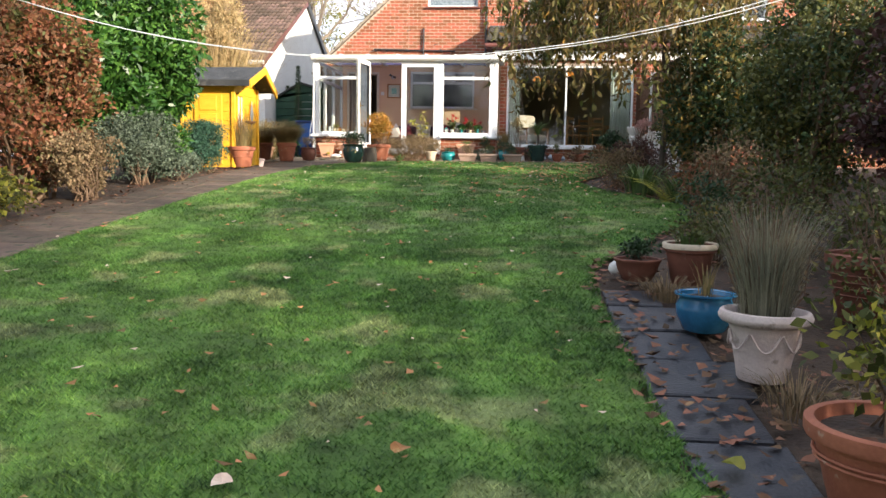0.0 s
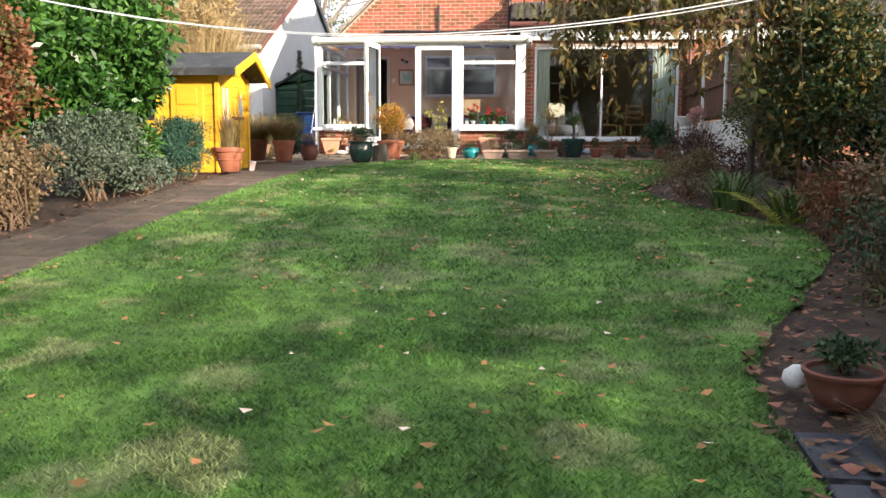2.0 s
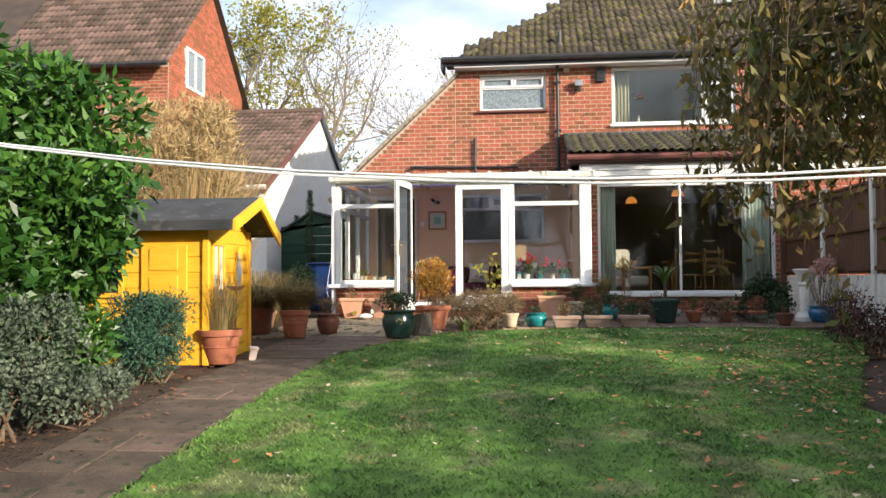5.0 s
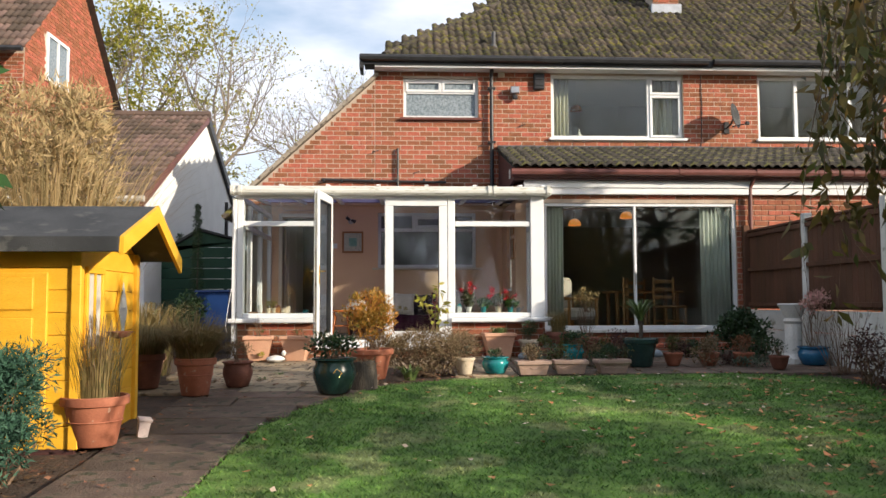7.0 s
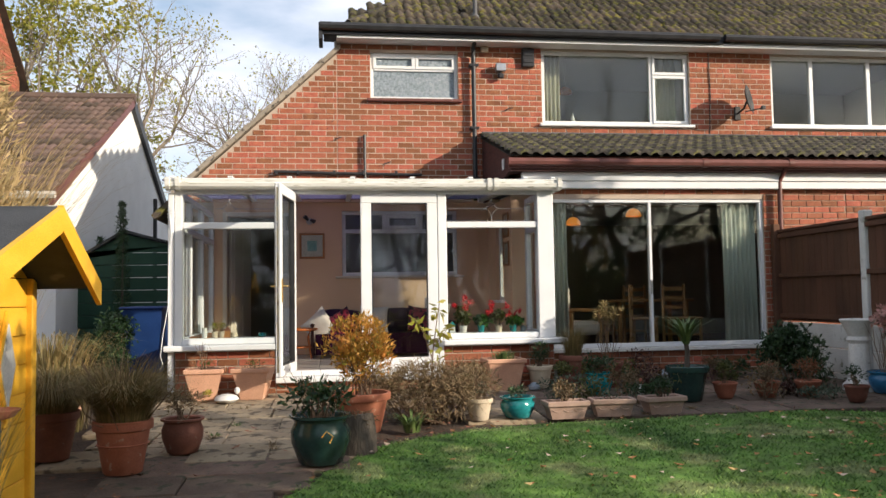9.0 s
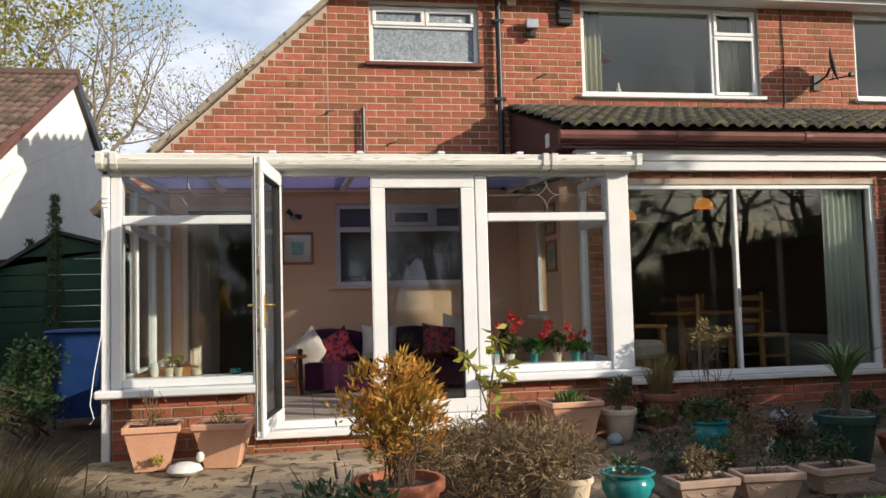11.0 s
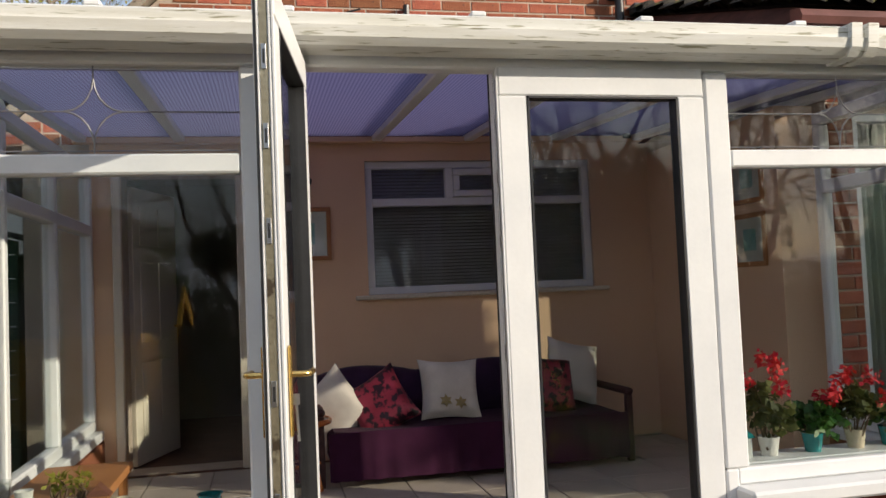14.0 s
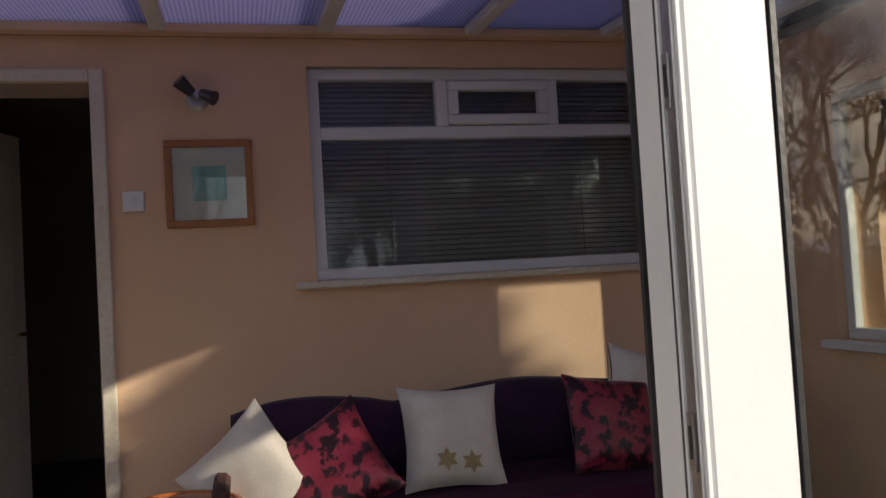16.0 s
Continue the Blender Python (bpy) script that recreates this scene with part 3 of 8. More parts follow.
y = -2.0
while y < 16.8:
    d = random.choice((0.46, 0.6, 0.6))
    right = float(np.interp(y + d / 2, *LEFT)) - 0.015
    if random.random() < 0.55:
        lay(path, -4.86, right, y, y + d, M_SLAB)
    else:
        mid = random.choice((-4.42, -4.42, -4.3))
        lay(path, -4.86, mid, y, y + d, M_SLAB)
        lay(path, mid, right, y, y + d, M_SLAB)
    y += d
patio = thing("patio", (-1, 19, gz(19)), "uneven sandstone paving patio along the house", "patio", kind="structure")
# Right of x = -1.7, darker slabs hold shade and leaf-strewn soil in their colour.
for j, (y0, d) in enumerate(((16.8, 0.6), (17.4, 0.6), (18.0, 0.6), (18.6, 0.6), (19.2, 0.6), (19.8, 0.48))):
    x = -5.45 + 0.2 * (j % 2)
    while x < 2.6:
        w = random.choice((0.46, 0.6, 0.6, 0.76))
        edge = float(np.interp(y0 + d / 2, *LEFT)) if y0 < 17.9 else 9
        planted = -3.1 < x + w / 2 < -1.75 and y0 < 19.2
        if x + w < edge + 0.05 and not planted:
            lay(patio, x, x + w, y0, y0 + d, M_PATIO if x < -1.7 else M_SLAB)
        x += w
for y0 in (20.3, 20.85):
    for i in range(7):
        lay(patio, -0.5 + 0.47 * i, -0.03 + 0.47 * i, y0 - 0.02, y0 + 0.53, M_SLAB)
slate = thing("slate_paving", (0.8, 4.5, gz(4.5)), "dark slate slabs beside the lawn, littered with leaves", "paving", kind="structure")
for x0, x1, y0, y1 in ((0.58, 1.02, 3.25, 3.72), (0.6, 1.1, 3.74, 4.22), (0.56, 1.0, 4.24, 4.72), (0.55, 0.98, 4.74, 5.22), (0.56, 0.92, 5.25, 5.62), (0.64, 1.06, 2.75, 3.23)):
    lay(slate, x0, x1, y0, y1, M_SLATE, -0.006)

# ---- house ----
HY, FLOOR = 23.27, 1.72
house = thing("semi_detached_house", (2, 23.3, 1.5), "red brick semi-detached house with a mossy tiled roof", "house", kind="structure")
SMALL, BIG, NEXT = (-2.68, -1.3, 5.66, 6.4), (0.06, 2.55, 5.3, 6.5), (3.98, 6.4, 5.3, 6.5)
INNER, DOORWAY, ROOM = (-3.14, -1.36, 2.9, 3.9), (-4.86, -4.08, FLOOR, 3.82), (-0.5, 4.4, FLOOR, 3.98)
wall = part("wall", holed(-3.2, 12, 1.2, 6.62, HY + 0.006, 0.25, [SMALL, BIG, NEXT, INNER, ROOM]), M_MORTAR, house, inplace=True)
part("low_wall", holed(-5.5, -3.2, 1.2, 4.03, HY + 0.012, 0.25, [DOORWAY]), M_MORTAR, house, inplace=True)
gable = part("gable_wall", Build().prism([(-5.72, 4.03), (-3.2, 4.03), (-3.2, 6.36)], "y", HY + 0.006, HY + 0.256), M_MORTAR, house, inplace=True)
part("side_wall", Build().box(-5.5, -5.26, HY + 0.262, 31, 1.2, 4.1), M_MORTAR, house, inplace=True)
part("back_wall", Build().box(-5.5, 12, 31, 31.2, 1.2, 6.62), M_MORTAR, house, inplace=True)
part("upper_floor", Build().box(-3.2, 12, HY + 0.27, 31, 4.3, 4.5), M_CEIL, house, inplace=True)
part("end_wall", Build().box(12, 12.2, HY, 31.2, 1.2, 6.62), M_MORTAR, house, inplace=True)

# upstairs rooms behind the windows
for nm, a, b in (("bedroom", -0.4, 3.3), ("bathroom", -3.15, -0.55), ("next_bedroom", 3.5, 7.5)):
    part(nm + "_wall", Build().box(a, b, 26.6, 26.7, 4.5, 6.9).box(a - 0.08, a, HY + 0.27, 26.6, 4.5, 6.9).box(b, b + 0.08, HY + 0.27, 26.6, 4.5, 6.9), M_CEIL, house, inplace=True)
part("bedroom_ceiling", Build().box(-3.2, 12, HY + 0.27, 30.9, 6.7, 6.78), M_CEIL, house, inplace=True)


def brick_mesh(w=0.223, h=0.073, d=0.03):
    vs = [(-w / 2, d, -h / 2), (w / 2, d, -h / 2), (w / 2, d, h / 2), (-w / 2, d, h / 2)]
    vs += [(sx * w / 2, 0.004, sz * h / 2) for sx, sz in ((-1, -1), (1, -1), (1, 1), (-1, 1))]
    vs += [(sx * (w / 2 - 0.004), 0, sz * (h / 2 - 0.004)) for sx, sz in ((-1, -1), (1, -1), (1, 1), (-1, 1))]
    fs = [(8, 9, 10, 11)] + [(4 + i, 4 + (i + 1) % 4, 8 + (i + 1) % 4, 8 + i) for i in range(4)] + [(i, (i + 1) % 4, 4 + (i + 1) % 4, 4 + i) for i in range(4)]
    return vs, fs


BL, BH = 0.235, 0.086
BRICK_FULL = mesh_of("brick", *brick_mesh())
BRICK_HALF = mesh_of("brick", *brick_mesh(0.105))
for bmesh_data in (BRICK_FULL, BRICK_HALF):
    bmesh_data.materials.append(M_BRICK)


def brick_field(parent, x0, x1, z0, z1, y, holes=(), single=None, edge=None):
    """Courses in stretcher bond on a wall that looks towards -y. Bricks inside the stretch `single` become objects, the rest one mesh."""
    rest, r = Build(), 0
    z = z0
    while z + BH <= z1 + 0.02:
        left = x0 if edge is None else max(x0, edge(z + BH))
        spots = []
        x = x0 - (BL / 2 if r % 2 else 0)
        while x < x1:
            a, b = max(x, left), min(x + BL, x1)
            for h in sorted(holes):
                if h[2] - 0.03 < z + BH / 2 < h[3] + 0.03:
                    if a < h[0] < b:
                        spots.append((a, h[0]))
                        a = h[1]
                    elif h[0] <= a < h[1]:
                        a = h[1]
            if b - a > 0.03:
                spots.append((a, b))
            x += BL
        for a, b in spots:
            cx, cz, w = (a + b) / 2, z + BH / 2, b - a
            jy = y + random.uniform(-0.0025, 0.0025)
            if single and single[0] < cx < single[1] and single[2] < cz < single[3] and w > 0.1:
                ob = new("brick", BRICK_FULL if w > 0.17 else BRICK_HALF)
                ob.parent = parent
                if parent.parent is None:
                    ob.matrix_parent_inverse = parent.matrix_basis.inverted()
                ob.matrix_basis = Matrix.LocRotScale((cx, jy, cz), None, ((w - 0.012) / (0.223 if w > 0.17 else 0.105), 1, 1))
            else:
                vs, fs = brick_mesh(w - 0.012)
                rest.add([(p[0] + cx, p[1] + jy, p[2] + cz) for p in vs], fs)
        z += BH
        r += 1
    if rest.v:
        tagged(part("bricks", rest, M_BRICK, parent), kind="stuff")


def window(name, x0, x1, z0, z1, y, parent, bars, glass, frame_w=0.055, sill=True, opener=()):
    """A white window in an opening, its frame's front at y. bars: (x0, x1, z0, z1) of mullions and transoms; opener: casements with a frame of their own."""
    w = part(name, Build().box(x0, x1, y, y + 0.07, z1 - frame_w, z1, 0.006).box(x0, x1, y, y + 0.07, z0, z0 + frame_w, 0.006)
             .box(x0, x0 + frame_w, y + 0.001, y + 0.069, z0 + frame_w, z1 - frame_w, 0.004).box(x1 - frame_w, x1, y + 0.001, y + 0.069, z0 + frame_w, z1 - frame_w, 0.004), M_UPVC, parent, inplace=True)
    for b in bars:
        part("mullion", Build().box(b[0], b[1], y + 0.002, y + 0.066, b[2], b[3], 0.005), M_UPVC, w)
    for o in opener:
        f = 0.05
        part("casement", Build().box(o[0], o[1], y - 0.018, y + 0.03, o[3] - f, o[3], 0.008).box(o[0], o[1], y - 0.018, y + 0.03, o[2], o[2] + f, 0.008)
             .box(o[0], o[0] + f, y - 0.017, y + 0.029, o[2] + f, o[3] - f, 0.006).box(o[1] - f, o[1], y - 0.017, y + 0.029, o[2] + f, o[3] - f, 0.006), M_UPVC, w)
    part("pane", Build().box(x0 + 0.02, x1 - 0.02, y + 0.03, y + 0.036, z0 + 0.02, z1 - 0.02), glass, w)
    if sill:
        part("sill", Build().box(x0 - 0.05, x1 + 0.05, y - 0.13, y + 0.02, z0 - 0.045, z0, 0.008), M_UPVC, w)
    return w


wy = HY + 0.06
window("window", *SMALL, wy, house, [(-2.0, -1.95, 6.17, 6.35), (-2.62, -1.36, 6.12, 6.17)], M_FROST, 0.05, False, [(-2.64, -1.98, 6.15, 6.37), (-1.97, -1.34, 6.15, 6.37)])
part("tile_sill", Build().box(SMALL[0] - 0.06, SMALL[1] + 0.06, HY - 0.07, HY + 0.06, SMALL[2] - 0.05, SMALL[2], 0.01), M_BROWN, house, inplace=True)
window("window", *BIG, wy, house, [(1.88, 1.95, 5.35, 6.45), (1.95, 2.5, 6.12, 6.18)], M_DARKGLASS, 0.06, True, [(1.93, 2.52, 6.14, 6.47), (1.93, 2.52, 5.33, 6.13)])
window("window", *NEXT, wy, house, [(4.7, 4.77, 5.35, 6.45), (5.75, 5.82, 5.35, 6.45)], M_DARKGLASS, 0.06)


def curtain(name, x0, x1, z0, z1, y, mat, folds, label, axis="x"):
    n, vs, fs = folds * 8, [], []
    for k, z in enumerate((z0, z0 + (z1 - z0) * 0.5, z1)):
        for i in range(n + 1):
            u = x0 + (x1 - x0) * i / n
            d = (0.035 - 0.008 * k) * math.sin(2 * math.pi * folds * i / n + 0.4 * math.sin(i * 0.31 + k * 0.3))
            vs.append((u, y + d, z) if axis == "x" else (y + d, u, z))
    for k in range(2):
        for i in range(n):
            a = k * (n + 1) + i
            fs.append((a, a + 1, a + n + 2, a + n + 1))
    ob = solo(name, mesh_of(name, vs, fs, True), mat, label, "curtain")
    sol = ob.modifiers.new("thickness", "SOLIDIFY")
    sol.thickness = 0.006
    return ob


curtain("curtain", 0.1, 0.45, 5.2, 6.55, HY + 0.34, M_CREAMCURTAIN, 5, "cream pleated curtain drawn aside in an upstairs window")
curtain("curtain", 2.05, 2.45, 5.2, 6.55, HY + 0.34, M_CREAMCURTAIN, 4, "cream pleated curtain drawn aside in an upstairs window")
part("lintel_shadow_board", Build().box(-3.2, 12, HY - 0.3, HY + 0.0, 6.52, 6.585, 0.005), M_UPVC, house, inplace=True)


# roofs of interlocking tiles
def tile_shape(w=0.3, l=0.4):
    """One double-pantile, its upper end thinner; it lies along +y and rises along z a little at its lower edge."""
    prof = [(0.0, 0.012), (0.03, 0.04), (0.075, 0.046), (0.115, 0.014), (0.15, 0.006), (0.18, 0.034), (0.225, 0.044), (0.265, 0.014), (0.3, 0.008)]
    vs = [(x * w / 0.3, 0, z + 0.05) for x, z in prof] + [(x * w / 0.3, l, z) for x, z in prof] + [(x * w / 0.3, 0, z - 0.006) for x, z in prof]
    n = len(prof)
    fs = [(i, i + 1, n + i + 1, n + i) for i in range(n - 1)] + [(2 * n + i, 2 * n + i + 1, i + 1, i) for i in range(n - 1)]
    return vs, fs


TILE = mesh_of("tile", *tile_shape(), True)
TILE.materials.append(M_LEANTILE)


def tile_rows(parent, m, width, courses, left, mat, single=False, gauge=0.33, right=None):
    """Courses of tiles on a slope. m: pose of the slope's lower corner, x along the eaves, y up the slope; left(v): where a course begins."""
    tv, tf = tile_shape()
    rest = Build()
    for c in range(courses):
        a = left(c * gauge)
        x = a - (a % 0.3)
        end = width if right is None else right(c * gauge)
        while x < end - 0.05:
            p = m @ Matrix.Translation((x + random.uniform(-0.004, 0.004), c * gauge, random.uniform(-0.004, 0.004)))
            if single:
                ob = new("tile", TILE)
                ob.parent = parent
                if parent.parent is None:
                    ob.matrix_parent_inverse = parent.matrix_basis.inverted()
                ob.matrix_basis = p
            else:
                rest.add([p @ Vector(v) for v in tv], tf)
            x += 0.3
    if rest.v:
        me = rest.mesh("tiles", True)
        tagged(part("tiles", me, mat, parent), kind="stuff")


PITCH = 38.0
cp, sp = math.cos(radians(PITCH)), math.sin(radians(PITCH))
RUN, RX = 4.6, -3.02
roof = part("roof", Build().add([(RX, 22.95, 6.69), (12.4, 22.95, 6.69), (12.4, 22.95 + RUN, 6.69 + RUN * sp / cp), (RX + RUN, 22.95 + RUN, 6.69 + RUN * sp / cp), (RX, 31.5, 6.69), (12.4, 31.5, 6.69)],
                                [(0, 1, 2, 3), (0, 3, 4), (3, 2, 5, 4)]), M_ROOF, house, inplace=True)
tile_rows(roof, Matrix.Translation((RX, 22.95, 6.695)) @ pose(0, 0, 0, PITCH), 12.6, 17, lambda v: v * cp, M_ROOF)
hip = Build()
for i in range(15):
    p = Vector((RX, 22.95, 6.71)) + Vector((1, 1, sp / cp)) * (0.3 * i)
    hip.tube([p, p + Vector((1, 1, sp / cp)) * 0.33], [0.085, 0.07], 8)
part("hip_tiles", hip, M_ROOF, roof)
cat = Build().prism([(-3.0, 6.53), (-5.95, 3.8), (-6.0, 3.86), (-3.08, 6.6)], "y", 23.42, 31)
catroof = part("catslide_roof", cat, M_ROOF, house, inplace=True)
verge = Build()
for i in range(9):
    f = i / 9
    a, b = Vector((-3.14 - 2.53 * f, 23.18, 6.48 - 2.31 * f)), Vector((-3.14 - 2.53 * (f + 0.115), 23.18, 6.48 - 2.31 * (f + 0.115)))
    verge.prism([(a.x, a.z - 0.05), (a.x, a.z + 0.04 + 0.012 * (i % 2)), (b.x, b.z + 0.028), (b.x, b.z - 0.05)], "y", 23.2 + 0.006 * (i % 3), 23.4)
part("verge_tiles", verge, surf("lichened_verge", (0.26, 0.22, 0.17), (0.36, 0.31, 0.25), 0.95, 6, 60, 0.4, c3=(0.07, 0.06, 0.05), spots=0.58), catroof)
gut = Build().tube([(-3.45, 22.88, 6.67), (2.9, 22.88, 6.65)], 0.065, 8).box(-3.45, 3.0, 22.93, 22.97, 6.56, 6.71)
part("gutter", gut, M_BLACK, house, inplace=True, smooth=40)
part("gutter", Build().tube([(3.0, 22.88, 6.65), (12, 22.88, 6.63)], 0.06, 8), M_BLACK, house, inplace=True, smooth=40)
part("eaves_box", Build().box(-3.4, RX + 0.1, 22.97, 23.6, 6.64, 6.73, 0.01), M_LEADSHEET, house, inplace=True)
part("barge_end", Build().prism([(22.9, 6.48), (23.4, 6.48), (23.4, 6.79), (22.9, 6.73)], "x", -3.47, -3.41), M_BLACK, house, inplace=True)
pipe = Build().tube([(-1.06, 22.95, 6.62), (-1.06, 23.16, 6.46), (-1.06, 23.19, 6.35), (-1.06, 23.19, 4.05)], 0.036, 10)
for z in (6.2, 5.2, 4.4):
    pipe.box(-1.13, -0.99, 23.15, 23.26, z - 0.02, z + 0.02, 0.004)
part("downpipe", pipe, M_BLACK, house, inplace=True, smooth=40)
part("soil_vent", Build().tube([(-1.0, 23.3, 6.9), (-1.0, 23.3, 7.3)], 0.036, 10).tube([(-1.0, 23.3, 6.92), (-1.0, 23.3, 7.06)], [0.11, 0.045], 10), M_LEADSHEET, house, inplace=True, smooth=40)
chim = part("chimney", Build().box(2.55, 3.1, 25.0, 25.6, 7.9, 9.6), M_MORTAR, house, inplace=True)
brick_field(chim, 2.55, 3.1, 8.1, 9.5, 24.99)
part("flashing", Build().box(2.5, 3.15, 24.93, 25.65, 8.28, 8.5, 0.02), M_STEEL, chim)


def gable_edge(z):
    return -3.12 - (6.45 - z) * 2.21 / 2.02 + 0.06


brick_field(wall, -3.2, 9.5, 4.03, 6.6, HY, [SMALL, BIG, NEXT], (-3.2, -0.9, 4.03, 6.6))
brick_field(gable, -5.72, -3.2, 4.03, 6.45, HY, (), (-4.3, -3.2, 4.03, 5.0), gable_edge)

# ---- extension with the sliding window ----
EY = 21.42
SL = (-0.42, 2.74, 1.83, 3.87)
ext = thing("lean_to_extension", (1.2, 21.5, 1.5), "brick lean-to extension with a large sliding window", "extension", kind="structure")
ewall = part("wall", holed(-0.6, 9, 1.2, 4.28, EY + 0.012, 0.2, [SL]), M_MORTAR, ext, inplace=True)
SWX, W0, W1, WZ0, WZ1 = -0.865, 22.1, 22.66, 2.5, 3.62
for xa, xb, ya, wa, wb in ((SWX, -0.602, 21.55, W0, W1), (-0.6, -0.42, EY + 0.214, 21.66, 22.8)):
    part("side_wall", Build().box(xa, xb, ya, wa, 1.4, 3.94).box(xa, xb, wb, HY - 0.018, 1.4, 3.94).box(xa, xb, wa, wb, 1.4, WZ0).box(xa, xb, wa, wb, WZ1, 3.94), M_PLASTER, ext, inplace=True)
part("side_wall_head", Build().box(-0.6, -0.42, EY + 0.214, HY, 3.942, 4.3), M_PLASTER, ext, inplace=True)
part("window_frame", Build().box(SWX + 0.05, SWX + 0.1, W0, W1, WZ0, WZ0 + 0.05, 0.005).box(SWX + 0.05, SWX + 0.1, W0, W1, WZ1 - 0.05, WZ1, 0.005).box(SWX + 0.051, SWX + 0.099, W0, W0 + 0.05, WZ0 + 0.05, WZ1 - 0.05, 0.005).box(SWX + 0.051, SWX + 0.099, W1 - 0.05, W1, WZ0 + 0.05, WZ1 - 0.05, 0.005).box(SWX - 0.06, SWX + 0.05, W0 - 0.05, W1 + 0.05, WZ0 - 0.04, WZ0 - 0.002, 0.005), M_UPVC, ext, inplace=True)
part("pane", Build().box(SWX + 0.07, SWX + 0.076, W0 + 0.03, W1 - 0.03, WZ0 + 0.03, WZ1 - 0.03), M_GLASS, ext, inplace=True)
brick_field(ewall, -0.6, 4.0, 1.35, 4.0, EY, [SL], (-0.6, 3.2, 3.86, 4.0))
brick_field(ewall, 4.0, 9, 1.35, 4.0, EY)
part("fascia", Build().box(-0.75, 9, EY - 0.1, EY + 0.0, 4.0, 4.1, 0.006).box(-0.75, 9, EY - 0.12, EY - 0.0, 4.104, 4.22, 0.006), M_UPVC, ext, inplace=True)
part("soffit", Build().box(-0.92, 9, 21.2, EY + 0.1, 4.22, 4.26), M_DARKWOOD, ext, inplace=True)
part("gutter", Build().tube([(-0.98, 21.12, 4.33), (9, 21.12, 4.31)], 0.055, 8).box(-0.96, 9, 21.16, 21.2, 4.25, 4.4), M_BROWN, ext, inplace=True, smooth=40)
for gx_ in (0.3, 1.75, 3.0, 4.6):
    part("gutter_joint", Build().tube([(gx_ - 0.04, 21.12, 4.325), (gx_ + 0.04, 21.12, 4.325)], 0.063, 10), M_BROWN, ext, inplace=True, smooth=40)
part("cheek", Build().prism([(21.2, 4.24), (HY, 4.02), (HY, 5.05), (21.2, 4.42)], "x", -0.93, -0.88), M_DARKWOOD, ext, inplace=True)
part("vent_cover", Build().box(-0.945, -0.93, 21.6, 21.72, 4.3, 4.45, 0.004), M_STONE, ext, inplace=True)
lp = math.degrees(math.atan2(5.08 - 4.42, HY - 21.12))
lroof = part("roof", Build().add([(-0.97, 21.12, 4.41), (9, 21.12, 4.41), (9, HY, 5.06), (-0.97, HY, 5.06)], [(0, 1, 2, 3)]), M_LEANTILE, ext, inplace=True)
tile_rows(lroof, Matrix.Translation((-0.97, 21.08, 4.415)) @ pose(0, 0, 0, lp), 5.4, 7, lambda v: 0.0, M_LEANTILE, True)
tile_rows(lroof, Matrix.Translation((4.43, 21.08, 4.415)) @ pose(0, 0, 0, lp), 4.5, 7, lambda v: 0.0, M_LEANTILE)
part("flashing", Build().box(-0.95, 9, HY - 0.12, HY - 0.01, 5.06, 5.14, 0.01), M_LEADSHEET, ext, inplace=True)
slider = part("sliding_window", Build().box(SL[0], SL[1], EY + 0.03, EY + 0.11, SL[3] - 0.05, SL[3], 0.006).box(SL[0], SL[1], EY + 0.02, EY + 0.13, SL[2], SL[2] + 0.06, 0.006)
              .box(SL[0], SL[0] + 0.05, EY + 0.031, EY + 0.109, SL[2] + 0.06, SL[3] - 0.05, 0.005).box(SL[1] - 0.05, SL[1], EY + 0.031, EY + 0.109, SL[2] + 0.06, SL[3] - 0.05, 0.005), M_UPVC, ext, inplace=True)
part("mullion", Build().box(1.05, 1.09, EY + 0.02, EY + 0.1, SL[2] + 0.06, SL[3] - 0.05, 0.005), M_UPVC, slider)
part("handle", Build().box(1.058, 1.078, EY - 0.01, EY + 0.02, 2.55, 2.75, 0.004), M_STEEL, slider)
part("pane", Build().box(SL[0] + 0.04, 1.06, EY + 0.05, EY + 0.056, SL[2] + 0.05, SL[3] - 0.04), M_DARKGLASS, slider)
part("pane", Build().box(1.08, SL[1] - 0.04, EY + 0.072, EY + 0.078, SL[2] + 0.05, SL[3] - 0.04), M_DARKGLASS, slider)
part("sill", Build().box(SL[0], SL[1] + 0.05, EY - 0.08, EY + 0.03, SL[2] - 0.05, SL[2], 0.008), M_STONE, slider)
part("downpipe", Build().tube([(2.95, 21.14, 4.28), (2.95, 21.34, 4.1), (2.95, 21.36, 1.45)], 0.034, 10), M_BROWN, ext, inplace=True, smooth=40)
# living room behind it
part("room_floor", Build().box(-0.42, 5.2, EY + 0.2, 27.2, 1.6, FLOOR), M_CARPET, ext, inplace=True)
part("room_wall", Build().box(-0.5, 5.3, 27.2, 27.3, 1.6, 4.1).box(5.2, 5.3, EY + 0.21, 27.2, 1.6, 4.1).box(-0.5, -0.42, HY + 0.26, 27.2, 1.6, 4.1), M_ROOMWALL, ext, inplace=True)
part("room_ceiling", Build().box(-0.42, 5.2, EY + 0.21, 27.2, 4.0, 4.1), M_CEIL, ext, inplace=True)

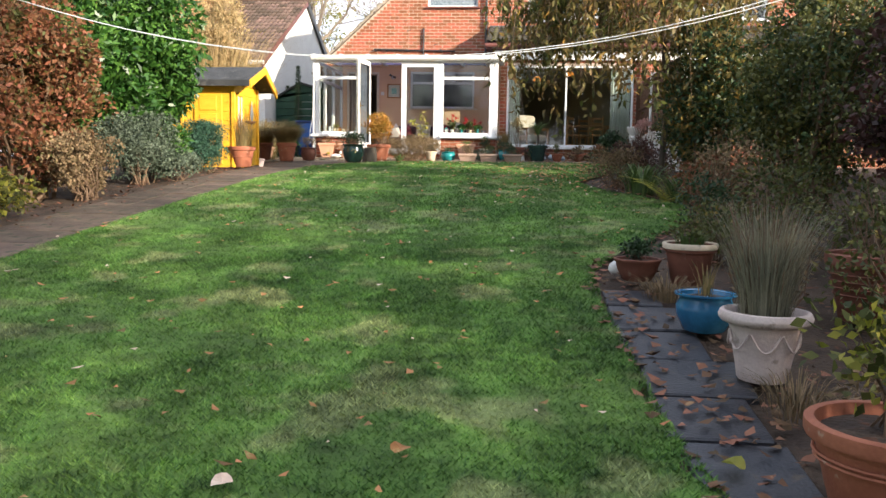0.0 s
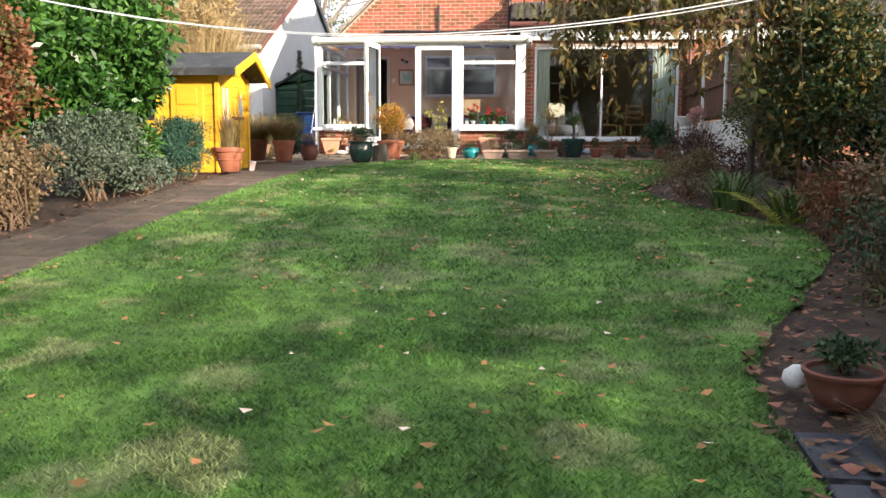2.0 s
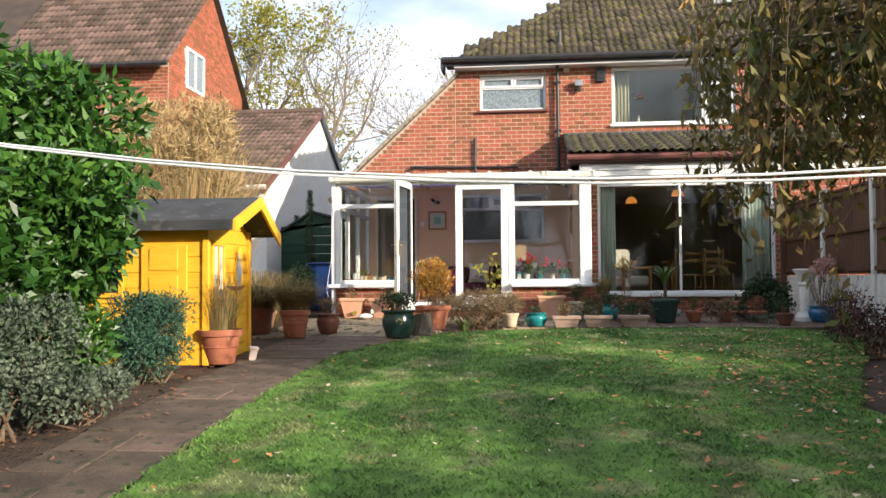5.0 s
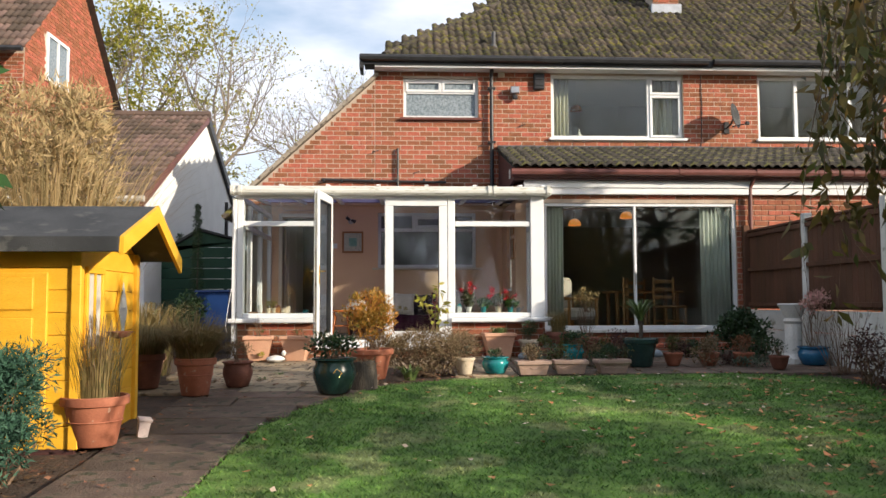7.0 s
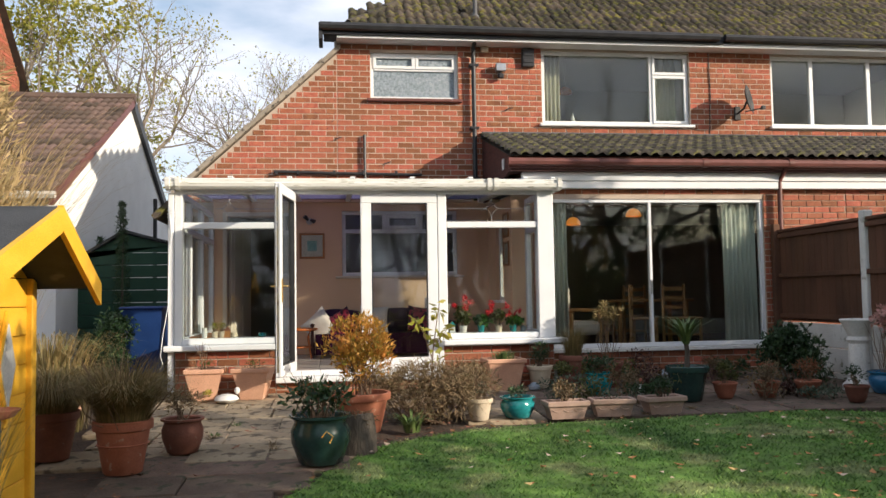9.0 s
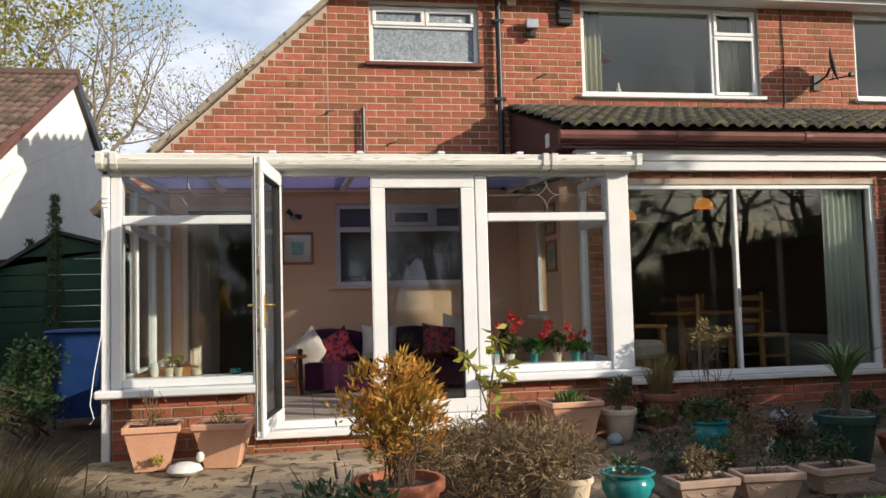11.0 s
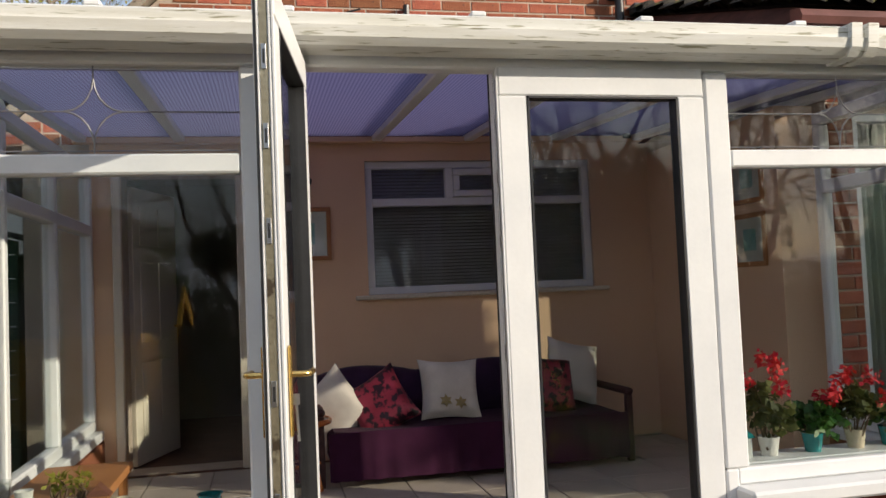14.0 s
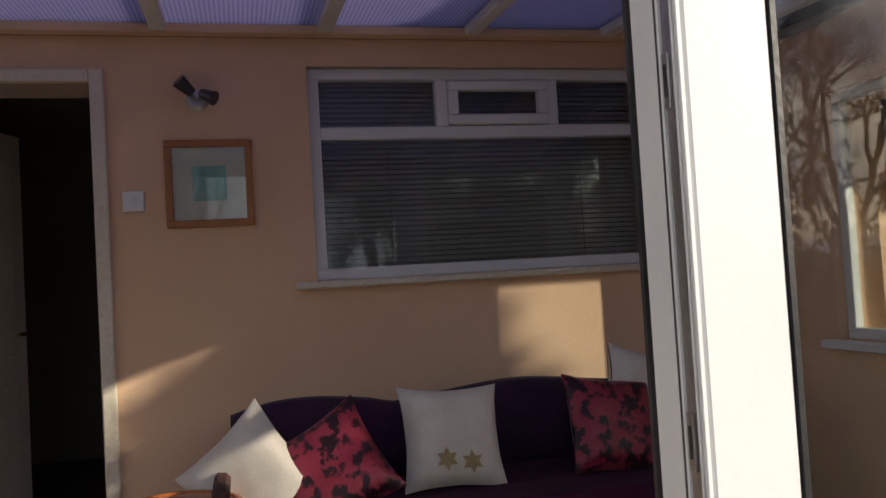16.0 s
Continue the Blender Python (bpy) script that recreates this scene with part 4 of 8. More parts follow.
# ---- conservatory ----
CY, CX0, CX1 = 20.3, -5.16, -0.62
cons = thing("conservatory", (-2.9, 20.4, 1.48), "white plastic-framed conservatory on a low brick wall", "conservatory", kind="structure")
floor_c = part("floor", Build().box(CX0 + 0.06, -0.6, CY + 0.04, HY - 0.02, 1.5, FLOOR - 0.012), M_GROUT, cons, inplace=True)
for i in range(11):
    for j in range(7):
        x0, y0 = CX0 + 0.08 + 0.405 * i, CY + 0.06 + 0.405 * j
        key = "floor_tile"
        if key not in slab_kinds:
            slab_kinds[key] = Build().box(0, 0.398, 0, 0.398, -0.012, 0, 0.003).mesh("tile")
            slab_kinds[key].materials.append(M_TILE)
        ob = new("tile", slab_kinds[key])
        ob.parent = floor_c
        ob.matrix_basis = pose(x0, y0, FLOOR)
for a, b in ((CX0 + 0.08, -3.95), (-2.0, CX1 - 0.02)):
    dw = part("dwarf_wall", Build().box(a, b, CY + 0.012, CY + 0.11, 1.4, 1.97), M_MORTAR, cons, inplace=True)
    brick_field(dw, a, b, 1.455, 1.97, CY, (), (a - 1, b + 1, 1, 3))
step = part("threshold_wall", Build().box(-3.95, -2.0, CY + 0.012, CY + 0.11, 1.4, 1.6), M_MORTAR, cons, inplace=True)
brick_field(step, -3.95, -2.0, 1.43, 1.6, CY, (), (-4, -2, 1, 3))
part("side_wall", Build().box(CX1 - 0.1, CX1 - 0.02, CY + 0.112, EY + 0.0, 1.4, 1.97), M_BRICK, cons, inplace=True)
part("side_wall", Build().box(CX0 + 0.06, CX0 + 0.16, CY + 0.112, HY, 1.4, 1.97), M_BRICK, cons, inplace=True)
part("threshold", Build().box(-3.95, -2.0, CY - 0.1, CY + 0.09, 1.6, 1.66, 0.008).box(-3.95, -2.0, CY + 0.0, CY + 0.09, 1.664, 1.73, 0.006), M_UPVC, cons, inplace=True)


def post(x0, x1, y0, y1, z0, z1, name="post", c=0.008):
    return part(name, Build().box(x0, x1, y0, y1, z0, z1, c), M_UPVC, cons, inplace=True)


post(CX0 + 0.075, CX0 + 0.16, CY - 0.02, CY + 0.14, 2.05, 3.84)
post(CX0 + 0.005, CX0 + 0.07, CY - 0.035, CY + 0.035, 1.42, 3.8, "downpipe")
post(CX1 - 0.2, CX1 + 0.0, CY - 0.02, CY + 0.14, 2.05, 3.84)
for a, b in ((CX0 - 0.03, -3.93), (-2.0, CX1 + 0.12)):
    post(a, b, CY - 0.13, CY + 0.13, 1.985, 2.05, "sill", 0.012)
post(CX0 + 0.162, -3.96, CY, CY + 0.075, 2.052, 2.12, "bottom_rail")
post(-1.985, CX1 - 0.202, CY, CY + 0.075, 2.052, 2.12, "bottom_rail")
post(CX0 + 0.162, -3.962, CY, CY + 0.075, 3.385, 3.46, "transom")
post(-1.93, CX1 - 0.202, CY, CY + 0.075, 3.385, 3.46, "transom")
post(-3.96, -3.8, CY - 0.005, CY + 0.08, 1.732, 3.79, "mullion")
post(-2.04, -1.932, CY - 0.005, CY + 0.08, 2.122, 3.79, "mullion")
post(-2.04, -1.98, CY - 0.004, CY + 0.079, 1.732, 2.12, "mullion")
post(CX0 + 0.1, CX1 - 0.05, CY + 0.0, CY + 0.09, 3.792, 3.86, "head_rail")
part("pane", Build().box(CX0 + 0.15, -3.95, CY + 0.034, CY + 0.04, 2.11, 3.4), M_GLASS, cons, inplace=True)
part("pane", Build().box(-1.94, CX1 - 0.19, CY + 0.034, CY + 0.04, 2.11, 3.4), M_GLASS, cons, inplace=True)
for a, b in ((CX0 + 0.15, -3.95), (-1.94, CX1 - 0.19)):
    light = part("leaded_pane", Build().box(a, b, CY + 0.034, CY + 0.04, 3.45, 3.8), M_GLASS, cons, inplace=True)
    c, cz, y0 = (a + b) / 2, 3.62, CY + 0.03
    lead = Build().tube([(a, y0, cz), (c - 0.1, y0, cz)], 0.003, 4).tube([(c + 0.1, y0, cz), (b, y0, cz)], 0.003, 4).tube([(c, y0, 3.46), (c, y0, cz - 0.12)], 0.003, 4).tube([(c, y0, cz + 0.12), (c, y0, 3.79)], 0.003, 4)
    for sx in (-1, 1):
        for sz in (-1, 1):
            lead.tube([(c + sx * 0.1 * (1 - f) ** 1.7, y0, cz + sz * 0.12 * f ** 1.7) for f in (0, 0.2, 0.4, 0.6, 0.8, 1)], 0.0035, 4)
    part("lead_work", lead, M_LEAD, light)
    for zz in (3.475, 3.775):
        part("lead_line", Build().tube([(a + 0.02, y0, zz), (b - 0.02, y0, zz)], 0.002, 4), M_LEAD, light)
# sides
for xs_, xe, y0, y1, bars in ((CX0 + 0.04, CX0 + 0.11, CY + 0.142, HY - 0.02, (21.25, 22.2)), (CX1 - 0.09, CX1 - 0.02, CY + 0.142, EY - 0.0, ())):
    for z0, z1, nm in ((2.052, 2.12, "bottom_rail"), (3.385, 3.46, "transom"), (3.79, 3.86, "head_rail")):
        post(xs_, xe, y0, y1, z0, z1, nm)
    for yb in bars + (y1 - 0.06,):
        post(xs_ - 0.002, xe + 0.002, yb, yb + 0.058, 2.122, 3.788, "mullion")
    post(xs_ - 0.06, xe + 0.05, y0, y1, 1.985, 2.05, "sill")
    part("pane", Build().box(xs_ + 0.03, xs_ + 0.036, y0, y1, 2.1, 3.8), M_GLASS, cons, inplace=True)
# gutter and roof
gprof = [(20.28, 3.83), (20.16, 3.835), (20.13, 3.86), (20.12, 3.9), (20.14, 3.905), (20.135, 3.945), (20.15, 3.955), (20.29, 3.95)]
part("gutter", Build().prism(gprof, "x", CX0 + 0.0, CX1 + 0.08), M_GUTTER, cons, inplace=True)
for gx_ in (CX0 + 0.02, CX0 + 0.13, -1.43, -1.35, CX1 + 0.05):
    part("gutter_joint", Build().prism([(20.285, 3.82), (20.15, 3.825), (20.115, 3.86), (20.105, 3.96), (20.285, 3.962)], "x", gx_ - 0.025, gx_ + 0.025), M_GUTTER, cons, inplace=True)
part("side_gutter", Build().prism([(CX1 + 0.0, 3.84), (CX1 + 0.12, 3.85), (CX1 + 0.14, 3.95), (CX1 + 0.0, 3.96)], "y", 20.3, EY - 0.13), M_GUTTER, cons, inplace=True)
M_POLY = bpy.data.materials.new("bronze_polycarbonate")
M_POLY.use_nodes = True
pn, pl = M_POLY.node_tree.nodes, M_POLY.node_tree.links
pn.clear()
ptc, pwave, pramp = pn.new("ShaderNodeTexCoord"), pn.new("ShaderNodeTexWave"), pn.new("ShaderNodeValToRGB")
pwave.inputs["Scale"].default_value, pwave.inputs["Distortion"].default_value = 16, 0.4
pramp.color_ramp.elements[0].color, pramp.color_ramp.elements[1].color = (0.25, 0.245, 0.375, 1), (0.41, 0.4, 0.55, 1)
ptr, ptl, pgl, pmx, pm2, pout = (pn.new("ShaderNode" + k) for k in ("BsdfTransparent", "BsdfTranslucent", "BsdfGlossy", "MixShader", "MixShader", "OutputMaterial"))
pgl.inputs["Roughness"].default_value = 0.3
pmx.inputs["Fac"].default_value, pm2.inputs["Fac"].default_value = 0.75, 0.06
pl.new(ptc.outputs["Object"], pwave.inputs["Vector"])
pl.new(pwave.outputs["Fac"], pramp.inputs["Fac"])
pl.new(pramp.outputs["Color"], ptr.inputs["Color"])
pl.new(pramp.outputs["Color"], ptl.inputs["Color"])
pl.new(ptr.outputs[0], pmx.inputs[1])
pl.new(ptl.outputs[0], pmx.inputs[2])
pl.new(pmx.outputs[0], pm2.inputs[1])
pl.new(pgl.outputs[0], pm2.inputs[2])
pl.new(pm2.outputs[0], pout.inputs["Surface"])
ra = math.degrees(math.atan2(4.09 - 3.93, HY - 20.2))
roof_c = part("roof_sheet", Build().box(CX0 - 0.05, CX1 + 0.02, 0, HY - 20.2, 0, 0.016, 0, pose(0, 20.2, 3.93, ra)), M_POLY, cons, inplace=True)
for gx_ in (-5.1, -4.45, -3.78, -3.05, -2.35, -1.65, -0.98, -0.64):
    part("glazing_bar", Build().box(gx_ - 0.035, gx_ + 0.035, 0, HY - 20.2, -0.05, -0.004, 0.006, pose(0, 20.2, 3.93, ra)), M_UPVC, cons, inplace=True)
    part("bar_cap", Build().box(gx_ - 0.03, gx_ + 0.03, -0.03, HY - 20.2, 0.018, 0.04, 0.006, pose(0, 20.2, 3.945, ra)), M_UPVC, cons, inplace=True)
part("wall_plate", Build().box(CX0, -0.6, HY - 0.09, HY - 0.02, 4.03, 4.07, 0.004), M_PLASTER, cons, inplace=True)
part("flashing", Build().box(-4.5, -1.2, HY - 0.06, HY - 0.005, 4.14, 4.2, 0.012), M_BLACK, cons, inplace=True)
lining = part("lining", holed(CX0 + 0.1, -0.6, FLOOR, 4.03, HY - 0.016, 0.014, [INNER, DOORWAY]), M_PLASTER, cons, inplace=True)


def leaf(name, m, label, closed, w=0.88, f=0.115):
    """A glazed door leaf, 0.88 m wide, hinged at its local origin."""
    h = 2.07
    d = part(name, Build().box(0, w, 0, 0.062, h - f, h, 0.008).box(0, w, 0, 0.062, 0, f, 0.008).box(0, f, 0.001, 0.061, f, h - f, 0.006).box(w - f, w, 0.001, 0.061, f, h - f, 0.006), M_UPVC, cons, label)
    d.matrix_parent_inverse = cons.matrix_basis.inverted()
    d.matrix_basis = m
    part("pane", Build().box(f - 0.02, w - f + 0.02, 0.028, 0.034, f - 0.02, h - f + 0.02), M_GLASS, d)
    part("gasket", Build().box(f, w - f, -0.001, 0.063, h - f - 0.008, h - f).box(f, w - f, -0.001, 0.063, f, f + 0.008).box(f, f + 0.008, -0.001, 0.063, f, h - f).box(w - f - 0.008, w - f, -0.001, 0.063, f, h - f), M_BLACK, d)
    for z in (0.4, 1.05, 1.75):
        part("hinge", Build().tube([(-0.008, -0.012, z - 0.05), (-0.008, -0.012, z + 0.05)], 0.011, 8).box(-0.008, 0.03, -0.006, 0.0, z - 0.045, z + 0.045), M_STEEL, d)
    edge = part("edge_strip", Build().box(w, w + 0.003, 0.02, 0.042, 0.05, 2.02), M_STEEL if closed else M_TARNISH, d)
    for z in (0.25, 0.62, 0.92, 1.36, 1.62, 1.84):
        part("lock_keep", Build().box(w + 0.003, w + 0.008, 0.024, 0.038, z - 0.035, z + 0.035, 0.001), M_STEEL, edge)
        part("lock_slot", Build().box(w + 0.0082, w + 0.009, 0.028, 0.034, z - 0.02, z + 0.02), M_BLACK, edge)
    for y0, y1 in ((0.012, 0.017), (0.045, 0.05), (0.054, 0.061)):
        part("edge_ridge", Build().box(w, w + 0.006, y0, y1, 0.004, h - 0.004, 0.001), M_UPVC, d)
    if closed:
        part("rebate", Build().box(w - 0.035, w, -0.07, -0.001, 0, h, 0.006), M_UPVC, d)
        part("rebate_seal", Build().box(w - 0.004, w + 0.003, -0.08, -0.071, 0, h), M_BLACK, d)
    part("edge_seal", Build().box(w, w + 0.004, 0.004, 0.011, 0.01, 2.06), M_BLACK, d)
    if not closed:
        for s in (-1, 1):
            yf = -0.002 if s < 0 else 0.064
            part("handle_plate", Build().box(w - 0.085, w - 0.045, min(yf, yf + s * 0.008), max(yf, yf + s * 0.008), 0.795, 1.045, 0.003), M_BRASS, d)
            part("handle", Build().tube([(w - 0.065, yf, 0.965), (w - 0.065, yf + s * 0.045, 0.965), (w - 0.075, yf + s * 0.055, 0.965), (w - 0.17, yf + s * 0.055, 0.963)], 0.009, 8), M_BRASS, d, smooth=50)
        part("key", Build().box(w - 0.068, w - 0.062, 0.072, 0.09, 0.88, 0.91).tube([(w - 0.065, 0.08, 0.88), (w - 0.065, 0.085, 0.78)], 0.004, 6), M_STEEL, d)
    return d


leaf("open_door", pose(-3.77, CY + 0.0, 1.735, 0, 0, -98.5), "white glazed door standing open outwards", False)
leaf("closed_door", pose(-2.047, CY + 0.055, 1.735, 0, 0, 180), "white glazed door leaf, closed", True, 0.905, 0.122)

# ---- plants: shared makers ----


def quad_mesh(name, v):
    """A mesh of separate quads from an array (n, 4, 3)."""
    n = len(v)
    me = bpy.data.meshes.new(name)
    me.vertices.add(4 * n)
    me.vertices.foreach_set("co", np.ascontiguousarray(v, dtype=np.float64).reshape(-1))
    me.loops.add(4 * n)
    me.loops.foreach_set("vertex_index", np.arange(4 * n, dtype=np.int32))
    me.polygons.add(n)
    me.polygons.foreach_set("loop_start", np.arange(0, 4 * n, 4, dtype=np.int32))
    me.update(calc_edges=True)
    return me


def unit(v):
    return v / np.maximum(np.linalg.norm(v, axis=1, keepdims=True), 1e-9)


def leaf_mesh(name, P, length, width, out=None, hang=0.0, fold=0.12, flat=0.0):
    """Pointed leaves at the places P; out: the way they lean; hang: how far they point down."""
    n = len(P)
    d = rng.normal(size=(n, 3))
    if out is not None:
        d = d + 1.1 * out
    d[:, 2] -= hang * 2.2
    d[:, 2] *= 1 - flat
    d = unit(d)
    s = unit(np.cross(d, rng.normal(size=(n, 3))))
    up = np.cross(s, d)
    L, W = length * rng.uniform(0.65, 1.3, (n, 1)), width * rng.uniform(0.7, 1.3, (n, 1))
    mid = P + d * L * 0.45
    v = np.stack([P, mid + s * W / 2 + up * fold * W, P + d * L - up * fold * L, mid - s * W / 2 + up * fold * W], 1)
    return quad_mesh(name, v)


def lumpy(n, centre, radii, lumps, lump_r, floor_z=None, shell=0.55):
    """Points in a crown of many round clumps, with their outward ways."""
    c = unit(rng.normal(size=(lumps, 3))) * rng.uniform(0.25, 1.0, (lumps, 1)) ** 0.5
    c = np.array(centre) + c * (np.array(radii) - lump_r * 0.8)
    k = rng.integers(0, lumps, n)
    o = unit(rng.normal(size=(n, 3)))
    o[:, 2] = np.abs(o[:, 2]) * np.where(rng.uniform(size=n) < 0.75, 1, -1)
    r = lump_r * rng.uniform(0.6, 1.25, (lumps, 1))[k] * rng.uniform(shell, 1.05, (n, 1))
    P = c[k] + o * r
    if floor_z is not None:
        P[:, 2] = np.maximum(P[:, 2], floor_z + rng.uniform(0, 0.12, n))
    return P, o, c


def shrub(name, at, radii, n, leaf, mat, label, category="shrub", lumps=40, lump_r=0.25, stem=M_TWIG, stems=10, hang=0.0, second=None, lift=0.0, group=""):
    """A bush: bare stems from the ground and a crown of leaves. at: (x, y); radii: half sizes; second: (material, share, leaf) for a second kind of leaf."""
    x, y = at
    z = gz(y) - 0.02
    t = thing(name, (x, y, z), label, category, group)
    P, o, c = lumpy(n, (0, 0, radii[2] + lift), radii, lumps, lump_r, 0.01)
    b = Build()
    for i in rng.choice(len(c), min(stems, len(c)), replace=False):
        foot = (rng.uniform(-0.25, 0.25) * radii[0], rng.uniform(-0.25, 0.25) * radii[1], -0.02)
        mid = [(foot[k] + c[i][k]) / 2 + rng.normal() * 0.06 for k in range(3)]
        b.tube([foot, mid, tuple(c[i])], [0.018 * radii[2] + 0.004, 0.012 * radii[2] + 0.003, 0.004], 5)
    part("branchwork", b, stem, t)
    if second:
        m2, share, leaf2 = second
        cut = int(n * (1 - share))
        part("foliage", leaf_mesh("foliage", P[:cut], *leaf, out=o[:cut], hang=hang), mat, t)
        part("autumn_foliage", leaf_mesh("foliage", P[cut:], *leaf2, out=o[cut:], hang=hang), m2, t)
    else:
        part("foliage", leaf_mesh("foliage", P, *leaf, out=o, hang=hang), mat, t)
    return t


def blade_tuft(n, radius, height, width, spread, droop=0.5, z=0.0, seg=4):
    """Arching blades out of one clump, as a mesh of narrow strips."""
    a = rng.uniform(0, 2 * np.pi, n)
    r0 = radius * np.sqrt(rng.uniform(0, 1, n))
    h = height * rng.uniform(0.55, 1.1, n)
    sp = spread * rng.uniform(0.2, 1.1, n) * h
    fs = np.linspace(0, 1, seg + 1)
    wd = np.stack([-np.sin(a), np.cos(a), np.zeros(n)], 1) * width
    pts = []
    for f in fs:
        rr = r0 + sp * f ** 1.6
        zz = z + h * (f - droop * f ** 3)
        pts.append(np.stack([np.cos(a) * rr, np.sin(a) * rr, zz], 1))
    quads = []
    for i in range(seg):
        w0, w1 = wd * (1 - fs[i] ** 2 * 0.9) / 2, wd * (1 - fs[i + 1] ** 2 * 0.9) / 2
        quads.append(np.stack([pts[i] - w0, pts[i] + w0, pts[i + 1] + w1, pts[i + 1] - w1], 1))
    return quad_mesh("blades", np.concatenate(quads))


def branching(b, p, d, length, r, depth, tips, spread=0.55, up=0.12, sides=5, kids=(2, 3)):
    """Grows a limb and its forks into b; tips collects the ends."""
    pts, rad = [Vector(p)], [r]
    q, w = Vector(p), Vector(d).normalized()
    for i in range(3):
        w = (w + Vector(rng.normal(size=3)) * 0.13 + Vector((0, 0, up * 0.4))).normalized()
        q = q + w * length / 3
        pts.append(q.copy())
        rad.append(r * (1 - 0.09 * (i + 1)))
    b.tube(pts, rad, sides if depth > 1 else 3, False)
    if depth == 0:
        tips.append(q)
        return
    for i in range(int(rng.integers(kids[0], kids[1] + 1))):
        k = (w + Vector(rng.normal(size=3)) * spread + Vector((0, 0, up))).normalized()
        branching(b, pts[-1] if i else q, k, length * rng.uniform(0.62, 0.82), rad[-1] * 0.76, depth - 1, tips, spread, up, sides, kids)
    if depth > 1:
        k = (w + Vector(rng.normal(size=3)) * spread * 1.3).normalized()
        branching(b, pts[2], k, length * 0.6, rad[2] * 0.5, depth - 2, tips, spread, up, sides, kids)


def bare_tree(at, height, depth, label, leaves=0, mat=None, name="bare_tree", r=None, spread=0.5, z=None, kids=(2, 3), leaf=(0.14, 0.09), bark=M_BARK):
    x, y = at
    t = thing(name, (x, y, gz(y) if z is None else z), label, "tree")
    b, tips = Build(), []
    b.tube([(0, 0, -0.1), (0.02 * height, 0, height * 0.14), (0.01 * height, 0.01 * height, height * 0.28)], [r or height * 0.021, (r or height * 0.021) * 0.85, (r or height * 0.021) * 0.75], 8)
    for i in range(3):
        a = 2.1 * i + rng.uniform(0, 1)
        branching(b, (0.01 * height, 0.01 * height, height * (0.22 + 0.03 * i)), (math.cos(a) * 0.5, math.sin(a) * 0.5, 1), height * 0.24, (r or height * 0.021) * 0.6, depth, tips, spread, kids=kids)
    part("trunk", b, bark, t)
    if leaves:
        T = np.array([tuple(p) for p in tips])
        P = T[rng.integers(0, len(T), leaves)] + rng.normal(size=(leaves, 3)) * height * 0.018
        part("crown", leaf_mesh("crown", P, *leaf), mat or M_YELLOWLEAF, t)
    return t


# ---- left border ----
shrub("russet_hedge", (-5.85, 9.3), (0.85, 1.75, 1.3), 20000, (0.075, 0.042), M_REDLEAF, "russet autumn hedge with bare brown twigs", "hedge", 75, 0.34, second=(M_OLIVELEAF, 0.12, (0.07, 0.045)), stems=26)
shrub("russet_hedge", (-6.2, 5.9), (0.9, 1.7, 1.2), 11000, (0.08, 0.045), M_REDLEAF, "russet autumn hedge with bare brown twigs", "hedge", 60, 0.34, second=(M_OLIVELEAF, 0.12, (0.07, 0.045)), stems=24)
shrub("laurel", (-6.5, 11.5), (1.35, 1.5, 1.75), 19000, (0.135, 0.055), M_LAUREL, "tall glossy green laurel bush", "bush", 80, 0.42, M_BARK, 16, 0.2)
shrub("laurel", (-5.95, 12.7), (1.0, 1.15, 1.6), 18000, (0.125, 0.052), M_LAUREL, "glossy green laurel beside the playhouse", "bush", 45, 0.36, M_BARK, 10, 0.2)
shrub("grey_leaved_shrub", (-5.4, 11.4), (0.55, 1.05, 0.55), 12000, (0.045, 0.022), M_GREYLEAF, "grey-green small-leaved shrub spilling to the path", "shrub", 60, 0.2, stems=16)
shrub("low_shrub", (-5.25, 7.6), (0.45, 0.95, 0.3), 3500, (0.06, 0.035), M_OLIVELEAF, "low yellowing shrub at the path's edge", "shrub", 30, 0.16, second=(M_YELLOWLEAF, 0.3, (0.07, 0.045)))
shrub("low_shrub", (-5.2, 9.6), (0.36, 0.9, 0.42), 4200, (0.05, 0.028), M_HEATHER, "dry tan twiggy shrub at the path's edge", "shrub", 26, 0.16, stems=24)
shrub("low_shrub", (-5.05, 11.9), (0.3, 0.7, 0.22), 2000, (0.05, 0.028), M_GREYLEAF, "low grey shrub beside the path", "shrub", 22, 0.13)
shrub("low_shrub", (-5.3, 5.6), (0.5, 1.2, 0.45), 3500, (0.06, 0.035), M_DARKLEAF, "low dark green shrub at the path's edge", "shrub", 30, 0.18)
shrub("low_shrub", (-5.55, 12.3), (0.5, 0.8, 0.42), 3500, (0.1, 0.045), M_LAUREL, "low dark laurel growth beside the path", "shrub", 30, 0.2)
shrub("juniper", (-5.28, 13.5), (0.42, 0.6, 0.46), 12000, (0.06, 0.012), M_JUNIPER, "dense blue-green spreading juniper", "conifer", 46, 0.17, hang=-0.1)
shrub("yellow_shrub", (-6.6, 14.3), (0.5, 0.4, 0.75), 1600, (0.07, 0.04), M_YELLOWLEAF, "small yellow-green shrub against the playhouse", "shrub", 14, 0.2)


def tall_grass(name, at, n, radius, height, width, spread, mat, label, droop=0.35):
    t = thing(name, (at[0], at[1], gz(at[1]) - 0.02), label, "grass")
    part("blade_clump", blade_tuft(n, radius, height, width, spread, droop), mat, t)
    return t


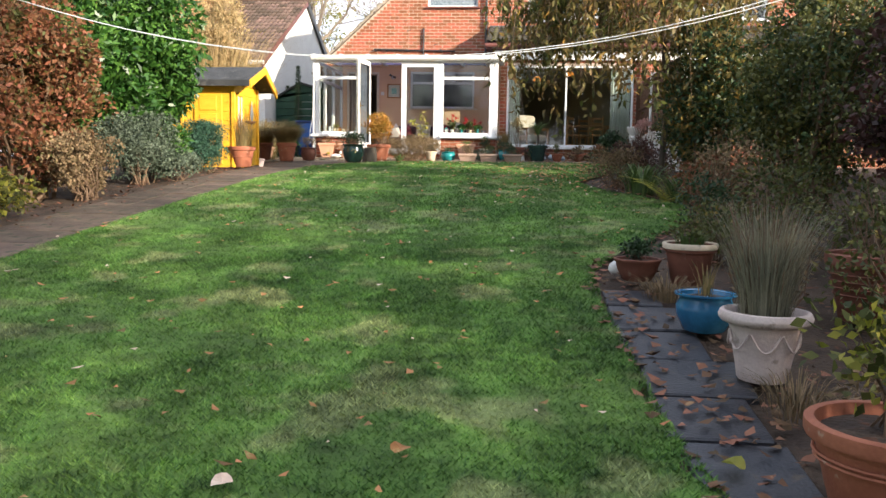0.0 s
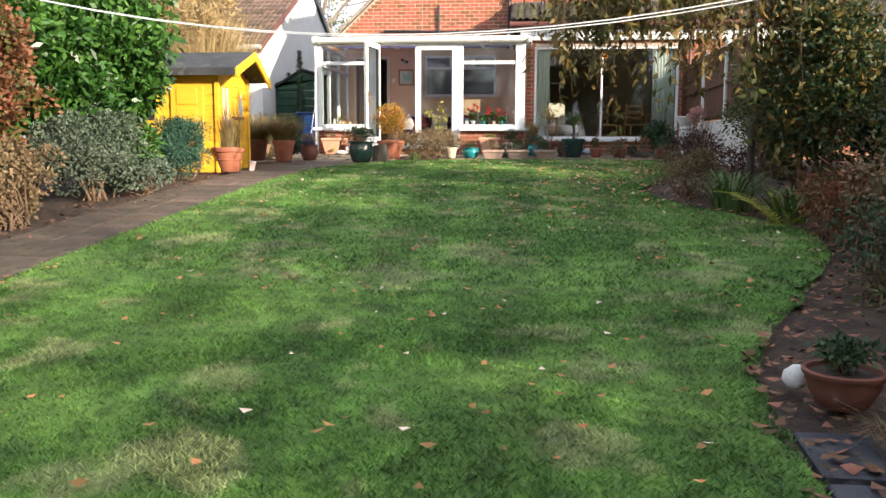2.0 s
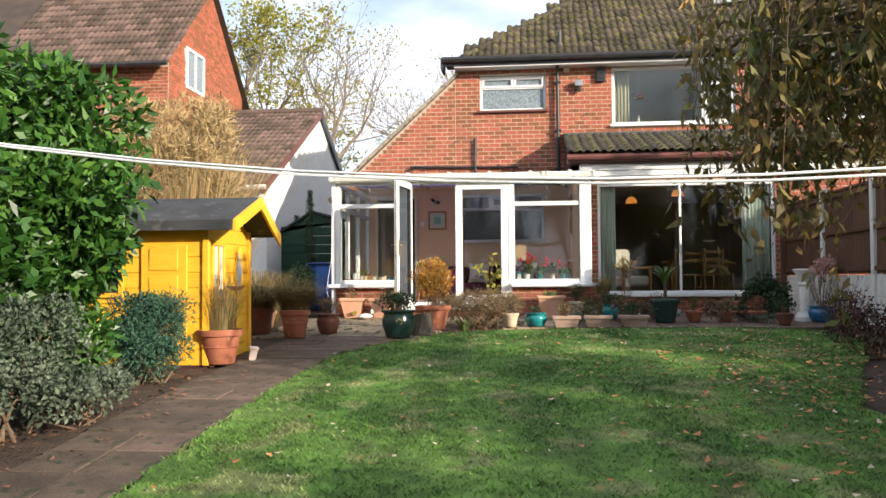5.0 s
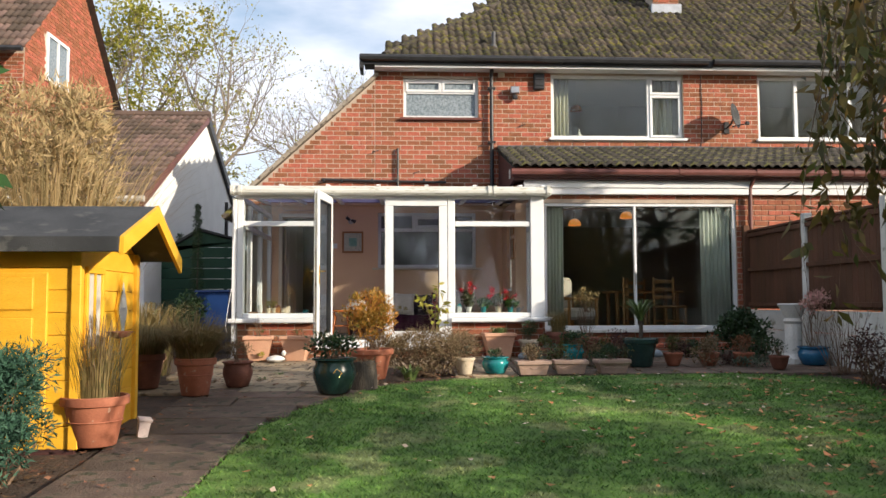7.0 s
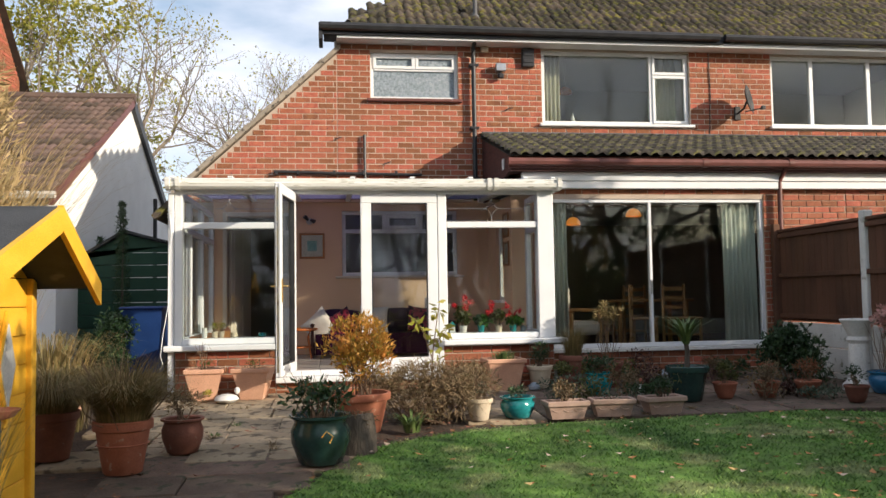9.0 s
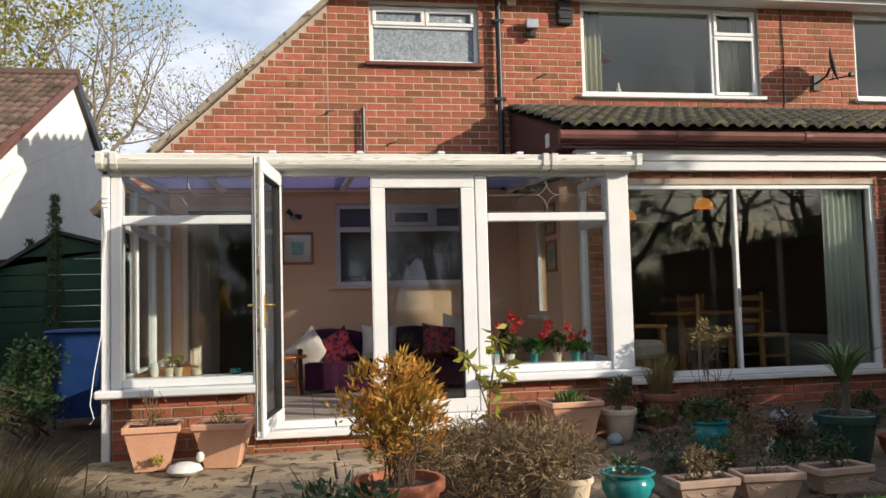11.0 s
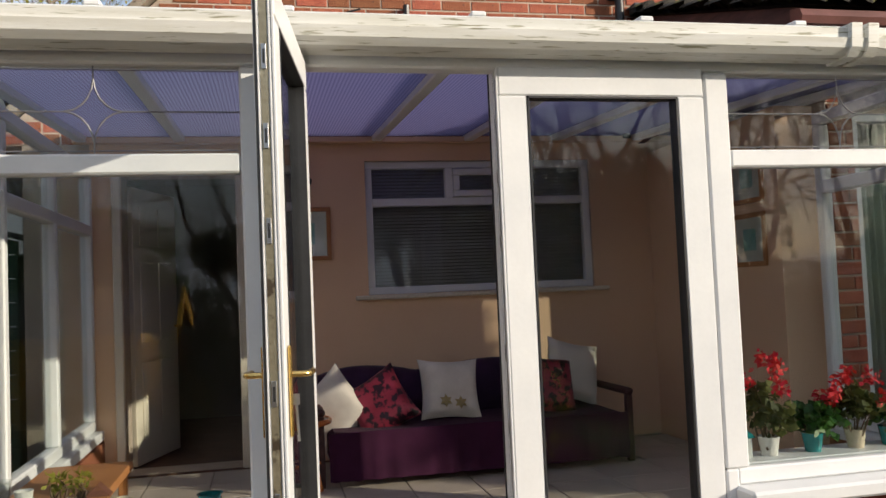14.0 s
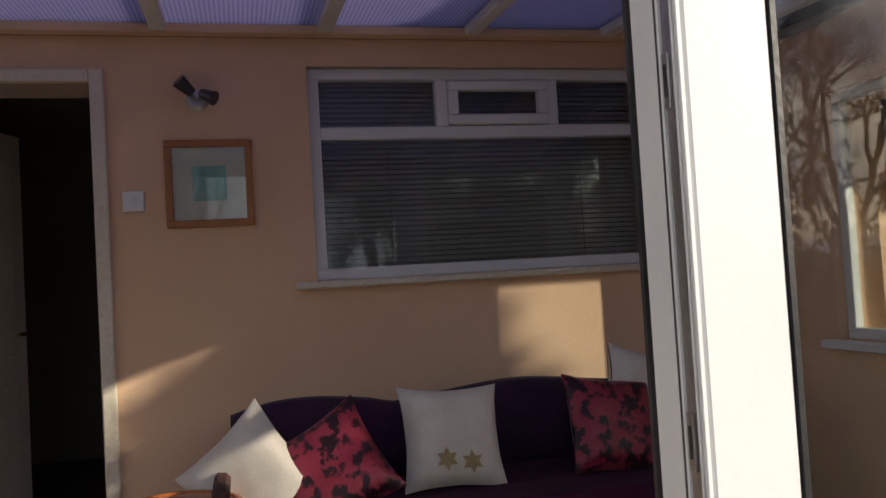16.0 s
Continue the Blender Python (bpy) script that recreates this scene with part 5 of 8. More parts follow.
tall_grass("dry_bamboo", (-7.5, 19.6), 1500, 0.9, 4.1, 0.014, 0.42, M_PALETWIG, "tall tan screen of dry bamboo stems", 0.3)
shrub("dry_bamboo_thicket", (-7.6, 19.3), (1.4, 1.4, 2.2), 13000, (0.17, 0.022), M_PALETWIG, "tan feathery thicket of dry bamboo leaves", "bamboo", 70, 0.35, M_PALETWIG, 40, -0.3)
tall_grass("dry_bamboo", (-8.6, 17.8), 900, 0.8, 3.8, 0.014, 0.45, M_PALETWIG, "tall tan clump of dry bamboo stems", 0.3)
shrub("birch_scrub", (-8.9, 16.5), (1.0, 1.0, 2.0), 3500, (0.06, 0.03), M_OLIVELEAF, "olive scrub behind the playhouse", "shrub", 40, 0.35, lift=0.4)
tall_grass("pampas_grass", (-5.85, 18.4), 700, 0.35, 1.5, 0.012, 0.4, M_SEDGE, "arching straw-coloured grass behind the playhouse", 0.5)
tall_grass("pampas_grass", (-5.6, 17.4), 400, 0.25, 0.9, 0.011, 0.5, M_SEDGE, "arching straw-coloured grass behind the playhouse", 0.5)
shrub("dark_shrub", (-6.2, 22.0), (0.5, 0.9, 0.5), 2500, (0.06, 0.035), M_DARKLEAF, "dark evergreen shrub beside the conservatory", "shrub", 24, 0.2)
for sx, sy, sh in ((-6.7, 24.6, 2.7), (-7.3, 25.6, 2.2)):
    st = thing("columnar_conifer", (sx, sy, 1.48), "thin dark columnar conifer", "conifer", "conifers by the shed")
    part("trunk", Build().tube([(0, 0, 0), (0.02, 0, sh)], [0.03, 0.006], 6), M_BARK, st)
    hh = rng.uniform(0.1, sh, 2600)
    rr = (0.16 * (1 - hh / sh) ** 0.6 + 0.03) * rng.uniform(0.3, 1, 2600)
    aa = rng.uniform(0, 6.283, 2600)
    part("foliage", leaf_mesh("foliage", np.stack([np.cos(aa) * rr, np.sin(aa) * rr, hh], 1), 0.06, 0.015, hang=-0.5), M_DARKLEAF, st)

# ---- right border ----
shrub("copper_hedge", (3.3, 5.6), (0.95, 2.6, 1.5), 24000, (0.075, 0.042), M_PURPLELEAF, "tall dark copper-leaved hedge with olive tints", "hedge", 100, 0.33, stems=34, second=(M_OLIVELEAF, 0.16, (0.06, 0.035)))
shrub("copper_hedge", (3.4, 1.2), (1.0, 2.4, 1.4), 8000, (0.08, 0.045), M_PURPLELEAF, "tall dark copper-leaved hedge", "hedge", 60, 0.38, stems=20)
shrub("olive_shrub", (2.95, 9.0), (0.9, 1.3, 1.45), 15000, (0.06, 0.034), M_OLIVELEAF, "olive and yellow autumn shrub in the border", "shrub", 60, 0.3, stems=24, second=(M_DARKLEAF, 0.2, (0.06, 0.03)))
shrub("dark_shrub", (2.5, 11.6), (0.75, 1.15, 1.3), 13000, (0.07, 0.036), M_DARKLEAF, "dark green shrub under the weeping tree", "shrub", 50, 0.3, stems=16, second=(M_WEEPLEAF, 0.45, (0.08, 0.034)))
shrub("small_leaved_hedge", (2.95, 14.6), (0.75, 1.75, 1.02), 13000, (0.045, 0.026), M_OLIVELEAF, "small-leaved olive green hedge", "hedge", 90, 0.27, stems=26, second=(M_DARKLEAF, 0.35, (0.045, 0.026)))
shrub("twiggy_bush", (1.35, 12.1), (0.5, 0.7, 0.3), 1800, (0.05, 0.02), M_HEATHER, "low brown twiggy bush at the lawn's edge", "shrub", 26, 0.15, stems=26)
shrub("twiggy_bush", (1.95, 15.2), (0.5, 0.8, 0.32), 1600, (0.05, 0.025), M_PURPLELEAF, "low bare brown bush at the lawn's edge", "shrub", 24, 0.16, stems=24)
shrub("twiggy_bush", (1.9, 6.6), (0.4, 0.7, 0.55), 1100, (0.045, 0.025), M_OLIVELEAF, "thin twiggy bush with a few yellowing leaves", "shrub", 24, 0.2, stems=24)
shrub("twiggy_bush", (2.0, 8.3), (0.5, 0.6, 0.5), 1500, (0.045, 0.025), M_HEATHER, "thin brown twiggy bush in the border", "shrub", 24, 0.2, stems=24)
shrub("twiggy_bush", (1.95, 4.3), (0.4, 0.6, 0.5), 900, (0.04, 0.024), M_OLIVELEAF, "thin twiggy bush in the border", "shrub", 22, 0.2, stems=24)
shrub("twiggy_bush", (1.75, 2.6), (0.35, 0.5, 0.3), 900, (0.045, 0.026), M_DARKLEAF, "low dark green bush in the border", "shrub", 22, 0.15, stems=16)
for bx_, by_, bz_, m_ in ((1.55, 3.2, 0.22, M_HEATHER), (1.6, 5.3, 0.3, M_HEATHER), (1.5, 6.6, 0.26, M_OLIVELEAF), (1.65, 7.6, 0.34, M_DARKLEAF), (2.3, 5.8, 0.45, M_OLIVELEAF), (2.35, 7.2, 0.5, M_OLIVELEAF), (2.4, 3.4, 0.45, M_OLIVELEAF), (1.95, 9.2, 0.3, M_REDLEAF), (2.2, 13.2, 0.3, M_PURPLELEAF), (2.3, 16.9, 0.35, M_PURPLELEAF)):
    shrub("border_bush", (bx_, by_), (0.34, 0.45, bz_), 800, (0.045, 0.02), m_, "low straggling twiggy bush in the border", "shrub", 20, 0.15, stems=30)
tall_grass("iris_clump", (1.55, 11.0), 130, 0.2, 0.75, 0.028, 0.7, M_GREENBLADE, "clump of arching green iris leaves", 0.55)
tall_grass("iris_clump", (1.95, 10.4), 100, 0.16, 0.6, 0.026, 0.8, M_GREENBLADE, "clump of arching green iris leaves", 0.55)
shrub("fern", (2.15, 9.6), (0.4, 0.4, 0.32), 1500, (0.12, 0.018), M_REDLEAF, "russet bracken fern in the border", "fern", 12, 0.2, hang=0.3)
fern = thing("yellow_fern", (1.75, 9.9, gz(9.9)), "arching yellow-green fern fronds", "fern")
frond = []
for i in range(9):
    a, ln = rng.uniform(0, 6.28), rng.uniform(0.5, 0.8)
    for f in np.linspace(0.12, 1, 22):
        for s in (-1, 1):
            p = np.array([math.cos(a) * ln * f, math.sin(a) * ln * f, 0.95 * ln * (f - 0.45 * f ** 2.4)])
            sd = np.array([-math.sin(a), math.cos(a), -0.25]) * s * 0.11 * (1.05 - f)
            fw = np.array([math.cos(a), math.sin(a), 0]) * 0.013
            frond.append([p - fw, p + sd * 0.5 - fw * 1.2, p + sd, p + sd * 0.5 + fw * 1.2])
part("frond_crown", quad_mesh("fronds", np.array(frond)), M_YELLOWLEAF, fern)

# weeping tree
weep = thing("weeping_tree", (1.95, 12.0, gz(11.9)), "small weeping tree with drooping green and brown autumn leaves", "tree")
wb = Build()
wb.tube([(0, 0, -0.1), (0.05, 0.02, 1.2), (-0.05, 0.1, 2.5), (-0.1, 0.2, 3.3)], [0.045, 0.04, 0.036, 0.03], 8)
strands, swigs = [], Build()
for i in range(350):
    a = rng.uniform(0, 6.283) if i % 3 else rng.uniform(2.2, 4.1)
    far = rng.uniform(0.35, 2.45)
    if i >= 235:
        a, far = (rng.uniform(2.75, 3.75), rng.uniform(1.6, 3.1)) if i % 2 else (rng.uniform(3.9, 5.6), rng.uniform(0.5, 2.3))
    ex, ey = 0.72 * math.cos(a) * far - 0.2, 0.8 * math.sin(a) * far + 0.35
    top = 3.4 + rng.uniform(-0.45, 0.5) - 0.16 * far
    drop = rng.uniform(0.5, 1.5) + (0.5 if i % 7 == 0 else 0) + (0.9 if i % 2 == 0 else 0.35) * (i >= 235)
    if i % 3 == 0:
        wb.tube([(-0.1, 0.2, 3.05 + rng.uniform(-0.4, 0.3)), (ex * 0.5 - 0.05, ey * 0.5 + 0.1, top + 0.15), (ex, ey, top)], [0.022, 0.013, 0.006], 5)
    pts = [(ex + rng.normal() * 0.03 * k, ey + rng.normal() * 0.03 * k, top - drop * k / 4) for k in range(5)]
    swigs.tube(pts, [0.005, 0.004, 0.003, 0.002, 0.0015], 3, False)
    for k in range(26):
        f = rng.uniform(0, 1)
        q = np.interp(f * 4, range(5), [p[0] for p in pts]), np.interp(f * 4, range(5), [p[1] for p in pts]), top - drop * f
        strands.append(np.array(q) + rng.normal(size=3) * 0.035)
part("trunk", wb, M_BARK, weep)
part("twig_curtain", swigs, M_TWIG, weep)
part("crown", leaf_mesh("crown", np.array(strands), 0.12, 0.044, hang=0.75), M_WEEPLEAF, weep)

# ---- trees beyond the garden and behind the walker ----
bare_tree((-10.5, 46), 14, 6, "bare pale tree with a few yellow leaves", 2200, M_YELLOWLEAF, bark=M_PALEBARK)
bare_tree((-17.5, 50), 15, 5, "pale tree with yellow-green leaves still on it", 8000, M_YELLOWLEAF, leaf=(0.22, 0.15), bark=M_PALEBARK)
bare_tree((-5.0, 50), 13, 6, "bare grey tree against the sky", 700, M_YELLOWLEAF, bark=M_PALEBARK)
bare_tree((-14.5, 56), 14, 5, "bare grey tree against the sky", 2500, M_YELLOWLEAF, leaf=(0.2, 0.14), bark=M_PALEBARK)
for i, (tx, ty, th) in enumerate(((9, -11, 17), (3, -14, 15), (-5, -13, 12), (-11, -10, 11), (13, -13, 18), (20, -14, 19), (27, -16, 19))):
    bare_tree((tx, ty), th, 6 if tx > 5 else 5, "bare tree beyond the garden's end", 900 if i % 2 else 0, M_ORANGELEAF, z=gz(ty))
for tx, ty, th in ((4, -10, 9), (1, -18, 12)):
    bare_tree((tx, ty), th, 6, "leafy brown tree beyond the boundary", 2600, M_OLIVELEAF, "autumn_tree", leaf=(0.2, 0.14))
# Mostly unseen leafy masses, added to darken window reflections and fill gaps.
for i, (hx, hy, rx, ry, rz) in enumerate(((-5, -8.5, 4.2, 1.0, 3.5), (16, 4, 1.5, 6.0, 3.5), (1.5, -8, 3.0, 0.8, 1.4), (6.5, -6, 2.6, 1.2, 1.7), (6.5, 4, 1.4, 4.0, 1.5), (7.5, 12.5, 1.3, 4.0, 1.5), (4.9, 7, 0.8, 5.0, 1.6), (4.5, 14.5, 0.8, 2.8, 1.15), (7.0, 16.2, 0.55, 0.6, 2.9), (12.5, -11, 8.0, 1.5, 4.8), (-8.4, 2, 1.0, 6.0, 2.5))):
    # The slim one at (7.0, 16.2) is added to keep sun off the side glazing.
    shrub("boundary_hedge", (hx, hy), (rx, ry, rz), int(4500 + 2600 * rz), (0.18, 0.1), M_DARKLEAF, "dark green leafy boundary filler, added for reflections, gaps and sun shade", "hedge", int(40 + 26 * rz), min(0.55, 0.8 * rx), M_BARK, 12)

# ---- playhouse ----
ph = thing("playhouse", (-5.9, 15.1, gz(15.1)), "yellow painted wooden playhouse with a black felt roof", "playhouse")
PX0, PX1, PY0, PY1, PZ0, PZ1 = -6.9, -5.05, 14.3, 15.62, 1.24, 2.7
PYM = 14.95
nb = 9
for i in range(nb):
    z0, z1 = PZ0 + (PZ1 - PZ0) * i / nb, PZ0 + (PZ1 - PZ0) * (i + 1) / nb - 0.004
    part("board", Build().box(PX0, PX1, PY0 + 0.002 * (i % 2), PY0 + 0.03, z0, z1, 0.004), M_YELLOW, ph, inplace=True)
for i in range(nb):
    z0, z1 = PZ0 + (PZ1 - PZ0) * i / nb, PZ0 + (PZ1 - PZ0) * (i + 1) / nb - 0.004
    part("board", Build().box(PX1 - 0.03, PX1 + 0.002 * (i % 2), PY0 + 0.032, 15.56, z0, z1, 0.004), M_YELLOW, ph, inplace=True)
part("gable", Build().prism([(PY0 + 0.05, PZ1 + 0.002), (15.58, PZ1 + 0.002), (PYM, 2.98)], "x", PX1 - 0.03, PX1), M_YELLOW, ph, inplace=True)
part("back_wall", Build().box(PX0, PX1 - 0.031, 15.59, PY1, PZ0, PZ1).box(PX0, PX0 + 0.03, PY0 + 0.032, 15.58, PZ0, PZ1), M_YELLOW, ph, inplace=True)
part("floor", Build().box(PX0, PX1, PY0, PY1, PZ0 - 0.06, PZ0), M_DARKWOOD, ph, inplace=True)
for y0, y1, x0, x1 in ((PY0 - 0.03, PY0 + 0.04, PX1 - 0.035, PX1 + 0.035), (15.55, 15.62, PX1 - 0.035, PX1 + 0.035)):
    part("corner_post", Build().box(x0, x1, y0, y1, PZ0, PZ1, 0.006), M_YELLOW, ph, inplace=True)
pdoor = part("door", Build().box(-5.75, -5.25, PY0 - 0.03, PY0 - 0.002, PZ0 + 0.06, 2.5, 0.006), M_YELLOW, ph, inplace=True)
for k in range(4):
    part("panel", Build().box(-5.66, -5.34, PY0 - 0.042, PY0 - 0.028, PZ0 + 0.12 + 0.29 * k, PZ0 + 0.36 + 0.29 * k, 0.01), M_YELLOW, pdoor)
pw = part("window", Build().box(-6.55, -5.95, PY0 - 0.035, PY0 - 0.003, 1.95, 2.0, 0.004).box(-6.55, -5.95, PY0 - 0.035, PY0 - 0.003, 2.48, 2.52, 0.004).box(-6.55, -6.5, PY0 - 0.034, PY0 - 0.003, 2.0, 2.48, 0.004).box(-6.0, -5.95, PY0 - 0.034, PY0 - 0.003, 2.0, 2.48, 0.004), M_YELLOW, ph, inplace=True)
part("pane", Build().box(-6.5, -6.0, PY0 - 0.012, PY0 - 0.004, 2.0, 2.48), M_BLACK, pw)
M_PALEPANE = surf("dusty_perspex", (0.42, 0.43, 0.42), (0.55, 0.55, 0.53), 0.25, 6, 60, 0.02, spec=0.6)
gw = part("window", Build().box(PX1 + 0.004, PX1 + 0.03, 14.42, 14.78, 1.88, 1.95, 0.004).box(PX1 + 0.004, PX1 + 0.03, 14.42, 14.78, 2.5, 2.55, 0.004).box(PX1 + 0.004, PX1 + 0.029, 14.42, 14.46, 1.95, 2.5, 0.004).box(PX1 + 0.004, PX1 + 0.029, 14.74, 14.78, 1.95, 2.5, 0.004).box(PX1 + 0.012, PX1 + 0.026, 14.59, 14.61, 1.95, 2.5), M_YELLOW, ph, inplace=True)
part("pane", Build().box(PX1 + 0.004, PX1 + 0.01, 14.46, 14.74, 1.95, 2.5), M_PALEPANE, gw)
dm = part("diamond_window", Build().prism([(15.22, 1.92), (15.36, 2.22), (15.22, 2.52), (15.08, 2.22)], "x", PX1 + 0.006, PX1 + 0.022), M_YELLOW, ph, inplace=True)
part("pane", Build().prism([(15.22, 1.99), (15.32, 2.22), (15.22, 2.45), (15.12, 2.22)], "x", PX1 + 0.022, PX1 + 0.028), M_PALEPANE, dm)
part("sill", Build().box(PX1, PX1 + 0.07, 14.36, 14.84, 1.82, 1.87, 0.006), M_YELLOW, ph, inplace=True)
for y0, y1, zl, zh in ((14.12, PYM, 2.71, 3.02), (PYM, 15.68, 3.02, 2.64)):
    part("roof_sheet", Build().prism([(y0, zl), (y1, zh), (y1, zh + 0.035), (y0, zl + 0.035)], "x", PX0 - 0.15, -4.7), M_FELT, ph, inplace=True)
    part("barge_board", Build().prism([(y0, zl - 0.09), (y1, zh - 0.1), (y1, zh + 0.03), (y0, zl + 0.04)], "x", -4.698, -4.67), M_YELLOW, ph, inplace=True)
part("felt_edge", Build().box(PX0 - 0.15, -4.7, 14.1, 14.12, 2.64, 2.75, 0.004), M_FELT, ph, inplace=True)
feeder = thing("bird_bath_stake", (-4.85, 14.62, gz(14.6)), "rusty bird dish on a thin metal stake", "bird feeder")
part("stake", Build().tube([(0, 0, 0), (0.01, 0, 0.78)], 0.006, 6), M_BLACK, feeder)
part("dish", Build().lathe([(0.02, 0.76), (0.07, 0.775), (0.1, 0.81), (0.095, 0.812), (0.06, 0.785)], 20), M_TERRADARK, feeder, smooth=50)

# ---- neighbours ----
bung = thing("white_bungalow", (-12, 28, 1.5), "white rendered bungalow with a brown tiled roof", "house")
GX = -7.5
part("gable_wall", Build().prism([(23.9, 1.4), (33.3, 1.4), (33.3, 4.35), (28.6, 6.8), (23.9, 4.35)], "x", GX - 0.25, GX), M_PANEWHITE, bung, inplace=True)
part("front_wall", Build().box(-22, GX - 0.25, 23.9, 24.1, 1.4, 4.35), M_PANEWHITE, bung, inplace=True)
bp_ = math.degrees(math.atan2(6.87 - 4.3, 28.6 - 23.6))
broof = part("roof", Build().add([(GX + 0.08, 23.55, 4.22), (-22, 23.55, 4.22), (-22, 28.6, 6.85), (GX + 0.08, 28.6, 6.85), (GX + 0.08, 33.6, 4.25), (-22, 33.6, 4.25)], [(0, 3, 2, 1), (3, 4, 5, 2)]), M_ROOF2, bung, inplace=True)
tile_rows(broof, Matrix.Translation((-15.8, 23.52, 4.23)) @ pose(0, 0, 0, bp_), 8.35, 17, lambda v: 0.0, M_ROOF2)
part("barge", Build().prism([(28.6, 6.62), (33.6, 4.02), (33.6, 4.25), (28.6, 6.86)], "x", GX + 0.005, GX + 0.09), M_BLACK, bung, inplace=True)
part("barge", Build().prism([(23.5, 4.02), (28.6, 6.7), (28.6, 6.86), (23.5, 4.22)], "x", GX + 0.005, GX + 0.085), M_BROWN, bung, inplace=True)
part("gutter", Build().tube([(-22, 23.5, 4.18), (GX + 0.1, 23.5, 4.18)], 0.06, 6), M_STONE, bung, inplace=True)
part("ridge", Build().tube([(-22, 28.6, 6.87), (GX + 0.1, 28.6, 6.87)], 0.11, 8), M_ROOF2, bung, inplace=True)
part("wall_pipe", Build().tube([(GX + 0.04, 30.9, 1.5), (GX + 0.04, 30.9, 5.0)], 0.05, 6), M_BLACK, bung, inplace=True)
nbh = thing("brick_house", (-14, 28, 1.5), "red brick neighbouring house with a tiled roof", "house")
NX = -10.6
ngw = part("gable_wall", Build().prism([(25.7, 1.4), (31.0, 1.4), (31.0, 7.8), (28.35, 10.4), (25.7, 7.8)], "x", NX - 0.25, NX), M_MORTAR, nbh, inplace=True)
nb_b, r = Build(), 0
z = 3.0
while z < 10.2:
    lo, hi = 25.7, 31.0
    if z > 7.75:
        lo, hi = 25.7 + (z - 7.75) * 2.65 / 2.6, 31.0 - (z - 7.75) * 2.65 / 2.6
    y = lo - (BL / 2 if r % 2 else 0)
    while y < hi:
        a, b = max(y, lo), min(y + BL, hi)
        if b - a > 0.04 and not (26.7 < (a + b) / 2 < 27.9 and 7.2 < z + 0.04 < 8.3):
            nb_b.box(NX, NX + 0.012, a + 0.005, b - 0.005, z + 0.005, z + BH - 0.006)
        y += BL
    z += BH
    r += 1
tagged(part("bricks", nb_b, M_BRICK, ngw), kind="stuff")
nfw = part("front_wall", Build().box(-20, NX - 0.25, 25.7, 25.9, 1.4, 7.7), M_MORTAR, nbh, inplace=True)
brick_field(nfw, -14.5, NX - 0.01, 4.5, 7.5, 25.69)
nw = part("window", Build().box(NX + 0.0, NX + 0.05, 26.7, 27.9, 7.2, 7.27).box(NX + 0.0, NX + 0.05, 26.7, 27.9, 8.22, 8.3).box(NX + 0.0, NX + 0.05, 26.7, 26.78, 7.27, 8.22).box(NX + 0.0, NX + 0.05, 27.82, 27.9, 7.27, 8.22).box(NX + 0.0, NX + 0.05, 27.26, 27.33, 7.27, 8.22), M_UPVC, nbh, inplace=True)
part("pane", Build().box(NX + 0.004, NX + 0.02, 26.75, 27.85, 7.25, 8.25), M_FROST, nw)
nroof = part("roof", Build().add([(NX + 0.15, 25.3, 7.5), (-20, 25.3, 7.5), (-20, 28.35, 10.5), (NX + 0.15, 28.35, 10.5), (NX + 0.15, 31.4, 7.5), (-20, 31.4, 7.5)], [(0, 3, 2, 1), (3, 4, 5, 2)]), M_ROOF2, nbh, inplace=True)
tile_rows(nroof, Matrix.Translation((-15.2, 25.28, 7.5)) @ pose(0, 0, 0, 44.5), 4.8, 13, lambda v: 0.0, M_ROOF2)
part("gutter", Build().tube([(-20, 25.25, 7.48), (NX + 0.15, 25.25, 7.48)], 0.06, 6), M_BLACK, nbh, inplace=True)

gs = thing("green_shed", (-6.75, 25.9, 1.5), "dark green wooden garden shed", "shed")
for i in range(9):
    part("board", Build().box(-7.5, -6.0, 25.0 + 0.003 * (i % 2), 25.04, 1.5 + 0.21 * i, 1.5 + 0.21 * i + 0.2, 0.006), M_SHED, gs, inplace=True)
part("side_wall", Build().box(-6.04, -6.0, 25.041, 27, 1.5, 3.39), M_SHED, gs, inplace=True)
part("side_wall", Build().box(-7.5, -7.46, 25.041, 27, 1.5, 3.39), M_SHED, gs, inplace=True)
part("roof", Build().prism([(-7.6, 3.2), (-6.75, 3.72), (-5.9, 3.5), (-5.9, 3.54), (-6.75, 3.77), (-7.6, 3.25)], "y", 24.9, 27.1), M_FELT, gs, inplace=True)
part("gable_board", Build().prism([(-7.5, 3.39), (-6.0, 3.39), (-6.0, 3.5), (-6.75, 3.7), (-7.5, 3.27)], "y", 25.0, 25.04), M_SHED, gs, inplace=True)
wb_ = thing("wheelie_bin", (-5.95, 22.9, 1.49), "blue plastic wheelie bin", "bin")
part("body", Build().frustum(0.44, 0.5, 0.56, 0.66, 0.06, 0.95), M_BIN, wb_)
part("lid", Build().box(-0.3, 0.3, -0.35, 0.36, 0.952, 1.0, 0.02), M_BIN, wb_)
for s in (-1, 1):
    part("wheel", Build().tube([(s * 0.2, 0.26, 0.1), (s * 0.26, 0.26, 0.1)], 0.1, 14), M_BLACK, wb_)

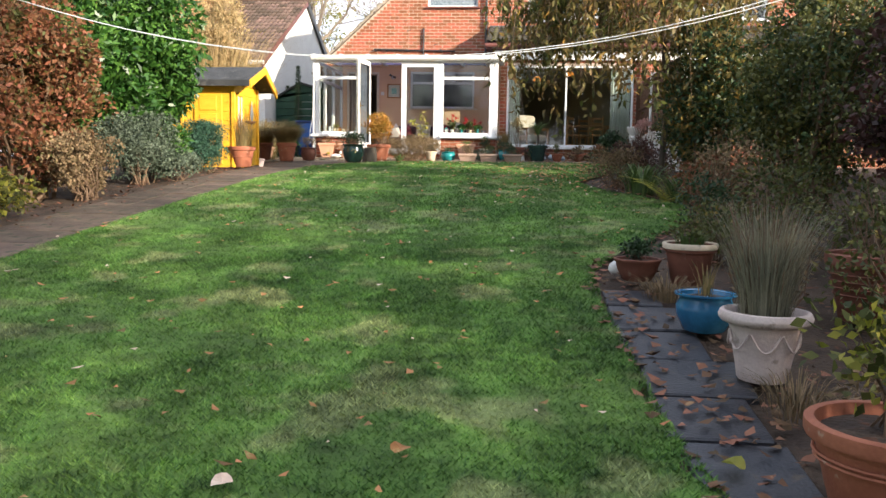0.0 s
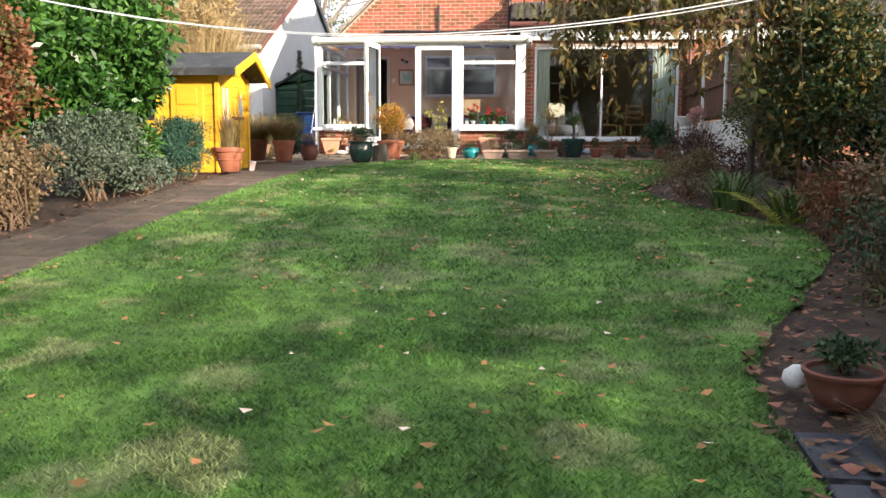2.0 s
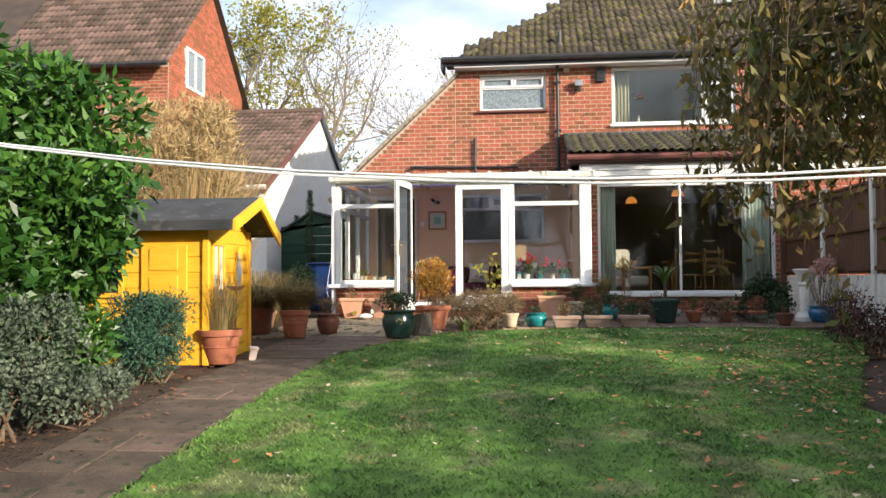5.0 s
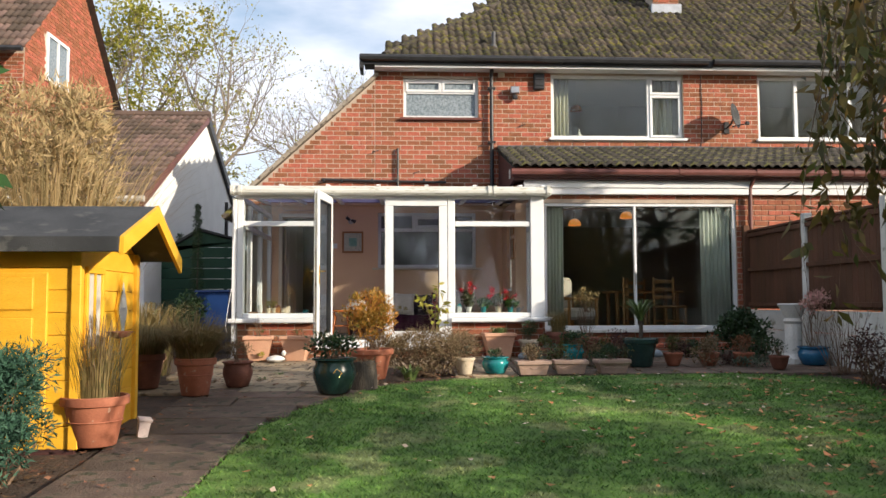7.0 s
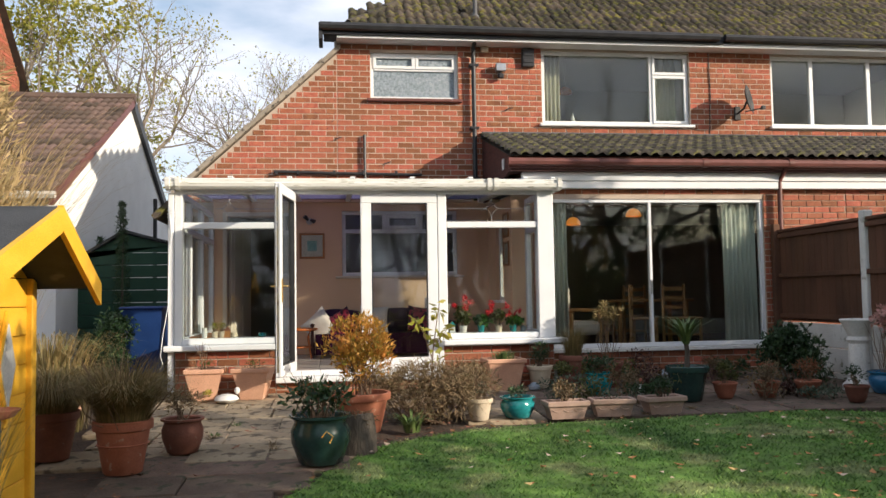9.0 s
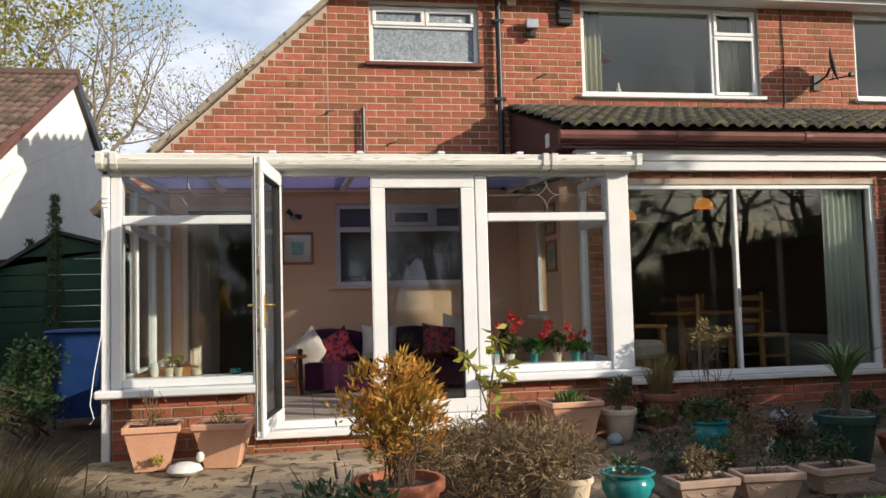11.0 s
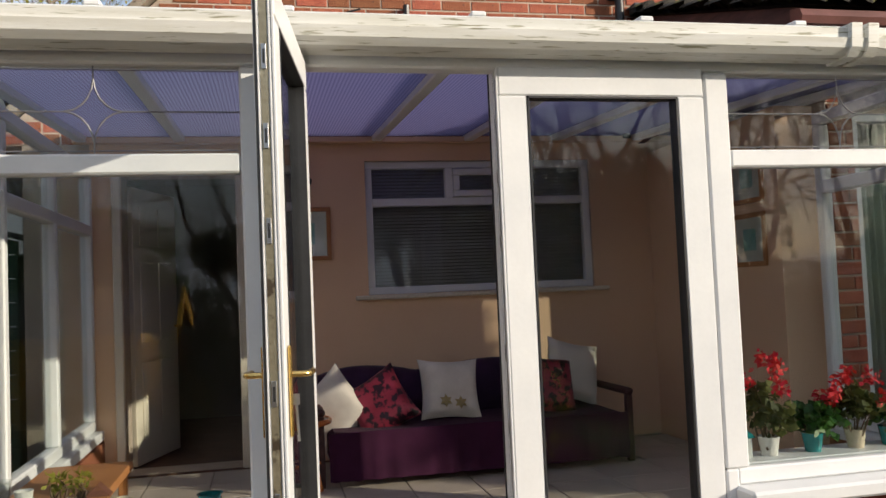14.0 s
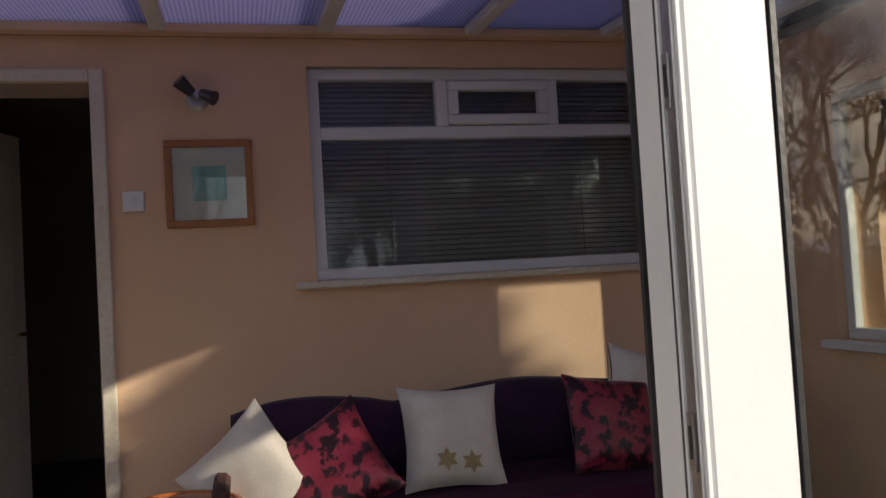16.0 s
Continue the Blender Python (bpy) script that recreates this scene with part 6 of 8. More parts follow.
# fence on the right, with a white base
FX = 2.88
fence = thing("fence", (FX, 18.6, 1.45), "brown wooden fence panels on a white concrete base", "fence")
for i in range(3):
    y1 = 21.3 - 1.92 * i
    y0 = y1 - 1.8
    part("post", Build().box(FX - 0.02, FX + 0.1, y0 - 0.115, y0 - 0.005, 1.3, 3.5, 0.012), M_CONC, fence, inplace=True)
    for k in range(3):
        part("base_panel", Build().box(FX + 0.01, FX + 0.06, y0, y1, 1.25 + 0.3 * k, 1.25 + 0.3 * k + 0.294, 0.008), M_CONC, fence, inplace=True)
    for k in range(13):
        part("board", Build().box(FX + 0.02, FX + 0.036 + 0.006 * (k % 2), y0 + 0.1385 * k, y0 + 0.1385 * k + 0.136, 2.16, 3.38, 0.003), M_FENCE, fence, inplace=True)
    for z in (2.2, 2.75, 3.3):
        part("rail", Build().box(FX - 0.02, FX + 0.018, y0, y1, z, z + 0.06, 0.004), M_FENCE, fence, inplace=True)
    part("capping", Build().box(FX - 0.01, FX + 0.06, y0, y1, 3.382, 3.42, 0.006), M_FENCE, fence, inplace=True)
gp = thing("gate_post", (2.86, 21.33, 1.5), "brown wooden post where the fence meets the house", "post")
part("post", Build().box(-0.05, 0.05, -0.03, 0.06, 0, 2.0, 0.008), M_FENCE, gp)
shrub("neighbour_shrub", (4.2, 19.5), (0.7, 1.0, 1.1), 3500, (0.06, 0.035), M_DARKLEAF, "green shrub showing over the fence", "shrub", 30, 0.3)

# washing lines over the lawn
for dz, dy, nm in ((0.0, 0.0, "a"), (0.05, 0.07, "b")):
    pts = []
    for i in range(25):
        f = i / 24
        x = -6.6 + 9.4 * f
        pts.append((x, 8.0 + dy * f ** 2, 2.345 + (dz + 0.005) * f ** 2 + 0.041 * (x + 1.3) ** 2))
    solo("washing_line", Build().tube(pts, 0.0038, 6), M_ROPE, "white plastic-coated washing line hanging across the garden", "washing line", "washing lines", smooth=60)
lp_ = thing("line_post", (-6.6, 8.0, gz(8.0)), "grey wooden washing line post in the hedge", "post")
part("post", Build().tube([(0, 0, 0), (0, 0, 2.75)], 0.045, 8), M_BARK, lp_)

# ---- potted plants ----
ROUND = {"flared": [(0.62, 0.0), (0.66, 0.02), (0.9, 0.8), (1.0, 0.82), (1.02, 0.86), (1.02, 0.98), (0.98, 1.0), (0.9, 0.99), (0.86, 0.86)],
         "bowl": [(0.5, 0.0), (0.62, 0.06), (0.86, 0.5), (0.94, 0.82), (1.0, 0.86), (1.02, 0.96), (0.98, 1.0), (0.9, 0.98), (0.86, 0.86)],
         "jar": [(0.6, 0.0), (0.72, 0.05), (0.96, 0.45), (0.98, 0.68), (0.86, 0.84), (0.88, 0.9), (1.02, 0.94), (1.02, 0.99), (0.95, 1.0), (0.84, 0.97), (0.8, 0.88)],
         "urn": [(0.52, 0.0), (0.56, 0.03), (0.6, 0.2), (0.76, 0.74), (0.8, 0.8), (0.96, 0.84), (1.02, 0.88), (1.03, 0.93), (0.98, 0.99), (0.9, 1.0), (0.82, 0.95), (0.76, 0.82)]}


def pot_round(t, kind, r, h, mat, ribs=()):
    prof = [(a * r, b * h) for a, b in ROUND[kind]]
    p = part("pot", Build().lathe(prof, 32), mat, t, smooth=45)
    for z, rr in ribs:
        ring = [(rr * r * math.cos(2 * math.pi * k / 24), rr * r * math.sin(2 * math.pi * k / 24), z * h) for k in range(25)]
        part("moulding", Build().tube(ring, 0.006, 5), mat, p)
    part("soil", Build().lathe([(0.84 * r, h * 0.84), (0.84 * r, h * 0.87), (0.4 * r, h * 0.9), (0.01, h * 0.91)], 20), M_SOIL, t)
    return p


def pot_square(t, w0, w1, d0, d1, h, mat, swag=False):
    p = part("pot", Build().frustum(w0, d0, w1, d1, 0, h - 0.045), mat, t)
    n = [(sx * (w1 + 0.04) / 2, sy * (d1 + 0.04) / 2) for sx, sy in ((-1, -1), (1, -1), (1, 1), (-1, 1))]
    b = Build().box(n[0][0], n[1][0], n[0][1], n[0][1] + 0.03, h - 0.05, h, 0.008).box(n[0][0], n[1][0], n[2][1] - 0.03, n[2][1], h - 0.05, h, 0.008)
    b.box(n[0][0], n[0][0] + 0.03, n[0][1] + 0.03, n[2][1] - 0.03, h - 0.049, h - 0.001, 0.006).box(n[1][0] - 0.03, n[1][0], n[0][1] + 0.03, n[2][1] - 0.03, h - 0.049, h - 0.001, 0.006)
    part("rim", b, mat, t)
    if swag:
        for k in (-1, 0, 1):
            part("swag", Build().tube([(k * w1 * 0.28 + w1 * 0.13 * math.cos(a), -d0 / 2 - (d1 - d0) * 0.32, h * 0.62 - 0.035 * math.sin(a)) for a in np.linspace(0, math.pi, 8)], 0.006, 5), mat, p)
    part("soil", Build().frustum(w1 - 0.02, d1 - 0.02, w1 - 0.02, d1 - 0.02, h - 0.043, h - 0.025), M_SOIL, t)
    return p


def sprig(t, n, r, h, z, leaf, mat, name="foliage", lumps=9, lr=None, stem=M_TWIG, hang=0.0, twigs=12, lean=(0, 0)):
    """Bushy growth above a pot's rim."""
    P, o, c = lumpy(n, (lean[0], lean[1], z + h * 0.55), (r, r, h * 0.55), lumps, lr or r * 0.45, z - 0.02)
    b = Build()
    for i in range(twigs):
        e = c[i % len(c)]
        b.tube([(rng.uniform(-0.25, 0.25) * r, rng.uniform(-0.25, 0.25) * r, z - 0.03), ((e[0]) * 0.5 + rng.normal() * 0.02, e[1] * 0.5 + rng.normal() * 0.02, z + (e[2] - z) * 0.6), tuple(e)], [0.006, 0.004, 0.002], 4)
    part("branchwork", b, stem, t)
    part(name, leaf_mesh(name, P, *leaf, out=o, hang=hang), mat, t)


def twigs_only(t, n, r, h, z, mat=M_TWIG, kink=0.05):
    b = Build()
    for i in range(n):
        a, f = rng.uniform(0, 6.283), rng.uniform(0.2, 1)
        p0 = (0.3 * r * math.cos(a) * f, 0.3 * r * math.sin(a) * f, z - 0.03)
        p2 = (r * math.cos(a) * f, r * math.sin(a) * f, z + h * rng.uniform(0.55, 1.05))
        p1 = [(p0[k] + p2[k]) / 2 + rng.normal() * kink for k in range(3)]
        b.tube([p0, p1, p2], [0.005, 0.0035, 0.0015], 4)
    tagged(part("branchwork", b, mat, t), kind="stuff")


def potted(name, x, y, label, group=""):
    return thing(name, pose(x, y, gz(y) + 0.008, 0, 0, random.uniform(0, 20)), label, "potted plant", group)


# beside the path
t = potted("potted_reeds", -4.95, 14.42, "tall dry reeds in a large terracotta pot")
pot_round(t, "flared", 0.235, 0.36, M_TERRA, ((0.5, 0.83),))
part("reed_clump", blade_tuft(380, 0.17, 0.72, 0.006, 0.34, 0.2, 0.3), M_SEDGE, t)
twigs_only(t, 60, 0.2, 0.6, 0.32, M_TWIG, 0.03)
t = potted("potted_grass", -4.76, 16.6, "arching tan sedge in a terracotta pot")
pot_round(t, "flared", 0.2, 0.37, M_TERRA, ((0.55, 0.86),))
part("blade_clump", blade_tuft(2000, 0.17, 0.62, 0.005, 0.95, 0.5, 0.32), M_SEDGE, t)
part("upright_blades", blade_tuft(700, 0.16, 0.62, 0.005, 0.62, 0.25, 0.32), M_SEDGE, t)
twigs_only(t, 50, 0.42, 0.5, 0.34, M_TWIG, 0.06)
t = potted("potted_grass", -5.4, 17.1, "arching tan sedge in a dark pot")
pot_round(t, "flared", 0.2, 0.36, M_TERRADARK)
part("blade_clump", blade_tuft(1500, 0.17, 0.78, 0.006, 0.95, 0.72, 0.3), M_SEDGE, t)
t = potted("potted_heather", -4.45, 17.15, "small heather in a weathered terracotta pot")
pot_round(t, "jar", 0.16, 0.27, M_TERRADARK)
sprig(t, 500, 0.19, 0.22, 0.25, (0.05, 0.008), M_HEATHER, hang=-0.2)
t = potted("empty_pot", -5.6, 17.95, "pink terracotta pot half hidden by grass")
pot_round(t, "flared", 0.17, 0.25, M_PEACHPOT)
t = thing("stone_planter_foot", pose(-4.7, 14.72, gz(14.7), 4, 8, 25), "small pale square garden ornament", "ornament")
part("body", Build().frustum(0.07, 0.07, 0.085, 0.085, 0, 0.12), M_URN, t)
part("cap", Build().box(-0.052, 0.052, -0.052, 0.052, 0.12, 0.145, 0.006), M_URN, t)
# by the conservatory
for x, y, w, lean in ((-4.69, 19.88, 0.3, 0), (-4.16, 19.86, 0.3, 0)):
    t = thing("square_planter", pose(x, y, gz(y) + 0.006, 0, 0, 4 if x < -4.5 else -9), "peach tapered square planter with thin weeds", "planter", "peach planters")
    pot_square(t, 0.24, 0.38, 0.22, 0.34, 0.34, M_PEACHPOT)
    twigs_only(t, 9, 0.12, 0.3 if x < -4.5 else 0.1, 0.32)
    sprig(t, 90, 0.14, 0.07, 0.32, (0.03, 0.012), M_OLIVELEAF, twigs=3)
    if x < -4.5:
        sprig(t, 40, 0.06, 0.08, 0.03, (0.03, 0.02), M_YELLOWLEAF, "yellow_flowers", 4, twigs=3, lean=(0.05, -0.2))
duck = thing("stone_duck", pose(-4.42, 19.6, gz(19.6), 0, 0, 10), "grey stone duck ornament lying on the patio", "ornament")
part("body", Build().lathe([(0.02, 0.0), (0.09, 0.01), (0.13, 0.04), (0.11, 0.075), (0.05, 0.095), (0.005, 0.1)], 18).lathe([(0.012, 0.09), (0.028, 0.11), (0.03, 0.135), (0.018, 0.16), (0.004, 0.165)], 12, (0.11, 0, 0)), M_STONE, duck, smooth=60)
t = potted("potted_shrub", -3.39, 16.62, "small evergreen in a dark green glazed pot")
pot_round(t, "jar", 0.22, 0.36, M_GREENPOT)
part("motif", Build().tube([(-0.05, -0.208, 0.22), (-0.02, -0.216, 0.26), (0.03, -0.216, 0.22), (0.0, -0.22, 0.18)], 0.006, 5), M_BRASS, t)
sprig(t, 380, 0.26, 0.26, 0.34, (0.06, 0.028), M_DARKLEAF)
twigs_only(t, 22, 0.3, 0.34, 0.34)
t = potted("potted_orange_shrub", -3.06, 17.7, "bright orange-yellow shrub in a terracotta pot")
pot_round(t, "flared", 0.25, 0.34, M_TERRA)
sprig(t, 2900, 0.33, 0.66, 0.33, (0.055, 0.015), M_ORANGELEAF, lumps=26, lr=0.13, hang=-0.55, twigs=26)
t = thing("tree_stump", (-3.12, 16.98, gz(17) - 0.02), "weathered grey log stump by the green pot", "stump")
part("stump", Build().tube([(0, 0, 0), (0.01, 0.01, 0.2), (0.0, 0.02, 0.3)], [0.16, 0.14, 0.13], 11), M_BARK, t, smooth=50)
sprig(t, 260, 0.17, 0.2, 0.12, (0.06, 0.01), M_HEATHER, hang=0.3, twigs=8)
t = shrub("broom_bush", (-2.42, 18.25), (0.78, 0.55, 0.31), 9000, (0.075, 0.008), M_HEATHER, "wiry brown and green broom bush on the patio's edge", "shrub", 34, 0.2, stems=40, hang=0.1)
tall_grass("strap_plant", (-2.62, 17.75), 60, 0.07, 0.3, 0.022, 0.8, M_GREENBLADE, "clump of pale green strap leaves", 0.5)
leafy = thing("leafy_stem", (-2.35, 18.75, gz(18.75)), "tall green leafy stem in front of the closed door", "plant")
lb = Build().tube([(0, 0, 0), (0.05, 0.02, 0.6), (0.12, 0.0, 1.08)], [0.01, 0.008, 0.003], 6).tube([(0.04, 0.02, 0.5), (-0.06, 0, 0.8), (-0.16, -0.02, 0.92)], [0.007, 0.005, 0.002], 5).tube([(0.05, 0.02, 0.62), (0.2, -0.02, 0.8)], [0.006, 0.002], 5)
part("stem", lb, M_TWIG, leafy)
LP = np.array([(0.05 + 0.07 * f + rng.normal() * 0.03, 0.02 + rng.normal() * 0.03, 0.45 + 0.65 * f) for f in rng.uniform(0, 1, 34)] + [(-0.04 - 0.12 * f, 0, 0.75 + 0.17 * f) for f in rng.uniform(0, 1, 16)] + [(0.08 + 0.13 * f, 0, 0.66 + 0.14 * f) for f in rng.uniform(0, 1, 12)])
part("leaf_rosette", leaf_mesh("leaves", LP, 0.11, 0.05, flat=0.4), M_YELLOWLEAF, leafy)
t = potted("potted_shrub", -1.97, 18.05, "twiggy little shrub in a small cream pot")
pot_round(t, "flared", 0.125, 0.2, M_CREAMPOT)
twigs_only(t, 14, 0.16, 0.26, 0.19)
sprig(t, 70, 0.13, 0.16, 0.18, (0.035, 0.016), M_GREYLEAF, twigs=4)
t = potted("turquoise_pot", -1.6, 18.1, "low turquoise glazed pot with a small green plant")
pot_round(t, "jar", 0.165, 0.2, M_TEALPOT)
sprig(t, 160, 0.12, 0.07, 0.18, (0.035, 0.014), M_DARKLEAF, twigs=4)
for k, (x, y, n, m) in enumerate(((-1.17, 18.0, 400, M_HEATHER), (-0.71, 18.04, 60, M_GREYLEAF), (-0.2, 18.08, 380, M_DARKLEAF))):
    t = thing("trough_planter", pose(x, y, gz(y) + 0.006, 0, 0, (3, -4, 6)[k]), ("pale pink trough planter with swag relief and dry heather", "pale pink trough planter with bare soil and seedlings", "pale pink trough planter with swag relief and dark greenery")[k], "planter", "trough planters")
    pot_square(t, 0.3, 0.37, 0.14, 0.19, 0.165, M_PINKPOT, True)
    sprig(t, n, 0.15, 0.05 if k == 1 else 0.2, 0.14, (0.035, 0.014), m, twigs=12, lr=0.07)
t = potted("potted_yucca", 0.34, 18.72, "spiky green yucca in a dark green pot")
pot_round(t, "flared", 0.22, 0.36, M_GREENPOT)
part("trunk", Build().tube([(0, 0, 0.3), (0.01, 0, 0.5), (0, 0.01, 0.62)], [0.03, 0.026, 0.024], 8), M_BARK, t)
part("leaf_rosette", blade_tuft(90, 0.03, 0.42, 0.024, 1.1, 0.35, 0.58), M_GREENBLADE, t)
for x, y, r, n, m in ((0.78, 18.78, 0.125, 150, M_OLIVELEAF), (1.24, 18.76, 0.135, 160, M_HEATHER), (1.69, 18.74, 0.135, 160, M_REDLEAF), (1.95, 18.3, 0.12, 90, M_DARKLEAF)):
    t = potted("bowl_planter", x, y, "terracotta bowl with small autumn plants", "terracotta bowls")
    pot_round(t, "bowl", r, 0.17, M_TERRA if x < 1.7 else M_TERRADARK)
    sprig(t, 2 * n, r * 1.2, 0.22, 0.15, (0.035, 0.014), m)
t = thing("square_planter", pose(-1.34, 19.98, gz(20) + 0.006, 0, 0, 3), "large peach square planter with spring bulb leaves", "planter", "peach planters")
pot_square(t, 0.28, 0.42, 0.26, 0.36, 0.36, M_PEACHPOT)
part("leaf_rosette", blade_tuft(110, 0.13, 0.16, 0.012, 0.5, 0.3, 0.33), M_GREENBLADE, t)
t = potted("potted_shrub", -0.9, 20.0, "dark green herb in a cream round pot")
pot_round(t, "flared", 0.15, 0.26, M_CREAMPOT)
sprig(t, 420, 0.15, 0.26, 0.25, (0.05, 0.01), M_DARKLEAF, hang=-0.3)
t = potted("potted_grass", -0.45, 20.15, "feathery dry grass in a tall pot")
pot_round(t, "flared", 0.17, 0.36, M_TERRADARK)
part("blade_clump", blade_tuft(420, 0.1, 0.55, 0.005, 0.5, 0.4, 0.33), M_SEDGE, t)
t = potted("potted_shrub", -0.1, 19.9, "leggy yellowing shrub in a dark pot")
pot_round(t, "flared", 0.17, 0.3, M_TERRADARK)
twigs_only(t, 14, 0.22, 0.6, 0.28)
sprig(t, 330, 0.2, 0.3, 0.68, (0.05, 0.016), M_SEDGE, twigs=12, lr=0.08)
t = potted("turquoise_pot", -0.4, 19.35, "turquoise glazed pot with low greenery")
pot_round(t, "jar", 0.15, 0.24, M_TEALPOT)
sprig(t, 300, 0.2, 0.18, 0.22, (0.04, 0.02), M_DARKLEAF)
t = potted("potted_shrub", -0.72, 19.5, "low green plant in a terracotta pot")
pot_round(t, "flared", 0.12, 0.18, M_TERRADARK)
sprig(t, 260, 0.17, 0.16, 0.17, (0.04, 0.02), M_OLIVELEAF)
gn = thing("garden_ornament", (0.02, 19.2, gz(19.2)), "small white and red garden ornament", "ornament")
part("body", Build().lathe([(0.04, 0), (0.045, 0.04), (0.03, 0.09), (0.012, 0.12)], 12), M_STONE, gn, smooth=60)
part("head", Build().lathe([(0.002, 0.12), (0.025, 0.135), (0.028, 0.16), (0.012, 0.185), (0.002, 0.19)], 12), M_TERRA, gn, smooth=60)
for x, y, s in ((0.5, 20.1, 0.09), (0.72, 20.2, 0.11), (-1.02, 19.8, 0.07), (0.95, 20.0, 0.08)):
    st = Build().lathe([(0.3 * s, 0), (s, 0.3 * s), (0.95 * s, 0.9 * s), (0.5 * s, 1.3 * s), (0.02, 1.4 * s)], 9)
    solo("stone", st, surf("blue_grey_stone", (0.2, 0.24, 0.27), (0.3, 0.33, 0.36), 0.85, 9, 60, 0.4), "blue-grey rounded stone against the wall", "stone", "stones by the wall", at=pose(x, y, gz(y), 0, 0, 40 * x), smooth=70)
shrub("patio_shrub", (2.1, 19.7), (0.45, 0.5, 0.36), 2600, (0.06, 0.034), M_DARKLEAF, "dark evergreen shrub at the patio's corner", "shrub", 26, 0.18)
shrub("creeping_plants", (-0.2, 20.75), (0.9, 0.35, 0.12), 1800, (0.04, 0.02), M_DARKLEAF, "low creeping plants under the sliding window", "plants", 30, 0.09, stems=12)
col = thing("stone_column", Matrix.Translation((2.5, 19.05, gz(19.05))) @ Matrix.Scale(1.3, 4), "white fluted stone garden column", "ornament")
part("base", Build().lathe([(0.14, 0), (0.14, 0.05), (0.11, 0.08), (0.1, 0.1)], 20), M_STONE, col, smooth=40)
part("shaft", Build().lathe([(0.09, 0.1), (0.085, 0.38), (0.08, 0.4)], 12), M_STONE, col)
part("bowl", Build().lathe([(0.08, 0.4), (0.1, 0.43), (0.08, 0.46), (0.12, 0.55), (0.15, 0.6), (0.14, 0.61), (0.05, 0.56)], 20), M_STONE, col, smooth=40)
t = potted("potted_hydrangea", 2.62, 18.75, "faded pink hydrangea on bare stems in a blue pot")
pot_round(t, "jar", 0.2, 0.24, M_BLUEPOT)
twigs_only(t, 16, 0.22, 0.75, 0.22, M_TWIG, 0.03)
sprig(t, 420, 0.24, 0.34, 0.62, (0.045, 0.035), M_PINKPETAL, "flower_heads", 8, 0.1, twigs=8)
tw = thing("bare_shrub", (2.55, 17.9, gz(17.9)), "bare twiggy shrub before the white wall", "shrub")
twigs_only(tw, 34, 0.5, 0.95, 0.03, M_TWIG, 0.07)
for k in range(30):
    cx_, cy_ = rng.uniform(-1.3, 2.5), rng.uniform(18.35, 20.9)
    m_ = (M_DARKLEAF, M_HEATHER, M_OLIVELEAF, M_PURPLELEAF, M_GREYLEAF)[k % 5]
    shrub("patio_plant", (cx_, cy_), (0.17 + 0.08 * (k % 3), 0.17, 0.08 + 0.05 * (k % 4)), 320, (0.04, 0.018), m_, "low straggling plant among the patio pots", "plant", 9, 0.08, stems=9)
# beside the slate
t = potted("stone_urn", 1.15, 3.95, "large pale pink urn with swags and grey grass")
up_ = pot_round(t, "urn", 0.205, 0.33, M_URN)
for k in range(7):
    a0 = 2 * math.pi * k / 7
    part("swag", Build().tube([(0.158 * math.cos(a0 + 0.42 * f), 0.158 * math.sin(a0 + 0.42 * f), 0.235 - 0.08 * math.sin(math.pi * (f + 1) / 2)) for f in np.linspace(-1, 1, 9)], 0.006, 5), M_URN, up_)
part("blade_clump", blade_tuft(620, 0.12, 0.66, 0.0042, 0.42, 0.15, 0.26), M_GREYBLADE, t)
twigs_only(t, 40, 0.2, 0.6, 0.27, M_TWIG, 0.03)
t = potted("blue_pot", 1.04, 4.7, "low blue glazed bowl with a few dry stems")
pot_round(t, "jar", 0.165, 0.22, M_BLUEPOT)
part("blade_clump", blade_tuft(16, 0.04, 0.26, 0.01, 0.4, 0.2, 0.2), M_SEDGE, t)
t = potted("cream_rimmed_pot", 1.16, 5.78, "brown pot with a cream rim and green shoots")
pot_round(t, "flared", 0.175, 0.28, M_TERRADARK)
part("rim", Build().lathe([(0.17, 0.242), (0.184, 0.25), (0.188, 0.275), (0.18, 0.288), (0.162, 0.285), (0.158, 0.25)], 30, cap=False), M_CREAMPOT, t, smooth=50)
part("blade_clump", blade_tuft(60, 0.1, 0.17, 0.014, 0.7, 0.3, 0.26), M_GREENBLADE, t)
sprig(t, 160, 0.15, 0.12, 0.26, (0.04, 0.018), M_OLIVELEAF)
t = potted("dark_bowl", 0.82, 5.84, "dark terracotta bowl of low green plants")
pot_round(t, "bowl", 0.16, 0.16, M_TERRADARK)
sprig(t, 420, 0.15, 0.12, 0.15, (0.035, 0.02), M_DARKLEAF)
t = potted("terracotta_bowl", 1.2, 2.68, "wide terracotta pot of straggling plants")
pot_round(t, "flared", 0.265, 0.31, M_TERRA, ((0.6, 0.88), (0.66, 0.9)))
sprig(t, 320, 0.3, 0.4, 0.3, (0.05, 0.03), M_OLIVELEAF, lumps=16)
sprig(t, 160, 0.28, 0.4, 0.3, (0.045, 0.03), M_YELLOWLEAF, "yellow_leaves", 10)
t = potted("terracotta_pot", 2.05, 5.0, "ribbed terracotta pot among the border plants")
pot_round(t, "flared", 0.26, 0.4, M_TERRADARK, ((0.4, 0.8), (0.5, 0.84), (0.6, 0.88), (0.7, 0.92)))
twigs_only(t, 24, 0.3, 0.5, 0.36)
